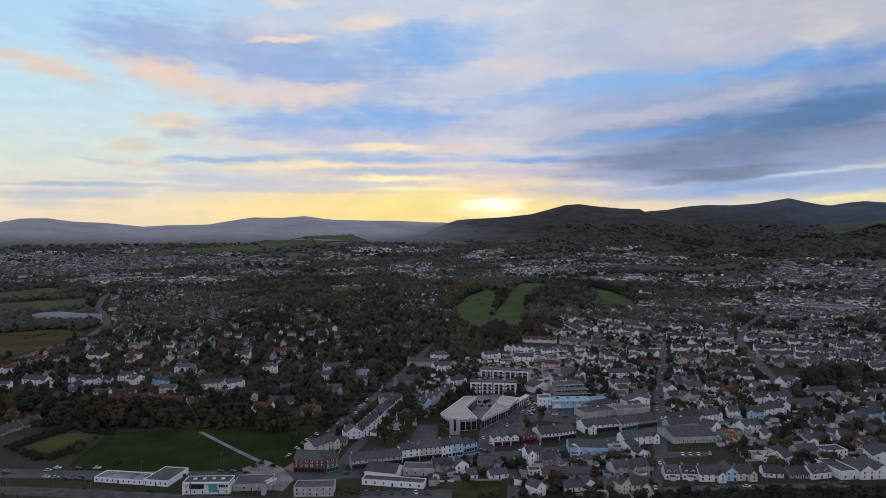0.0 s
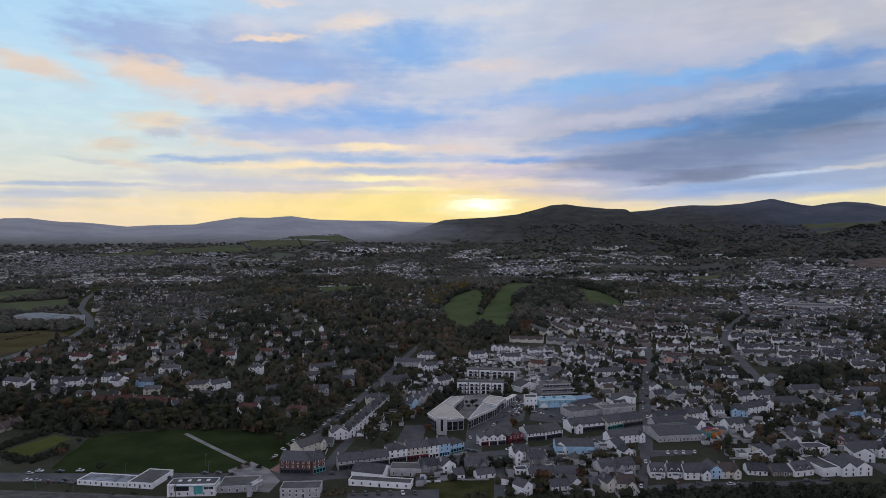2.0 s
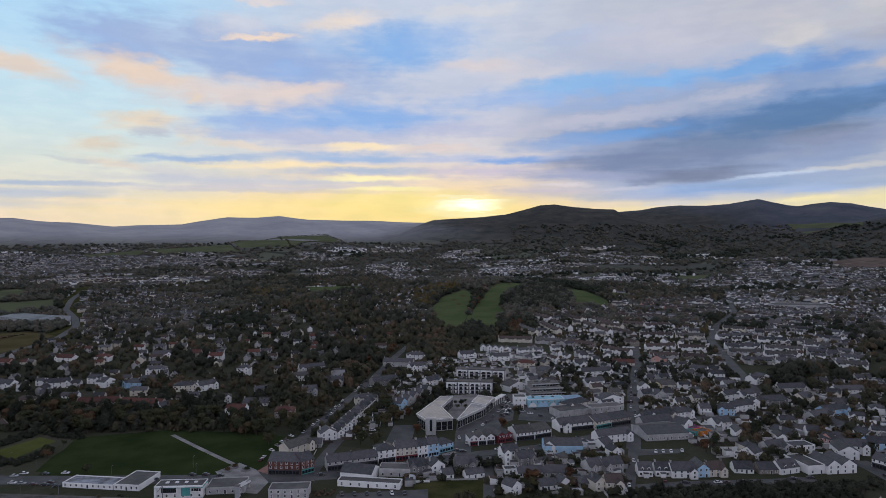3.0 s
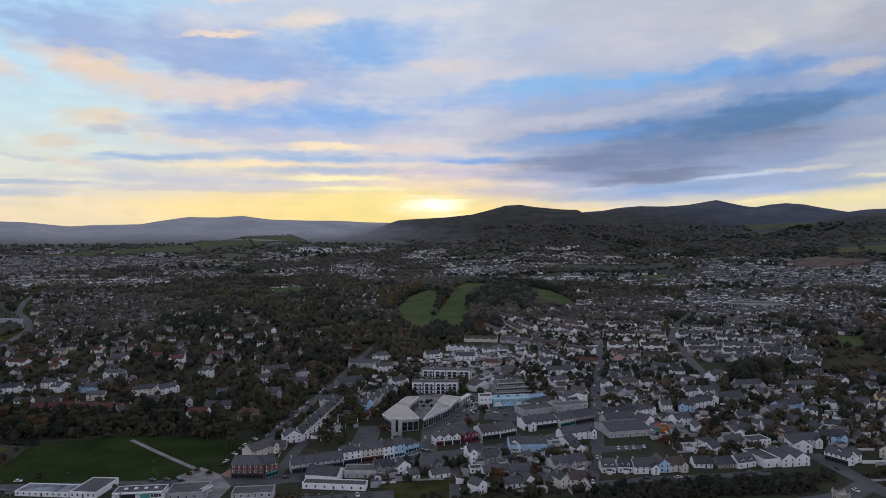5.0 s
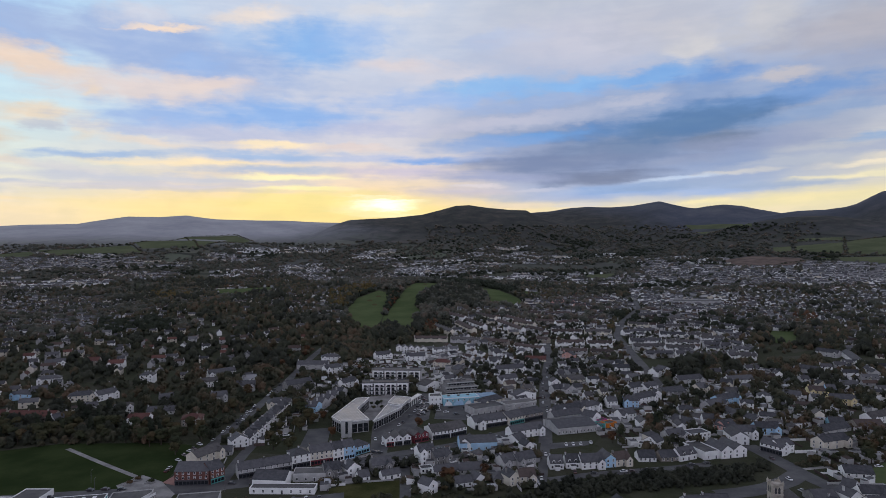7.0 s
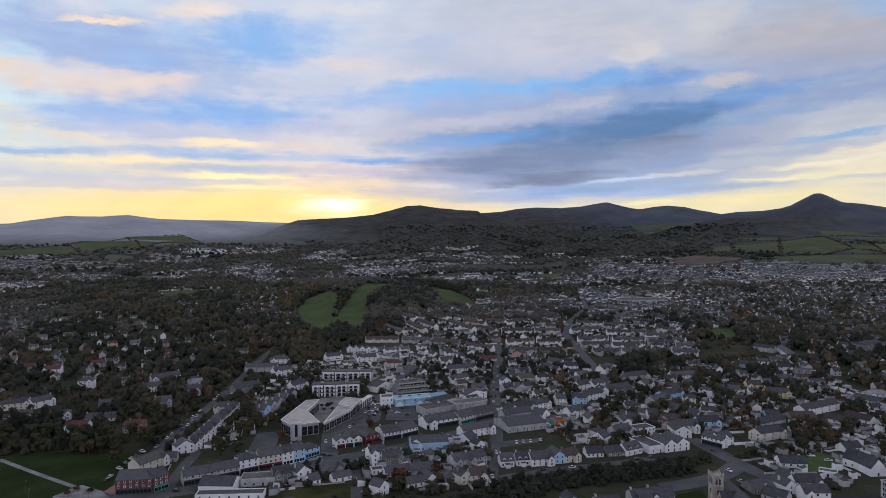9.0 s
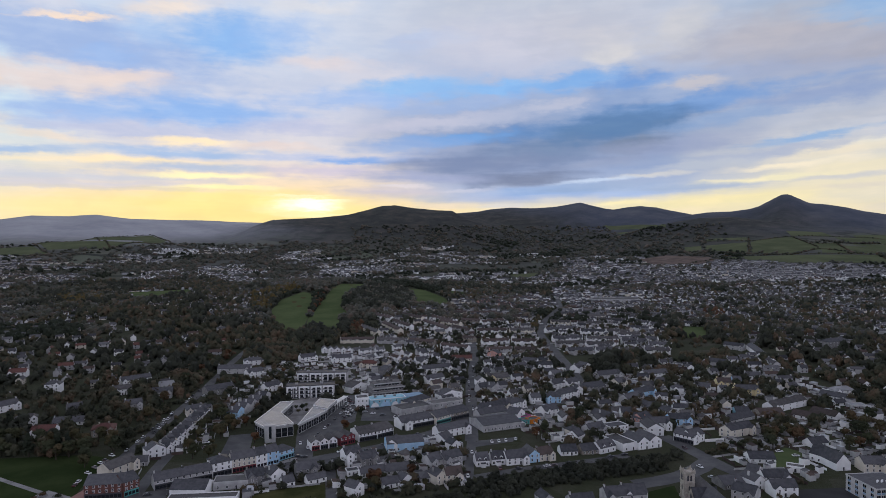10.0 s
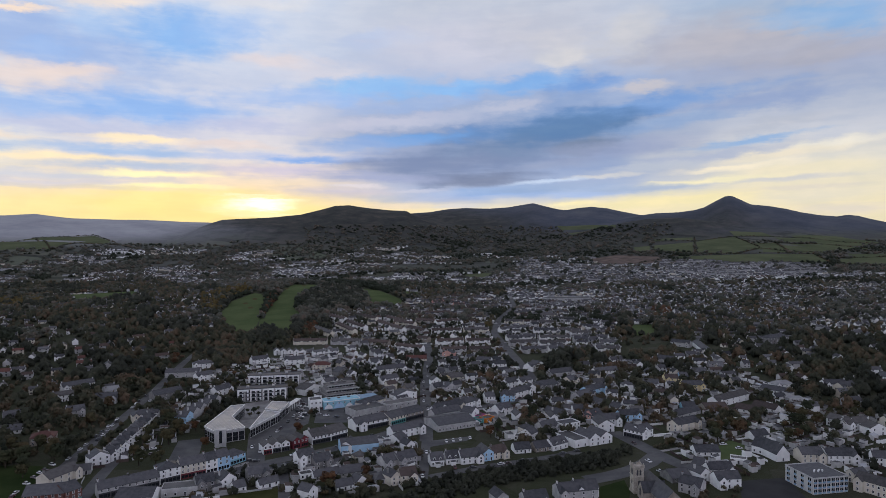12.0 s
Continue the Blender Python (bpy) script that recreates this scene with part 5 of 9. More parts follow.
def office(x, y, turn, w):
    """White framed front with dark glass and a teal panel, on two floors."""
    ob = thing("office_building", x, y, turn, "white framed office with dark glass and teal panels", "office building", "", None, 12)
    d, h = 9.0, 6.2
    part("wall", Shape().box(-w / 2, w / 2, -d / 2, d / 2, -1, h).mesh("wall", "white_concrete"), ob)
    part("roof", flat_roof(w + 0.2, d + 0.2, h, "flat_roof", "white_paint", 0.3), ob)
    part("teal_band", Shape().box(-w * 0.36, w / 2 + 0.05, -d / 2 - 0.06, d / 2 + 0.05, h - 1.0, h - 0.2).mesh("teal_band", "teal_paint"), ob, (0, 0, 0), 0, "teal cladding band")
    f = -d / 2
    part("frame", Shape().box(-w / 2, w / 2, f - 0.8, f, h - 0.4, h + 0.25).box(-w / 2, -w / 2 + 1.2, f - 0.8, f, 0, h - 0.9).mesh("frame", "white_paint"), ob)
    part("window", lattice("window", [-w * 0.30 + i * w * 0.038 + k for i in range(9) for k in (0, 0.12)], [2.9, 3.0, h - 1.0, h - 0.9], 0.1, ("dark_paint", "window_glass")), ob, (-1.5, f, 0))
    part("teal_panel", Shape().box(w * 0.05, w * 0.24, f - 0.15, f + 0.02, 1.2, h - 0.9).mesh("teal_panel", "teal_paint"), ob, (0, 0, 0), 0, "teal glazed panel")
    part("window", lattice("window", [w * 0.26 + i * w * 0.05 + k for i in range(5) for k in (0, 0.1)], [3.4, 3.5, h - 1.2, h - 1.1], 0.1, ("white_paint", "window_glass")), ob, (0, f, 0))
    for i in range(6):
        part("window", cached(("wi",), lambda: window_mesh(1.15, 1.45)), ob, (w * (-0.42 + 0.17 * i), f - 0.01, 0.7))
    for i in range(4):
        part("roof_light", cached(("rl",), lambda: Shape().box(-0.8, 0.8, -0.8, 0.8, 0, 0.5).mesh("roof_light", "white_paint")), ob, (-w * 0.3 + w * 0.2 * i, 0.5, h + 0.05))


def planter(x, y):
    """A round raised bed with clipped shrubs on the plaza."""
    ob = thing("planter", x, y, 0, "round stone planter with dark shrubs on paving", "planter", "plaza planters", rise(x, y) + 0.1)
    n = 20
    ring = [(3.0 * math.cos(6.2832 * i / n), 3.0 * math.sin(6.2832 * i / n)) for i in range(n)]
    part("rim", Shape().prism(ring, 0, 0.5, 0, [(a * 0.97, b * 0.97) for a, b in ring]).mesh("rim", "grey_stone"), ob)
    v, f, _ = crown("round", 120, 0.4, 5, 1.8, 5.0)
    part("shrubs", cached(("ps",), lambda: mesh_of("shrubs", [(a, b, max(0.4, c)) for a, b, c in v], f, ["leaves"])), ob)


def footbridge(a, b):
    """A covered white stair bridge over the railway."""
    s, turn = math.hypot(b[0] - a[0], b[1] - a[1]), math.degrees(math.atan2(b[1] - a[1], b[0] - a[0]))
    ob = thing("footbridge", a[0], a[1], turn, "white covered footbridge beside the station", "footbridge", "", None, 3)
    part("deck", Shape().hexa([(0, -1.2, 4.6), (s, -1.2, 2.6), (s, 1.2, 2.6), (0, 1.2, 4.6), (0, -1.2, 4.9), (s, -1.2, 2.9), (s, 1.2, 2.9), (0, 1.2, 4.9)]).mesh("deck", "grey_stone"), ob)
    for k in (-1.2, 1.1):
        part("side_panel", Shape().hexa([(0, k, 4.9), (s, k, 2.9), (s, k + 0.1, 2.9), (0, k + 0.1, 4.9), (0, k, 6.1), (s, k, 4.1), (s, k + 0.1, 4.1), (0, k + 0.1, 6.1)]).mesh("side_panel", "white_paint"), ob)
    for x in (0.4, s * 0.5, s - 0.4):
        part("pier", Shape().box(x - 0.25, x + 0.25, -0.8, 0.8, -0.5, 4.65 - 2.0 * x / s).mesh("pier", "white_concrete"), ob)
    part("lift_tower", Shape().box(-2.2, -0.2, -1.0, 1.0, -0.5, 6.2).box(-2.4, 0, -1.2, 1.2, 6.2, 6.5, 1).mesh("lift_tower", "steel_sheet", "flat_roof"), ob)


# ---- cars ----
def car_kinds():
    body = Shape()
    side = [(-2.15, 0.35), (2.1, 0.35), (2.15, 0.75), (1.2, 0.92), (-1.95, 0.95), (-2.2, 0.8)]
    o = len(body.v)
    n = len(side)
    body.v += [(x, -0.86, z) for x, z in side] + [(x, 0.86, z) for x, z in side]
    body.f += [tuple(range(n)), tuple(reversed(range(n, 2 * n)))] + [(i, i + n, (i + 1) % n + n, (i + 1) % n) for i in range(n)]
    body.m += [0] * (n + 2)
    body.hexa([(-1.2, -0.62, 1.42), (0.35, -0.62, 1.42), (0.35, 0.62, 1.42), (-1.2, 0.62, 1.42), (-1.1, -0.58, 1.48), (0.3, -0.58, 1.48), (0.3, 0.58, 1.48), (-1.1, 0.58, 1.48)])
    glass = Shape().hexa([(-1.9, -0.78, 0.93), (1.15, -0.78, 0.9), (1.15, 0.78, 0.9), (-1.9, 0.78, 0.93), (-1.2, -0.62, 1.42), (0.35, -0.62, 1.42), (0.35, 0.62, 1.42), (-1.2, 0.62, 1.42)])
    wheel = Shape()
    a = [(0.32 * math.cos(i * math.pi / 5), 0.32 * math.sin(i * math.pi / 5)) for i in range(10)]
    wheel.v += [(x, -0.1, z) for x, z in a] + [(x, 0.1, z) for x, z in a]
    wheel.f += [tuple(range(10)), tuple(reversed(range(10, 20)))] + [(i, i + 10, (i + 1) % 10 + 10, (i + 1) % 10) for i in range(10)]
    wheel.m += [0] * 12
    rim = Shape()
    rim.v, rim.f, rim.m = [(x * 0.6, y, z * 0.6) for x, y, z in wheel.v], wheel.f, wheel.m
    return body.mesh("body", "car_paint"), glass.mesh("glasshouse", "window_glass"), wheel.mesh("wheel", "black_rubber"), rim.mesh("rim", "steel_sheet")


CAR = car_kinds()


def car(x, y, turn):
    ob = thing("car", x, y, turn, "parked car with dark windows on the asphalt", "car", "parked cars", rise(x, y) + 0.13)
    part("body", CAR[0], ob), part("glasshouse", CAR[1], ob)
    for sx in (-1.35, 1.3):
        for sy in (-0.8, 0.8):
            part("rim", CAR[3], part("wheel", CAR[2], ob, (sx, sy, 0.32)), (0, 0.025 if sy > 0 else -0.025, 0))


def parked(line, aside, step, chance, seed):
    """Cars along one kerb of a street, with gaps."""
    rnd = random.Random(seed)
    for (xa, ya), (xb, yb) in zip(line, line[1:]):
        far = math.hypot(xb - xa, yb - ya)
        ux, uy = (xb - xa) / far, (yb - ya) / far
        for i in range(int(far / step)):
            t = (i + 0.5) * step + rnd.uniform(-0.6, 0.6)
            if rnd.random() < chance:
                car(xa + ux * t - uy * aside, ya + uy * t + ux * aside, math.degrees(math.atan2(uy, ux)) + rnd.uniform(-3, 3) + 180 * rnd.randint(0, 1))


def lamp_post(x, y, turn, tall=6.5):
    ob = thing("street_lamp", x, y, turn, "slim grey street lamp post with a short arm", "street lamp", "street lamps")
    part("post", cached(("lp", tall), lambda: Shape().tube(0, 0, 0.09, 0, tall, 0, 6, 0.06).mesh("post", "dull_steel")), ob)
    part("arm", cached(("la_arm",), lambda: Shape().box(0, 1.4, -0.04, 0.04, -0.06, 0.04).mesh("arm", "dull_steel")), ob, (0, 0, tall))
    part("lantern", cached(("ll",), lambda: Shape().box(-0.1, 0.6, -0.14, 0.14, -0.1, 0.06).mesh("lantern", "grey_stone")), ob, (1.3, 0, tall))


def rails(line):
    """Two pairs of rails and the masts of the overhead line beside them."""
    for off in (-3.2, -1.7, 1.7, 3.2):
        moved = [(x, y + off) for x, y in line]
        ribbon("rail", moved, 0.16, "dull_steel", "dull steel railway rail on ballast", "rail", 0.28)
    for (xa, ya), (xb, yb) in zip(line, line[1:]):
        n = max(1, int(math.hypot(xb - xa, yb - ya) / 45))
        for i in range(n):
            x, y = xa + (xb - xa) * i / n, ya + (yb - ya) * i / n + 5.2
            ob = thing("overhead_mast", x, y, 90, "grey steel mast of the overhead railway line", "railway mast", "railway masts")
            part("post", cached(("mp",), lambda: Shape().box(-0.12, 0.12, -0.12, 0.12, 0, 7.5).mesh("post", "dull_steel")), ob)
            part("bracket", cached(("mb",), lambda: Shape().box(-7.0, 0, -0.06, 0.06, 6.4, 6.55).box(-4, 0, -0.04, 0.04, 7.1, 7.2).mesh("bracket", "dull_steel")), ob)

# ---- groves, woods and scattered houses ----
GRID = {}


def mark():
    """Files the discs that are taken into a coarse grid, once new ones came."""
    while mark.done < len(TAKEN):
        x, y, r = TAKEN[mark.done]
        for i in range(int((x - r) // 20), int((x + r) // 20) + 1):
            for j in range(int((y - r) // 20), int((y + r) // 20) + 1):
                GRID.setdefault((i, j), []).append((x, y, r))
        mark.done += 1


mark.done = 0


def free(x, y, r):
    mark()
    for i in (-1, 0, 1):
        for j in (-1, 0, 1):
            for a, b, c in GRID.get((int(x // 20) + i, int(y // 20) + j), ()):
                if (x - a) ** 2 + (y - b) ** 2 < (r + c) ** 2:
                    return False
    return not any(inside(p, x, y) for p in KEPT)


def spots(poly, gap, seed, margin):
    """Uneven places about a gap apart inside a polygon, off roads, lawns and houses."""
    rnd = random.Random(seed)
    xs, ys = [p[0] for p in poly], [p[1] for p in poly]
    found = []
    y = min(ys)
    while y < max(ys):
        x = min(xs) + rnd.uniform(0, gap)
        while x < max(xs):
            px, py = x + rnd.uniform(-0.42, 0.42) * gap, y + rnd.uniform(-0.42, 0.42) * gap
            if inside(poly, px, py) and free(px, py, margin):
                found.append((px, py))
            x += gap
        y += gap
    return found


def grove(poly, n, kinds, lo, hi, margin, seed):
    rnd = random.Random(seed)
    area = abs(sum(a[0] * b[1] - b[0] * a[1] for a, b in zip(poly, poly[1:] + poly[:1]))) / 2
    found = spots(poly, max(4.5, math.sqrt(area / n)), seed, margin)
    rnd.shuffle(found)
    for x, y in found[:n]:
        tree(x, y, rnd.choice(kinds), rnd.uniform(lo, hi), rnd.uniform(0, 360))
        TAKEN.append((x, y, 2.0))


def houses(poly, gap, seed, low=False):
    rnd = random.Random(seed)
    for x, y in spots(poly, gap, seed, 5.5):
        far = math.hypot(x, y)
        if rnd.random() < (0.34 if x < -40 and far > 560 else 0.12):
            continue
        w, d = rnd.choice((7, 8, 9.5, 11, 14)), rnd.choice((5.5, 6.5, 7))
        lie = (14 if x < 300 else -18) if x > -40 else 6
        turn = (0 if rnd.random() < 0.72 else 90) + 180 * rnd.randint(0, 1) + lie + 22 * noise.noise((x * 0.006, y * 0.006, 5)) + rnd.uniform(-4, 4)
        wall = rnd.choice(("white_render", "white_render", "white_render", "cream_render", "grey_render", "stone_wall"))
        if x < -40:
            wall = rnd.choice(("white_render", "cream_render", "grey_render", "grey_render", "stone_wall"))
        roof = rnd.choice(("slate_roof", "slate_roof", "grey_tile_roof", "grey_tile_roof", "brown_tile_roof", "red_tile_roof" if far < 900 and x < 0 else "slate_roof"))
        floors = rnd.choice((1, 2, 2, 2))
        if low:
            floors, wall = rnd.choice((1, 1, 1, 2)), rnd.choice(("white_render", "grey_render", "grey_render", "stone_wall", "cream_render"))
        if far > 590:
            TOWN.append((x, y, turn, w, d, 2.5 * floors, wall, roof, rnd.random()))
            TAKEN.append((x, y, w * 0.5))
            continue
        house(x, y, turn, w, d, floors, wall, roof, rnd.choice(("gable", "gable", "gable", "hip")), rnd.choice((0, 1, 1, 2)),
              3, "", 1 if far < 560 else 0, "detached houses")


TOWN = []


def garden_walls(poly, gap, seed, name="garden_walls"):
    """Low rendered walls and board fences between the plots, in one mesh."""
    rnd = random.Random(seed)
    v, f, m = [], [], []
    for x, y in spots(poly, gap, seed, 0.5):
        z, o = rise(x, y), len(v)
        w, d, h = rnd.uniform(2.5, 8.0), 0.13, rnd.uniform(0.9, 1.9)
        turn = radians(90 * rnd.randint(0, 3) + 18 * noise.noise((x * 0.006, y * 0.006, 5)))
        c, s = math.cos(turn), math.sin(turn)
        for lx, ly, lz in ((-w, -d, -1), (w, -d, -1), (w, d, -1), (-w, d, -1), (-w, -d, h), (w, -d, h), (w, d, h), (-w, d, h)):
            v.append((x + lx * c - ly * s, y + lx * s + ly * c, z + lz))
        k = rnd.choice((0, 1, 1, 2, 2))
        for q in ((0, 1, 5, 4), (1, 2, 6, 5), (2, 3, 7, 6), (3, 0, 4, 7), (4, 5, 6, 7)):
            f.append(tuple(o + i for i in q))
            m.append(k)
    tagged(new(name, mesh_of(name, v, f, ["town_white", "town_grey", "town_brown"], m)), "low garden walls and fences between the plots", "garden walls", "", "stuff")



def yards(poly, gap, seed, name="outbuildings"):
    """Sheds, back extensions and garages between the houses, all in one mesh."""
    rnd = random.Random(seed)
    v, f, m = [], [], []
    mats = ["town_white", "town_grey", "town_slate", "town_tile", "town_brown", "steel_sheet"]
    for x, y in spots(poly, gap, seed, 1.5):
        z, o = rise(x, y), len(v)
        w, d, h = rnd.uniform(1.2, 3.2), rnd.uniform(1.2, 2.6), rnd.uniform(2.0, 3.4)
        turn = radians(90 * rnd.randint(0, 3) + 18 * noise.noise((x * 0.006, y * 0.006, 5)))
        c, s = math.cos(turn), math.sin(turn)
        fall = rnd.uniform(0.0, 0.9)
        for lx, ly, lz in ((-w, -d, -1), (w, -d, -1), (w, d, -1), (-w, d, -1), (-w, -d, h), (w, -d, h), (w, d, h + fall), (-w, d, h + fall)):
            v.append((x + lx * c - ly * s, y + lx * s + ly * c, z + lz))
        wall, roof = rnd.choice((0, 1, 1, 1)), rnd.choice((2, 2, 3, 3, 4, 4, 5))
        for q, k in (((0, 1, 5, 4), wall), ((1, 2, 6, 5), wall), ((2, 3, 7, 6), wall), ((3, 0, 4, 7), wall), ((4, 5, 6, 7), roof)):
            f.append(tuple(o + i for i in q))
            m.append(k)
        TAKEN.append((x, y, 1.5))
    tagged(new(name, mesh_of(name, v, f, mats, m)), "small white and grey sheds and extensions in back yards", "outbuildings", "", "stuff")


CLUMPS = {}


GEM = np.array([(1, 0, 0), (0, 1, 0), (-1, 0, 0), (0, -1, 0), (0, 0, 1), (0, 0, -1)], dtype=float)
GEM_FACES = np.array([(0, 1, 4), (1, 2, 4), (2, 3, 4), (3, 0, 4), (1, 0, 5), (2, 1, 5), (3, 2, 5), (0, 3, 5)])


def clumps(count, seed):
    """A crown one metre high and about as wide: uneven boughs in leaf, and loose sprays round them."""
    key = (count, seed)
    if key not in CLUMPS:
        rng = np.random.RandomState(1000 + seed * 7 + count)
        vs, fs, ns, o = [], [], [], 0
        boughs = 30 if count >= 64 else 22 if count >= 36 else 16 if count >= 22 else 7 if count >= 12 else 5
        for i in range(boughs):
            a, r = i * 2.4 + rng.uniform(-0.5, 0.5), 0.34 * math.sqrt((i + 0.3) / boughs)
            up = 0.70 - 0.9 * r + rng.uniform(-0.16, 0.14)
            size = rng.uniform(0.08, 0.20) + 0.55 / boughs
            q = GEM * rng.uniform(0.65, 1.35, (6, 1))
            q = q @ np.linalg.qr(rng.normal(size=(3, 3)))[0]
            n = q / np.linalg.norm(q, axis=1)[:, None]
            vs.append(q * (size, size, size * 0.9) + (r * math.cos(a), r * math.sin(a), up))
            whole = (q * size + (r * math.cos(a), r * math.sin(a), up - 0.45)) * (1.0, 1.0, 1.1)
            ns.append(0.55 * n + 0.75 * whole / np.linalg.norm(whole, axis=1)[:, None] + (0, 0, 0.10))
            fs.append(GEM_FACES + o)
            o += len(q)
        v = np.concatenate(vs)
        loose = 56 if count >= 64 else 40 if count >= 36 else 0
        if loose:
            cv, cf, cn = crown("round", loose, 0.62 / math.sqrt(loose), 100 + seed, 1.0, 1.05)
            vs.append(np.array(cv)), ns.append(np.array(cn)), fs.append(np.array(cf) + o)
        v, n = np.concatenate(vs), np.concatenate(ns)
        v[:, 2] = (v[:, 2] - v[:, 2].min()) / (v[:, 2].max() - v[:, 2].min())
        n /= np.linalg.norm(n, axis=1)[:, None]
        CLUMPS[key] = (v.astype(np.float32), np.concatenate(fs).astype(np.int32), n.astype(np.float32))
    return CLUMPS[key]


def mass(name, items, material, label, category):
    """One mesh of many crowns: items are x, y, z, height, width, turn, clumps, kind."""
    vs, fs, ns, o = [], [], [], 0
    for x, y, z, tall, wide, turn, count, kind in items:
        v, f, nn = clumps(count, kind)
        c, s = math.cos(turn), math.sin(turn)
        q = np.empty_like(v)
        q[:, 0], q[:, 1], q[:, 2] = (v[:, 0] * c - v[:, 1] * s) * wide + x, (v[:, 0] * s + v[:, 1] * c) * wide + y, v[:, 2] * tall + z - 0.3
        vs.append(q)
        ns.append(np.stack([nn[:, 0] * c - nn[:, 1] * s, nn[:, 0] * s + nn[:, 1] * c, nn[:, 2]], 1))
        fs.append(f + o)
        o += len(v)
    if not vs:
        return None
    v, f = np.concatenate(vs), np.concatenate(fs)
    me = bpy.data.meshes.new(name)
    me.vertices.add(len(v))
    me.vertices.foreach_set("co", v.ravel())
    me.loops.add(f.size)
    me.loops.foreach_set("vertex_index", f.ravel())
    me.polygons.add(len(f))
    me.polygons.foreach_set("loop_start", np.arange(0, f.size, 3, dtype=np.int32))
    me.materials.append(MATS[material])
    me.update(calc_edges=True)
    me.normals_split_custom_set_from_vertices(np.concatenate(ns))
    return tagged(new(name, me), label, category, "", "stuff")


def wood(poly, gap, lo, hi, seed, name, material, label):
    """A wood of mixed heights; where broad leaves grow, stands of tall evergreens rise among them."""
    rnd = random.Random(seed)
    items, dark = [], []
    for x, y in spots(poly, gap, seed, min(3.0, lo * 0.35)):
        d = math.hypot(x, y)
        tall = rnd.uniform(lo, hi) * rnd.choice((0.7, 0.9, 1.0, 1.0, 1.15))
        stand = noise.noise((x * 0.011, y * 0.009, 4.0)) + 0.5 * noise.noise((x * 0.04, y * 0.03, 8.0)) + rnd.uniform(-0.12, 0.12)
        grim = material == "wood_leaves" and hi > 6 and stand > 0.17
        tall *= 1.2 if grim and hi > 9 else 1.0
        count = (64 if tall > 4 else 22) if d < 450 else (36 if tall > 5 else 22) if d < 680 else 22 if d < 1000 else 12
        (dark if grim else items).append((x, y, rise(x, y), tall, tall * rnd.uniform(0.70, 1.20) + 1.0, rnd.uniform(0, 6.28), count, rnd.randint(0, 5)))
    if dark:
        mass("evergreens", dark, "evergreen_leaves", "dark evergreen trees standing among autumn woodland", "evergreens")
    return mass(name, items, material, label, name.replace("_", " "))


HEDGES = []


def hedgerow(line, seed):
    """Bushes close together along a field's edge."""
    rnd = random.Random(seed)
    for (xa, ya), (xb, yb) in zip(line, line[1:]):
        far = math.hypot(xb - xa, yb - ya)
        for i in range(int(far / 6.5)):
            t = (i + rnd.random()) * 6.5 / far
            x, y = xa + (xb - xa) * t + rnd.uniform(-1.5, 1.5), ya + (yb - ya) * t + rnd.uniform(-1.5, 1.5)
            tall = rnd.choice((2.2, 2.8, 3.2, 4.0, 7.0))
            HEDGES.append((x, y, rise(x, y), tall, tall * 0.6 + rnd.uniform(4, 7), rnd.uniform(0, 6.28), 7, rnd.randint(0, 5)))

# ---- roads, paths and open ground ----
ribbon("road", [(-322.8, 369.5), (-254.4, 365.3), (-187.5, 361.2), (-123.2, 360.6), (-96.9, 357.8), (-62.4, 360.0), (-46.8, 363.3)], 13, "asphalt", "dark asphalt street", "road", 0.06)
ribbon("road", [(-88.0, 360.2), (-87.1, 384.9), (-79.7, 428.3), (-64.6, 503.4), (-45.2, 602.8), (-25.5, 728.7), (-13.6, 787.6)], 7.5, "asphalt", "dark asphalt street", "road", 0.08)
ribbon("road", [(-62.4, 360.0), (-57.5, 405.2), (-49.0, 449.5)], 7, "asphalt", "dark asphalt street", "road", 0.07)
ribbon("road", [(-46.8, 363.3), (-21.6, 372.0), (1.6, 379.2), (22.5, 392.8), (40.2, 395.7), (76.8, 403.8), (114.1, 422.6), (141.6, 438.2), (154.4, 455.3)], 9, "asphalt", "dark asphalt street", "road", 0.09)
ribbon("road", [(26.8, 393.8), (31.8, 433.2), (47.5, 466.4), (68.2, 513.5), (76.6, 540.9)], 9, "asphalt", "dark asphalt street", "road", 0.1)
ribbon("road", [(134.9, 397.9), (154.4, 455.3), (188.5, 559.3), (231.0, 669.8), (268.8, 789.6)], 9, "asphalt", "dark asphalt street", "road", 0.11)
ribbon("road", [(285.3, 528.5), (311.3, 606.8), (344.5, 715.1), (373.9, 809.0), (436.9, 927.8), (541.2, 1080.7), (602.0, 1217.2)], 10, "asphalt", "dark asphalt street", "road", 0.12)
ribbon("road", [(34.3, 315.5), (38.3, 352.4), (41.4, 390.6)], 6, "asphalt", "dark asphalt street", "road", 0.07)
ribbon("road", [(154.4, 455.3), (193.6, 460.4), (226.0, 468.5), (253.9, 474.1), (283.3, 481.3), (312.2, 473.4)], 8, "asphalt", "dark asphalt street", "road", 0.13)
ribbon("road", [(111.6, 336.0), (134.9, 397.9)], 6, "asphalt", "dark asphalt street", "road", 0.1)
ribbon("road", [(116.6, 337.5), (143.9, 341.8), (168.0, 341.6), (192.2, 341.4), (218.2, 344.3)], 7, "asphalt", "dark asphalt street", "road", 0.07)
ribbon("road", [(-471.5, 697.8), (-482.9, 787.1), (-477.4, 852.2), (-519.2, 989.5), (-576.9, 1096.2), (-662.4, 1226.3), (-742.3, 1397.6), (-811.0, 1588.2)], 11, "asphalt", "dark asphalt street", "road", 0.1)
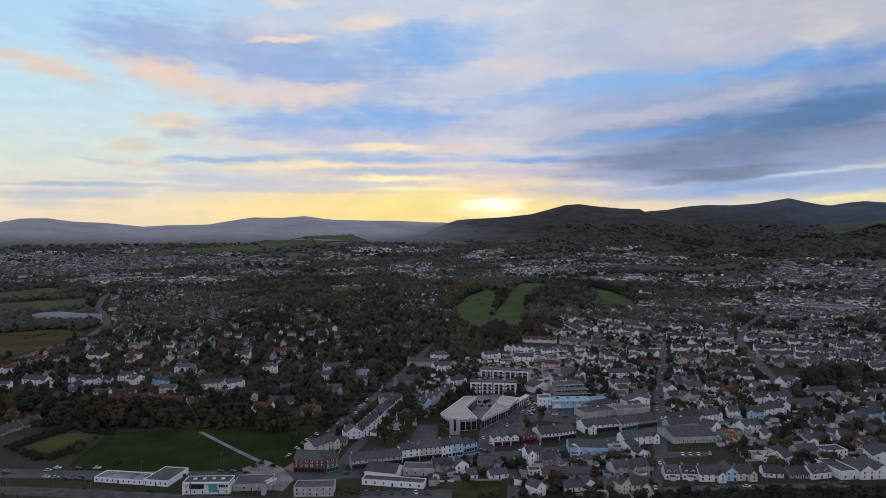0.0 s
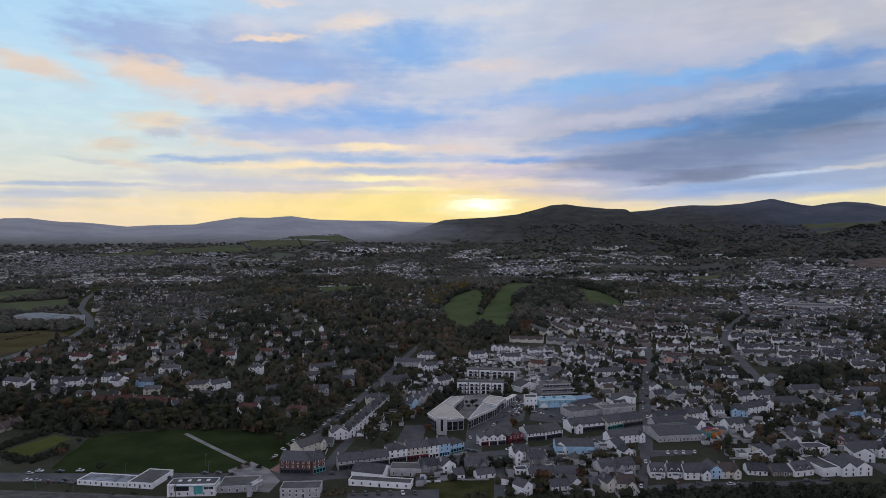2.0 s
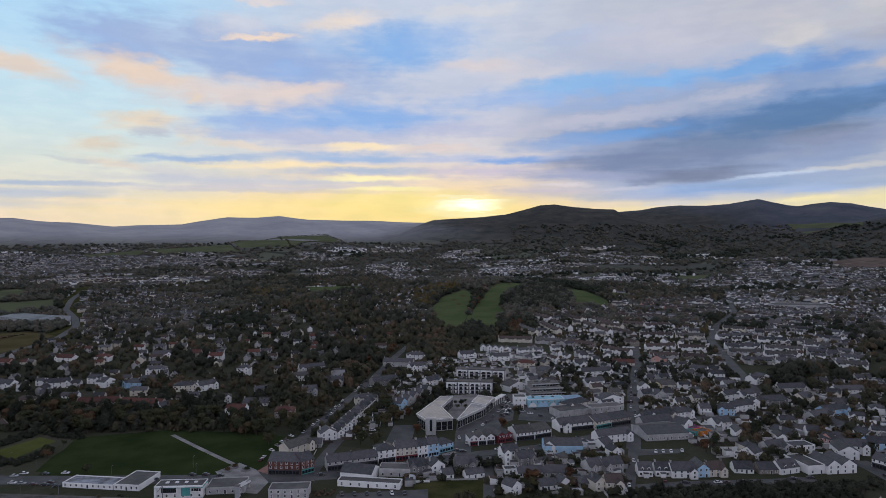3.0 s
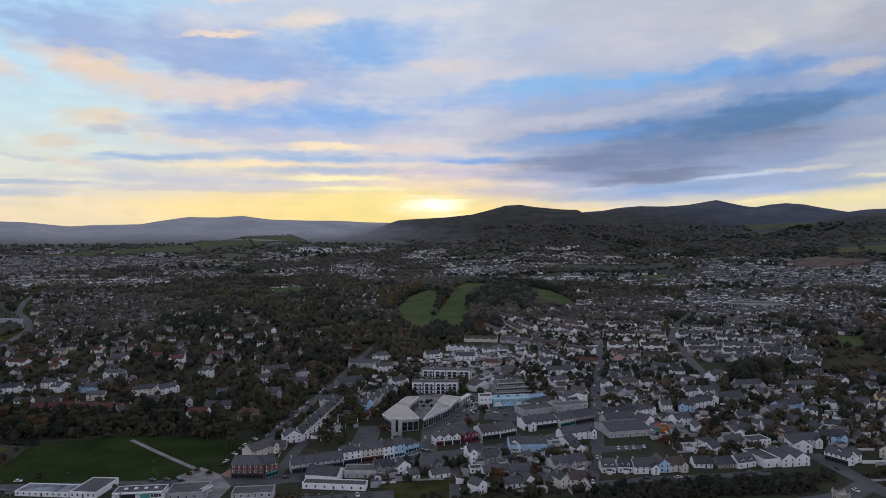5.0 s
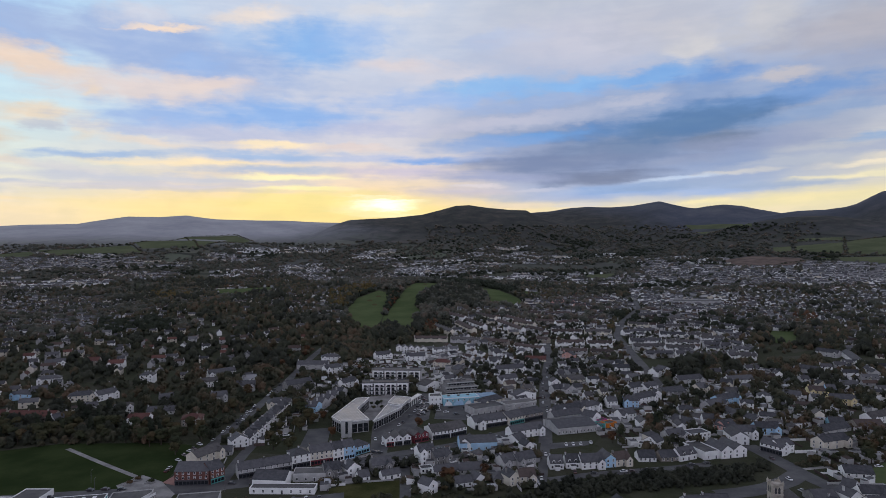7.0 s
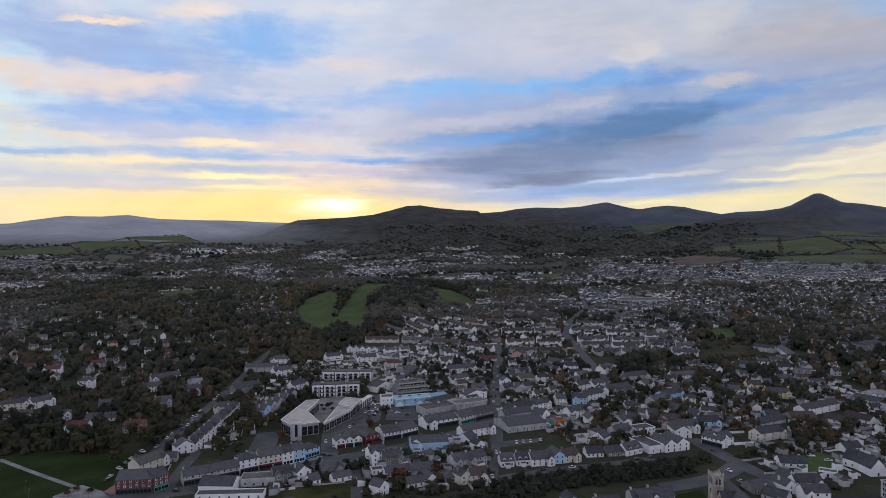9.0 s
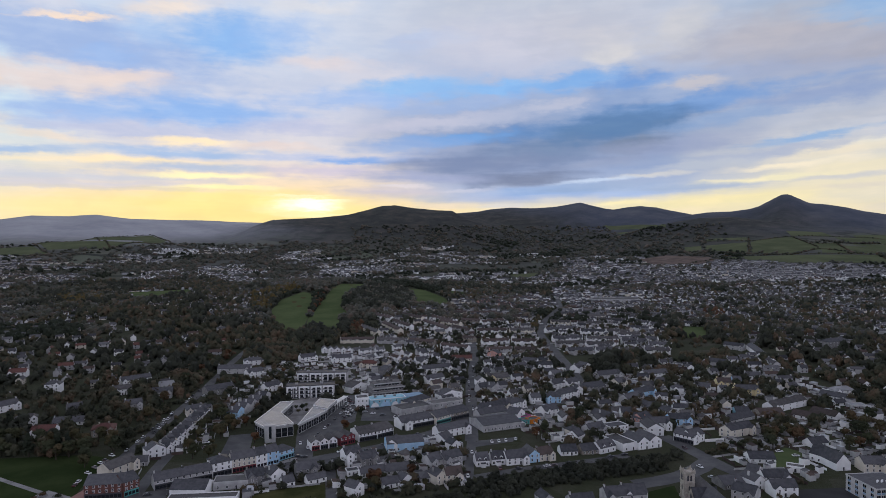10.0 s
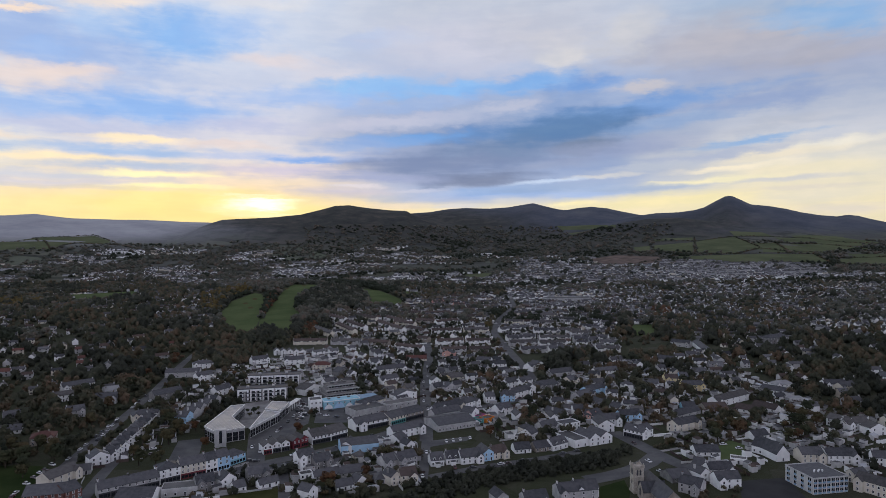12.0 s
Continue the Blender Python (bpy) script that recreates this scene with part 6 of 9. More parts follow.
ribbon("road", [(261.3, 370.9), (262.4, 344.8), (260.1, 322.5), (258.3, 295.6), (272.2, 273.9)], 11, "asphalt", "dark asphalt street", "road", 0.12)
ribbon("road", [(196.6, 302.6), (226.2, 302.2), (249.2, 308.9), (260.1, 322.5)], 12, "asphalt", "dark asphalt street", "road", 0.1)
patch("lawn", [(-226.1, 401.6), (-226.0, 436.1), (-174.7, 448.4), (-107.9, 434.8), (-96.6, 411.1), (-100.9, 372.8), (-116.3, 369.3), (-159.1, 369.7), (-221.6, 375.8)], "mown_grass", "broad dark mown park lawn", "lawn", 0.05, keep=True)
patch("lawn", [(-271.2, 408.5), (-256.1, 441.5), (-241.0, 432.6), (-247.7, 398.7)], "bowling_grass", "small bright bowling green lawn", "lawn", 0.07, keep=True)
patch("rough_plot", [(-4.5, 326.8), (-3.2, 346.3), (13.9, 352.6), (37.2, 350.7), (33.2, 326.5)], "rough_grass", "vacant plot of rough brownish grass", "grass plot", 0.05, keep=True)
patch("verge", [(-216.8, 370.2), (-231.2, 438.7), (-176.8, 453.7), (-103.8, 442.3), (-87.7, 432.1), (-92.9, 367.3), (-157.6, 366.1)], "mown_grass", "rough grass verge round the park lawn", "verge", 0.03, keep=False)
ribbon("path", [(-168.3, 441.8), (-132.8, 404.9), (-105.8, 378.4)], 3.0, "paving", "pale gravel path across the lawn", "path", 0.12)
patch("plaza", [(-117.6, 371.1), (-107.6, 385.1), (-94.3, 372.7), (-83.2, 353.5), (-85.5, 337.7), (-99.9, 340.9)], "paving", "pale paved plaza with round beds", "plaza", 0.14, keep=True)
patch("pavement", [(-93.8, 370.9), (-85.2, 391.9), (-81.6, 387.8), (-86.0, 365.4)], "pink_paving", "pink paved strip beside the street", "pavement", 0.16, keep=True)
patch("square", [(21.1, 399.1), (26.3, 456.8), (38.0, 476.8), (51.1, 501.9), (74.7, 544.8), (81.4, 540.8), (75.5, 501.5), (68.1, 466.1), (58.6, 456.4), (53.6, 433.0), (30.4, 404.3)], "asphalt", "dark asphalt square between shops", "square", 0.055, keep=True)
patch("court", [(4.1, 466.9), (27.9, 471.0), (42.7, 519.1), (52.1, 545.1), (29.3, 541.6), (15.7, 505.7)], "paving", "paved court between the shop wings", "court", 0.065, keep=True)
patch("pavement", [(-61.2, 353.3), (-46.8, 363.3), (-21.4, 370.2), (1.6, 377.3), (22.4, 390.8), (23.0, 401.1), (1.6, 387.0), (-24.4, 375.7), (-53.8, 366.9)], "paving", "grey pavement along the shops", "pavement", 0.05, keep=True)
patch("car_park", [(72.2, 466.1), (84.0, 518.6), (126.1, 518.0), (113.5, 469.9), (95.4, 458.7)], "asphalt", "grey asphalt car park", "car park", 0.07, keep=True)
patch("car_park", [(-23.7, 410.3), (-18.3, 457.3), (-2.9, 457.1), (-5.6, 415.8)], "asphalt", "small dark yard car park", "car park", 0.07, keep=True)
patch("car_park", [(-43.4, 335.9), (4.4, 340.0), (4.0, 315.8), (-43.7, 316.2)], "asphalt", "asphalt car park with painted bays", "car park", 0.07, keep=True)
patch("rough_ground", [(1.4, 343.1), (35.8, 352.4), (33.5, 329.3), (4.1, 319.1)], "rough_grass", "patch of rough dry grass", "rough ground", 0.06, keep=False)
patch("car_park", [(128.1, 385.7), (160.4, 389.4), (167.9, 397.5), (139.2, 397.8)], "asphalt", "parking strip behind cottages", "car park", 0.06, keep=True)
patch("verge", [(-461.1, 833.4), (-490.0, 958.1), (-597.3, 1162.5), (-645.0, 1226.2), (-742.6, 1431.5), (-834.2, 1683.1), (-855.5, 1638.7), (-734.0, 1343.9), (-620.2, 1129.5), (-540.3, 1009.5), (-509.7, 882.1)], "rough_grass", "rough verge beside the road", "verge", 0.04, keep=True)
patch("fairway", [(20.0, 1095.0), (42.1, 1199.7), (87.3, 1271.6), (104.0, 1226.8), (88.0, 1100.0), (76.0, 1020.0), (52.0, 880.0), (36.0, 905.0)], "fairway_grass", "smooth green golf fairway", "fairway", 0.25, keep=True)
patch("fairway", [(76.0, 1016.0), (103.0, 1125.0), (139.7, 1268.4), (172.0, 1372.0), (240.0, 1372.0), (203.4, 1283.3), (160.0, 1212.2), (144.0, 1114.5), (143.0, 1055.1), (124.0, 1005.9), (104.3, 885.0), (84.0, 885.0), (70.0, 961.5)], "fairway_grass", "broad smooth green golf fairway", "fairway", 0.25, keep=True)
patch("fairway", [(300.0, 1326.0), (340.0, 1322.0), (352.0, 1200.0), (342.0, 1106.0), (268.0, 1098.0), (288.0, 1190.0)], "fairway_grass", "green golf fairway beside trees", "fairway", 0.25, keep=True)
patch("fairway", [(360.0, 1330.0), (440.0, 1340.0), (425.0, 1250.0), (372.0, 1240.0)], "fairway_grass", "green golf fairway among woods", "fairway", 0.25, keep=True)
for _x, _y in ((64.0, 1170.0), (70.0, 1130.0), (82.0, 1205.0), (150.0, 1300.0), (190.0, 1345.0)):
    patch("bunker", [(_x + 5.0 * math.cos(a * 1.047), _y + 9.0 * math.sin(a * 1.047)) for a in range(6)], "stubble", "pale sand bunker beside a fairway", "bunker", 0.4, keep=True)
patch("lawn", [(542.7, 731.9), (603.6, 810.0), (636.8, 796.9), (552.3, 696.8)], "fairway_grass", "bright green playing field", "lawn", 0.2, keep=True)
patch("fairway", [(-289.8, 1650.1), (-152.8, 1663.6), (-117.7, 1415.8), (-248.6, 1451.2)], "fairway_grass", "pale green golf fairway", "fairway", 0.2, keep=True)
# ---- centre of the town ----
house(-177.8, 354.9, -9.9, 29.5, 11, 1, "white_render", "mottled_roof", "flat", high=2.2, bays=9, stacks=0, name="club_building", say="long low white building with a pale flat roof")
house(-154.7, 355.5, -9.9, 14.5, 20, 1, "white_render", "flat_roof", "flat", high=2.8, bays=5, stacks=0, name="club_building", say="low white building with a wide grey roof")
house(-102.8, 345.6, 4.0, 19.5, 14, 1, "grey_render", "flat_roof", "flat", high=3.2, bays=5, stacks=0, name="station_building", say="grey flat-roofed station building")
house(-67.9, 335.6, 1.5, 20.5, 10, 2, "grey_render", "flat_roof", "flat", high=4.6, bays=6, stacks=0, name="station_building", say="pale flat-roofed two-storey station block")
house(-76.3, 371.4, -6.0, 18.5, 14, 3, "red_brick", "slate_roof", "gable", bays=6, stacks=0, shop="dark_paint", name="pub", say="red brick three-storey pub with black ground floor")
house(-40.3, 377.4, 17.2, 30, 9, 2, "grey_render", "slate_roof", "gable", bays=9, stacks=4, shop="dark_paint", say="long two-storey grey terrace with dark shopfronts")
house(-21.4, 386.5, 20.0, 11, 11, 3, "white_render", "slate_roof", "hip", bays=3, stacks=1, shop="dark_paint")
house(-9.0, 389.5, 16.0, 14, 9, 3, "cream_render", "slate_roof", "gable", bays=5, stacks=2, shop="maroon_paint")
house(0.1, 392.6, 25.2, 7, 9, 3, "white_render", "slate_roof", "gable", bays=2, stacks=1, shop="white_paint")
house(6.8, 395.6, 23.0, 7.5, 9, 3, "blue_render", "slate_roof", "gable", bays=2, stacks=1, shop="blue_render")
house(13.9, 403.3, 34.3, 11, 10, 2, "blue_render", "slate_roof", "hip", bays=3, stacks=0, shop="turquoise_render")
painted_shops(99.5, 506.0, 4.0)
house(79.5, 506.5, -0.7, 9.5, 10, 2, "white_render", "flat_roof", "flat", high=7.5, bays=3, stacks=0)
house(-67.6, 370.8, 38.7, 8.5, 12, 3, "red_brick", "slate_roof", "gable", bays=3, stacks=0, shop="teal_paint", name="pub", say="red brick end with a teal glazed corner")
house(-77.7, 404.4, 50.3, 19, 10, 2, "cream_render", "grey_tile_roof", "gable", bays=4, stacks=1)
house(-61.7, 428.6, 25.2, 9, 11, 2, "white_render", "slate_roof", "cross", bays=3, stacks=1)
house(-67.4, 414.3, -0.6, 9, 7, 1, "grey_render", "slate_roof", "gable", bays=2, stacks=0)
house(-58.0, 436.8, 77.8, 9, 7, 2, "white_render", "slate_roof", "gable", bays=2, stacks=1, high=4.7, up=2.3)
house(-54.4, 432.3, 34.3, 6, 4.5, 2, "white_render", "slate_roof", "cross", bays=1, stacks=0, detail=1, high=4.2, up=1.6)
house(-56.1, 445.5, 77.8, 9, 7, 2, "cream_render", "slate_roof", "gable", bays=2, stacks=1, high=4.7, up=2.3)
house(-52.5, 440.8, 34.7, 6, 4.5, 2, "white_render", "slate_roof", "cross", bays=1, stacks=0, detail=1, high=4.2, up=1.6)
house(-54.1, 454.7, 77.8, 9.5, 7, 2, "grey_render", "slate_roof", "gable", bays=2, stacks=1, high=4.7, up=2.3)
house(-50.5, 449.6, 35.2, 6, 4.5, 2, "white_render", "slate_roof", "cross", bays=1, stacks=0, detail=1, high=4.2, up=1.6)
house(-52.1, 464.2, 77.8, 10, 7, 2, "white_render", "slate_roof", "gable", bays=2, stacks=1, high=4.7, up=2.3)
house(-48.5, 458.9, 35.6, 6, 4.5, 2, "white_render", "slate_roof", "cross", bays=1, stacks=0, detail=1, high=4.2, up=1.6)
house(-49.9, 474.1, 77.8, 10.5, 7, 2, "white_render", "slate_roof", "gable", bays=2, stacks=1, high=4.7, up=2.3)
house(-46.3, 468.5, 36.1, 6, 5, 2, "white_render", "slate_roof", "cross", bays=1, stacks=0, detail=1, high=4.2, up=1.6)
house(-47.7, 484.5, 77.8, 11, 7, 2, "cream_render", "slate_roof", "gable", bays=2, stacks=1, high=4.7, up=2.3)
house(-44.1, 478.5, 36.6, 6, 5, 2, "white_render", "slate_roof", "cross", bays=1, stacks=0, detail=1, high=4.2, up=1.6)
house(-45.4, 495.3, 77.8, 11.5, 7, 2, "grey_render", "slate_roof", "gable", bays=2, stacks=1, high=4.7, up=2.3)
house(-41.8, 489.0, 37.1, 6, 5, 2, "white_render", "slate_roof", "cross", bays=1, stacks=0, detail=1, high=4.2, up=1.6)
house(-42.9, 506.6, 77.8, 12, 7, 2, "white_render", "slate_roof", "gable", bays=2, stacks=1, high=4.7, up=2.3)
house(-39.4, 499.9, 37.6, 6, 5.5, 2, "white_render", "slate_roof", "cross", bays=1, stacks=0, detail=1, high=4.2, up=1.6)
house(-40.4, 518.5, 77.8, 12.5, 7, 2, "white_render", "slate_roof", "gable", bays=2, stacks=1, high=4.7, up=2.3)
house(-36.9, 511.3, 38.1, 6, 5.5, 2, "white_render", "slate_roof", "cross", bays=1, stacks=0, detail=1, high=4.2, up=1.6)
house(-44.8, 519.9, 12.2, 15.5, 10, 2, "cream_render", "slate_roof", "hip", bays=4, stacks=2)
house(-16.2, 503.0, 64.8, 9, 11, 2, "blue_render", "slate_roof", "cross", bays=1, stacks=1)
house(-11.5, 513.0, 64.8, 9, 11.5, 2, "grey_render", "slate_roof", "cross", bays=1, stacks=1)
house(-6.6, 523.5, 64.8, 9, 12, 2, "grey_render", "slate_roof", "cross", bays=1, stacks=1)
house(-1.4, 534.4, 64.8, 9, 12.5, 2, "grey_render", "slate_roof", "cross", bays=1, stacks=1)
house(3.9, 545.8, 64.8, 9, 13, 2, "grey_render", "slate_roof", "cross", bays=1, stacks=1)
house(11.3, 580.9, 40.7, 16.5, 8, 2, "white_render", "slate_roof", "gable", bays=3, stacks=1)
house(4.9, 581.3, -16.8, 8, 7, 1, "white_render", "slate_roof", "gable", bays=2, stacks=0)
house(-4.0, 705.5, 8.3, 19.5, 11, 2, "white_render", "slate_roof", "hip", bays=4, stacks=3)
house(-21.7, 667.5, -11.6, 31.5, 10, 2, "grey_render", "slate_roof", "gable", bays=4, stacks=1)
house(-3.4, 645.3, 29.0, 16, 9, 2, "white_render", "slate_roof", "gable", bays=3, stacks=1)
house(-32.4, 583.9, 26.4, 24, 12, 2, "grey_stone", "slate_roof", "gable", bays=4, stacks=2)
house(-77.3, 585.8, -0.9, 16.5, 11, 2, "grey_render", "slate_roof", "gable", bays=3, stacks=0)
house(-77.3, 609.8, 21.5, 12.5, 9, 2, "white_render", "zinc_roof", "gable", bays=2, stacks=0)
house(-112.2, 605.2, 17.8, 15, 8, 2, "white_render", "grey_tile_roof", "gable", bays=3, stacks=1)
house(-108.1, 644.4, 29.2, 26.5, 9, 2, "white_render", "slate_roof", "gable", bays=4, stacks=2)
house(-93.9, 549.5, 17.4, 12.5, 9, 2, "grey_render", "slate_roof", "gable", bays=3, stacks=1)
house(-101.2, 484.7, 5.2, 14.5, 11, 2, "stone_wall", "red_tile_roof", "hip", bays=4, stacks=2)
house(-138.8, 490.8, -6.6, 15, 10, 2, "white_render", "red_tile_roof", "gable", bays=4, stacks=1)
house(-130.8, 518.9, -0.8, 20.5, 9, 1, "white_render", "slate_roof", "gable", bays=4, stacks=1)
house(-135.0, 550.0, 20.3, 11, 9, 2, "grey_stone", "slate_roof", "gable", bays=3, stacks=1)
house(-171.1, 632.1, -0.9, 12.5, 10, 3, "white_render", "slate_roof", "hip", bays=3, stacks=3)
house(-205.7, 572.0, 11.0, 20.5, 10, 2, "cream_render", "slate_roof", "hip", bays=5, stacks=2)
house(-189.1, 574.1, 48.8, 17, 9, 2, "white_render", "slate_roof", "gable", bays=3, stacks=2)
house(-255.4, 585.6, -15.0, 18, 10, 2, "blue_render", "slate_roof", "hip", bays=3, stacks=2)
house(-249.8, 598.4, 21.5, 12, 9, 2, "white_render", "slate_roof", "gable", bays=3, stacks=1)
house(-299.2, 605.3, -10.4, 14.5, 9, 2, "white_render", "slate_roof", "gable", bays=3, stacks=2)
house(-284.7, 591.3, 75.6, 9, 14, 2, "white_render", "slate_roof", "cross", bays=2, stacks=1)
house(-260.1, 643.8, 14.9, 19.5, 10, 2, "white_render", "slate_roof", "hip", bays=4, stacks=2)
house(-288.4, 728.2, 19.9, 19, 9, 2, "white_render", "slate_roof", "gable", bays=4, stacks=1)
house(-222.7, 711.0, -1.1, 15.5, 10, 2, "white_render", "red_tile_roof", "gable", bays=3, stacks=1)
house(-252.0, 731.2, -1.2, 13, 9, 2, "stone_wall", "red_tile_roof", "gable", bays=3, stacks=1)
house(-382.7, 710.6, -18.4, 21.5, 10, 2, "white_render", "red_tile_roof", "gable", bays=3, stacks=2)
house(-345.2, 713.4, -1.1, 16.5, 10, 2, "white_render", "red_tile_roof", "hip", bays=3, stacks=1)
house(-325.9, 589.4, 18.0, 21, 9, 2, "white_render", "slate_roof", "gable", bays=4, stacks=3)
house(-319.0, 557.9, 27.2, 8.5, 8, 1, "white_render", "slate_roof", "gable", bays=2, stacks=1)
house(-323.3, 537.5, 15.2, 13.5, 9, 1, "cream_render", "brown_tile_roof", "hip", bays=3, stacks=0)
house(-374.5, 589.1, -19.3, 28, 9, 2, "white_render", "slate_roof", "gable", bays=4, stacks=2)
house(-434.0, 640.8, 19.0, 15.5, 9, 2, "white_render", "red_tile_roof", "gable", bays=3, stacks=1)
house(-443.4, 701.8, -1.0, 13.5, 9, 1, "pink_render", "red_tile_roof", "gable", bays=3, stacks=1)
house(-418.5, 700.4, -1.0, 13.5, 7, 1, "cream_render", "red_tile_roof", "gable", bays=3, stacks=0)
terrace(-254.8, 518.8, 5.6, 4, 7.9, 9, 2, "stone_wall", "red_tile_roof")
terrace(-218.2, 513.2, -11.4, 5, 7.3, 9, 2, "stone_wall", "red_tile_roof")
terrace(-197.2, 502.8, 53.1, 2, 6.1, 9, 2, "grey_render", "slate_roof")
terrace(-304.9, 440.0, 70.6, 3, 8.0, 9, 1, "stone_wall", "brown_tile_roof")
terrace(-300.3, 458.0, 72.7, 3, 6.6, 9, 1, "stone_wall", "brown_tile_roof")
house(-33.7, 360.1, -16.1, 18.5, 13, 1, "white_render", "slate_roof", "gable", high=4.2, bays=3, stacks=0, name="store", say="low white store with a wide grey pitched roof")
house(-27.1, 346.8, -10.9, 34.5, 7, 1, "white_render", "grey_tile_roof", "flat", high=2.8, bays=7, stacks=0, name="store", say="long white low shop front with dark arches")
house(-13.3, 363.7, -5.6, 19, 10, 1, "grey_render", "flat_roof", "flat", high=4, bays=4, stacks=0, name="shed", say="dark flat-roofed yard sheds")
house(-2.1, 365.2, 10.0, 9.5, 10, 2, "grey_stone", "slate_roof", "gable", bays=3, stacks=1)
house(8.9, 364.7, 23.5, 8, 8.5, 2, "white_render", "slate_roof", "cross", bays=2, stacks=1)
house(15.0, 356.8, 14.1, 6.5, 7, 1, "white_render", "slate_roof", "gable", bays=2, stacks=0)
house(25.8, 368.4, 8.2, 11.5, 10, 2, "grey_stone", "slate_roof", "gable", bays=3, stacks=1)
house(30.1, 357.0, 17.3, 11, 6, 1, "white_render", "slate_roof", "gable", bays=3, stacks=0)
house(33.9, 414.6, 10.7, 11, 5.5, 2, "white_render", "grey_tile_roof", "cross", bays=2, stacks=0, shop="maroon_paint")
house(39.4, 415.6, 10.7, 11, 5.5, 2, "white_render", "grey_tile_roof", "cross", bays=2, stacks=0, shop="dark_paint")
house(45.0, 416.7, 10.7, 11, 5.5, 2, "white_render", "grey_tile_roof", "cross", bays=2, stacks=0, shop="dark_paint")
house(51.1, 419.0, 23.6, 11, 5.5, 2, "maroon_paint", "grey_tile_roof", "cross", bays=2, stacks=0, shop="maroon_paint")
house(56.2, 421.3, 23.6, 11, 5.5, 2, "maroon_paint", "grey_tile_roof", "cross", bays=2, stacks=0, shop="maroon_paint")
house(68.0, 426.3, 14.6, 13, 15, 2, "white_render", "grey_tile_roof", "gable", bays=5, stacks=1, shop="dark_paint")
house(79.3, 430.4, 25.1, 13.5, 15, 2, "white_render", "grey_tile_roof", "gable", bays=5, stacks=1, shop="dark_paint")
house(107.8, 444.4, 15.6, 27.5, 12, 2, "white_render", "slate_roof", "gable", bays=7, stacks=1, shop="dark_paint")
house(101.0, 435.5, 13.7, 5, 5, 2, "white_render", "slate_roof", "cross", bays=1, stacks=0)
house(113.8, 479.0, 18.2, 27, 16, 1, "grey_render", "flat_roof", "flat", high=5, bays=5, stacks=0, name="shop_building", say="low building with a dark flat roof")
house(121.4, 495.5, 31.3, 24, 10, 2, "cream_render", "slate_roof", "hip", bays=4, stacks=0)
house(125.9, 449.2, 26.3, 14.5, 14, 2, "cream_render", "slate_roof", "gable", bays=5, stacks=0, shop="teal_paint")
house(141.0, 455.4, 22.1, 17.5, 13, 2, "stone_wall", "slate_roof", "gable", bays=5, stacks=1, shop="dark_paint")
house(140.5, 480.9, 12.4, 26.5, 11, 2, "grey_render", "flat_roof", "flat", high=6, bays=5, stacks=0, name="shop_building", say="grey flat-roofed shop extension")
house(152.3, 508.6, 18.1, 10, 21, 2, "white_render", "slate_roof", "cross", bays=3, stacks=1)
house(148.6, 502.8, 16.5, 11, 8, 1, "white_render", "slate_roof", "gable", bays=3, stacks=0, dormers=2)
house(126.5, 416.5, 15.0, 25, 9, 2, "white_render", "slate_roof", "gable", bays=6, stacks=1)
house(117.3, 405.0, -54.7, 9, 10.5, 1, "white_render", "slate_roof", "cross", bays=2, stacks=0)
house(117.9, 384.8, 17.3, 8, 6.5, 2, "white_render", "slate_roof", "cross", bays=1, stacks=0)
house(89.5, 398.6, -3.1, 23.5, 14, 1, "blue_render", "slate_roof", "gable", high=5.2, up=2.6, bays=5, stacks=0, name="hall", say="long pale blue hall with a grey roof")
house(83.0, 398.1, -26.3, 12, 7, 1, "white_render", "slate_roof", "cross", high=5.2, up=2.4, bays=2, stacks=0, name="hall", say="white gabled end of the hall")
house(52.8, 378.4, 15.0, 10.5, 8, 3, "white_render", "slate_roof", "gable", high=8, bays=4, stacks=2)
house(61.7, 375.5, 18.7, 11, 9, 2, "grey_stone", "slate_roof", "gable", bays=3, stacks=1)
house(51.2, 362.4, 6.3, 7, 6, 1, "white_render", "flat_roof", "flat", bays=3, stacks=0)
house(61.6, 358.1, 6.1, 14.5, 7, 1, "white_render", "slate_roof", "gable", bays=4, stacks=1)
house(76.0, 357.7, -0.5, 14, 8, 1, "grey_render", "slate_roof", "gable", bays=4, stacks=1)
house(67.8, 339.1, 8.7, 9.5, 7, 1, "white_render", "slate_roof", "gable", bays=3, stacks=0)
house(76.7, 342.5, 24.1, 7, 7.5, 1, "white_render", "slate_roof", "cross", bays=2, stacks=0)
house(48.0, 333.0, 38.7, 8, 7, 2, "white_render", "slate_roof", "cross", bays=1, stacks=0)
house(99.6, 361.1, 16.5, 11.5, 9, 2, "grey_render", "slate_roof", "gable", bays=3, stacks=1)
house(108.8, 362.2, 18.5, 13, 9, 2, "grey_render", "slate_roof", "gable", bays=4, stacks=1)
house(89.5, 341.7, -0.5, 8.5, 8, 1, "grey_render", "slate_roof", "hip", bays=3, stacks=0)
house(94.4, 337.1, 18.2, 9, 7, 2, "cream_render", "slate_roof", "cross", bays=2, stacks=1)
house(102.6, 336.1, -0.5, 9.5, 9, 2, "cream_render", "brown_tile_roof", "gable", bays=3, stacks=1)
house(126.8, 356.4, -6.5, 8, 9, 1, "white_render", "slate_roof", "gable", high=3.6, up=3.4, bays=3, stacks=1, dormers=2, porch=True, group="cottages above the railway")
house(136.4, 356.3, -6.6, 8, 9, 1, "white_render", "slate_roof", "gable", high=3.6, up=3.4, bays=3, stacks=1, dormers=2, porch=True, group="cottages above the railway")
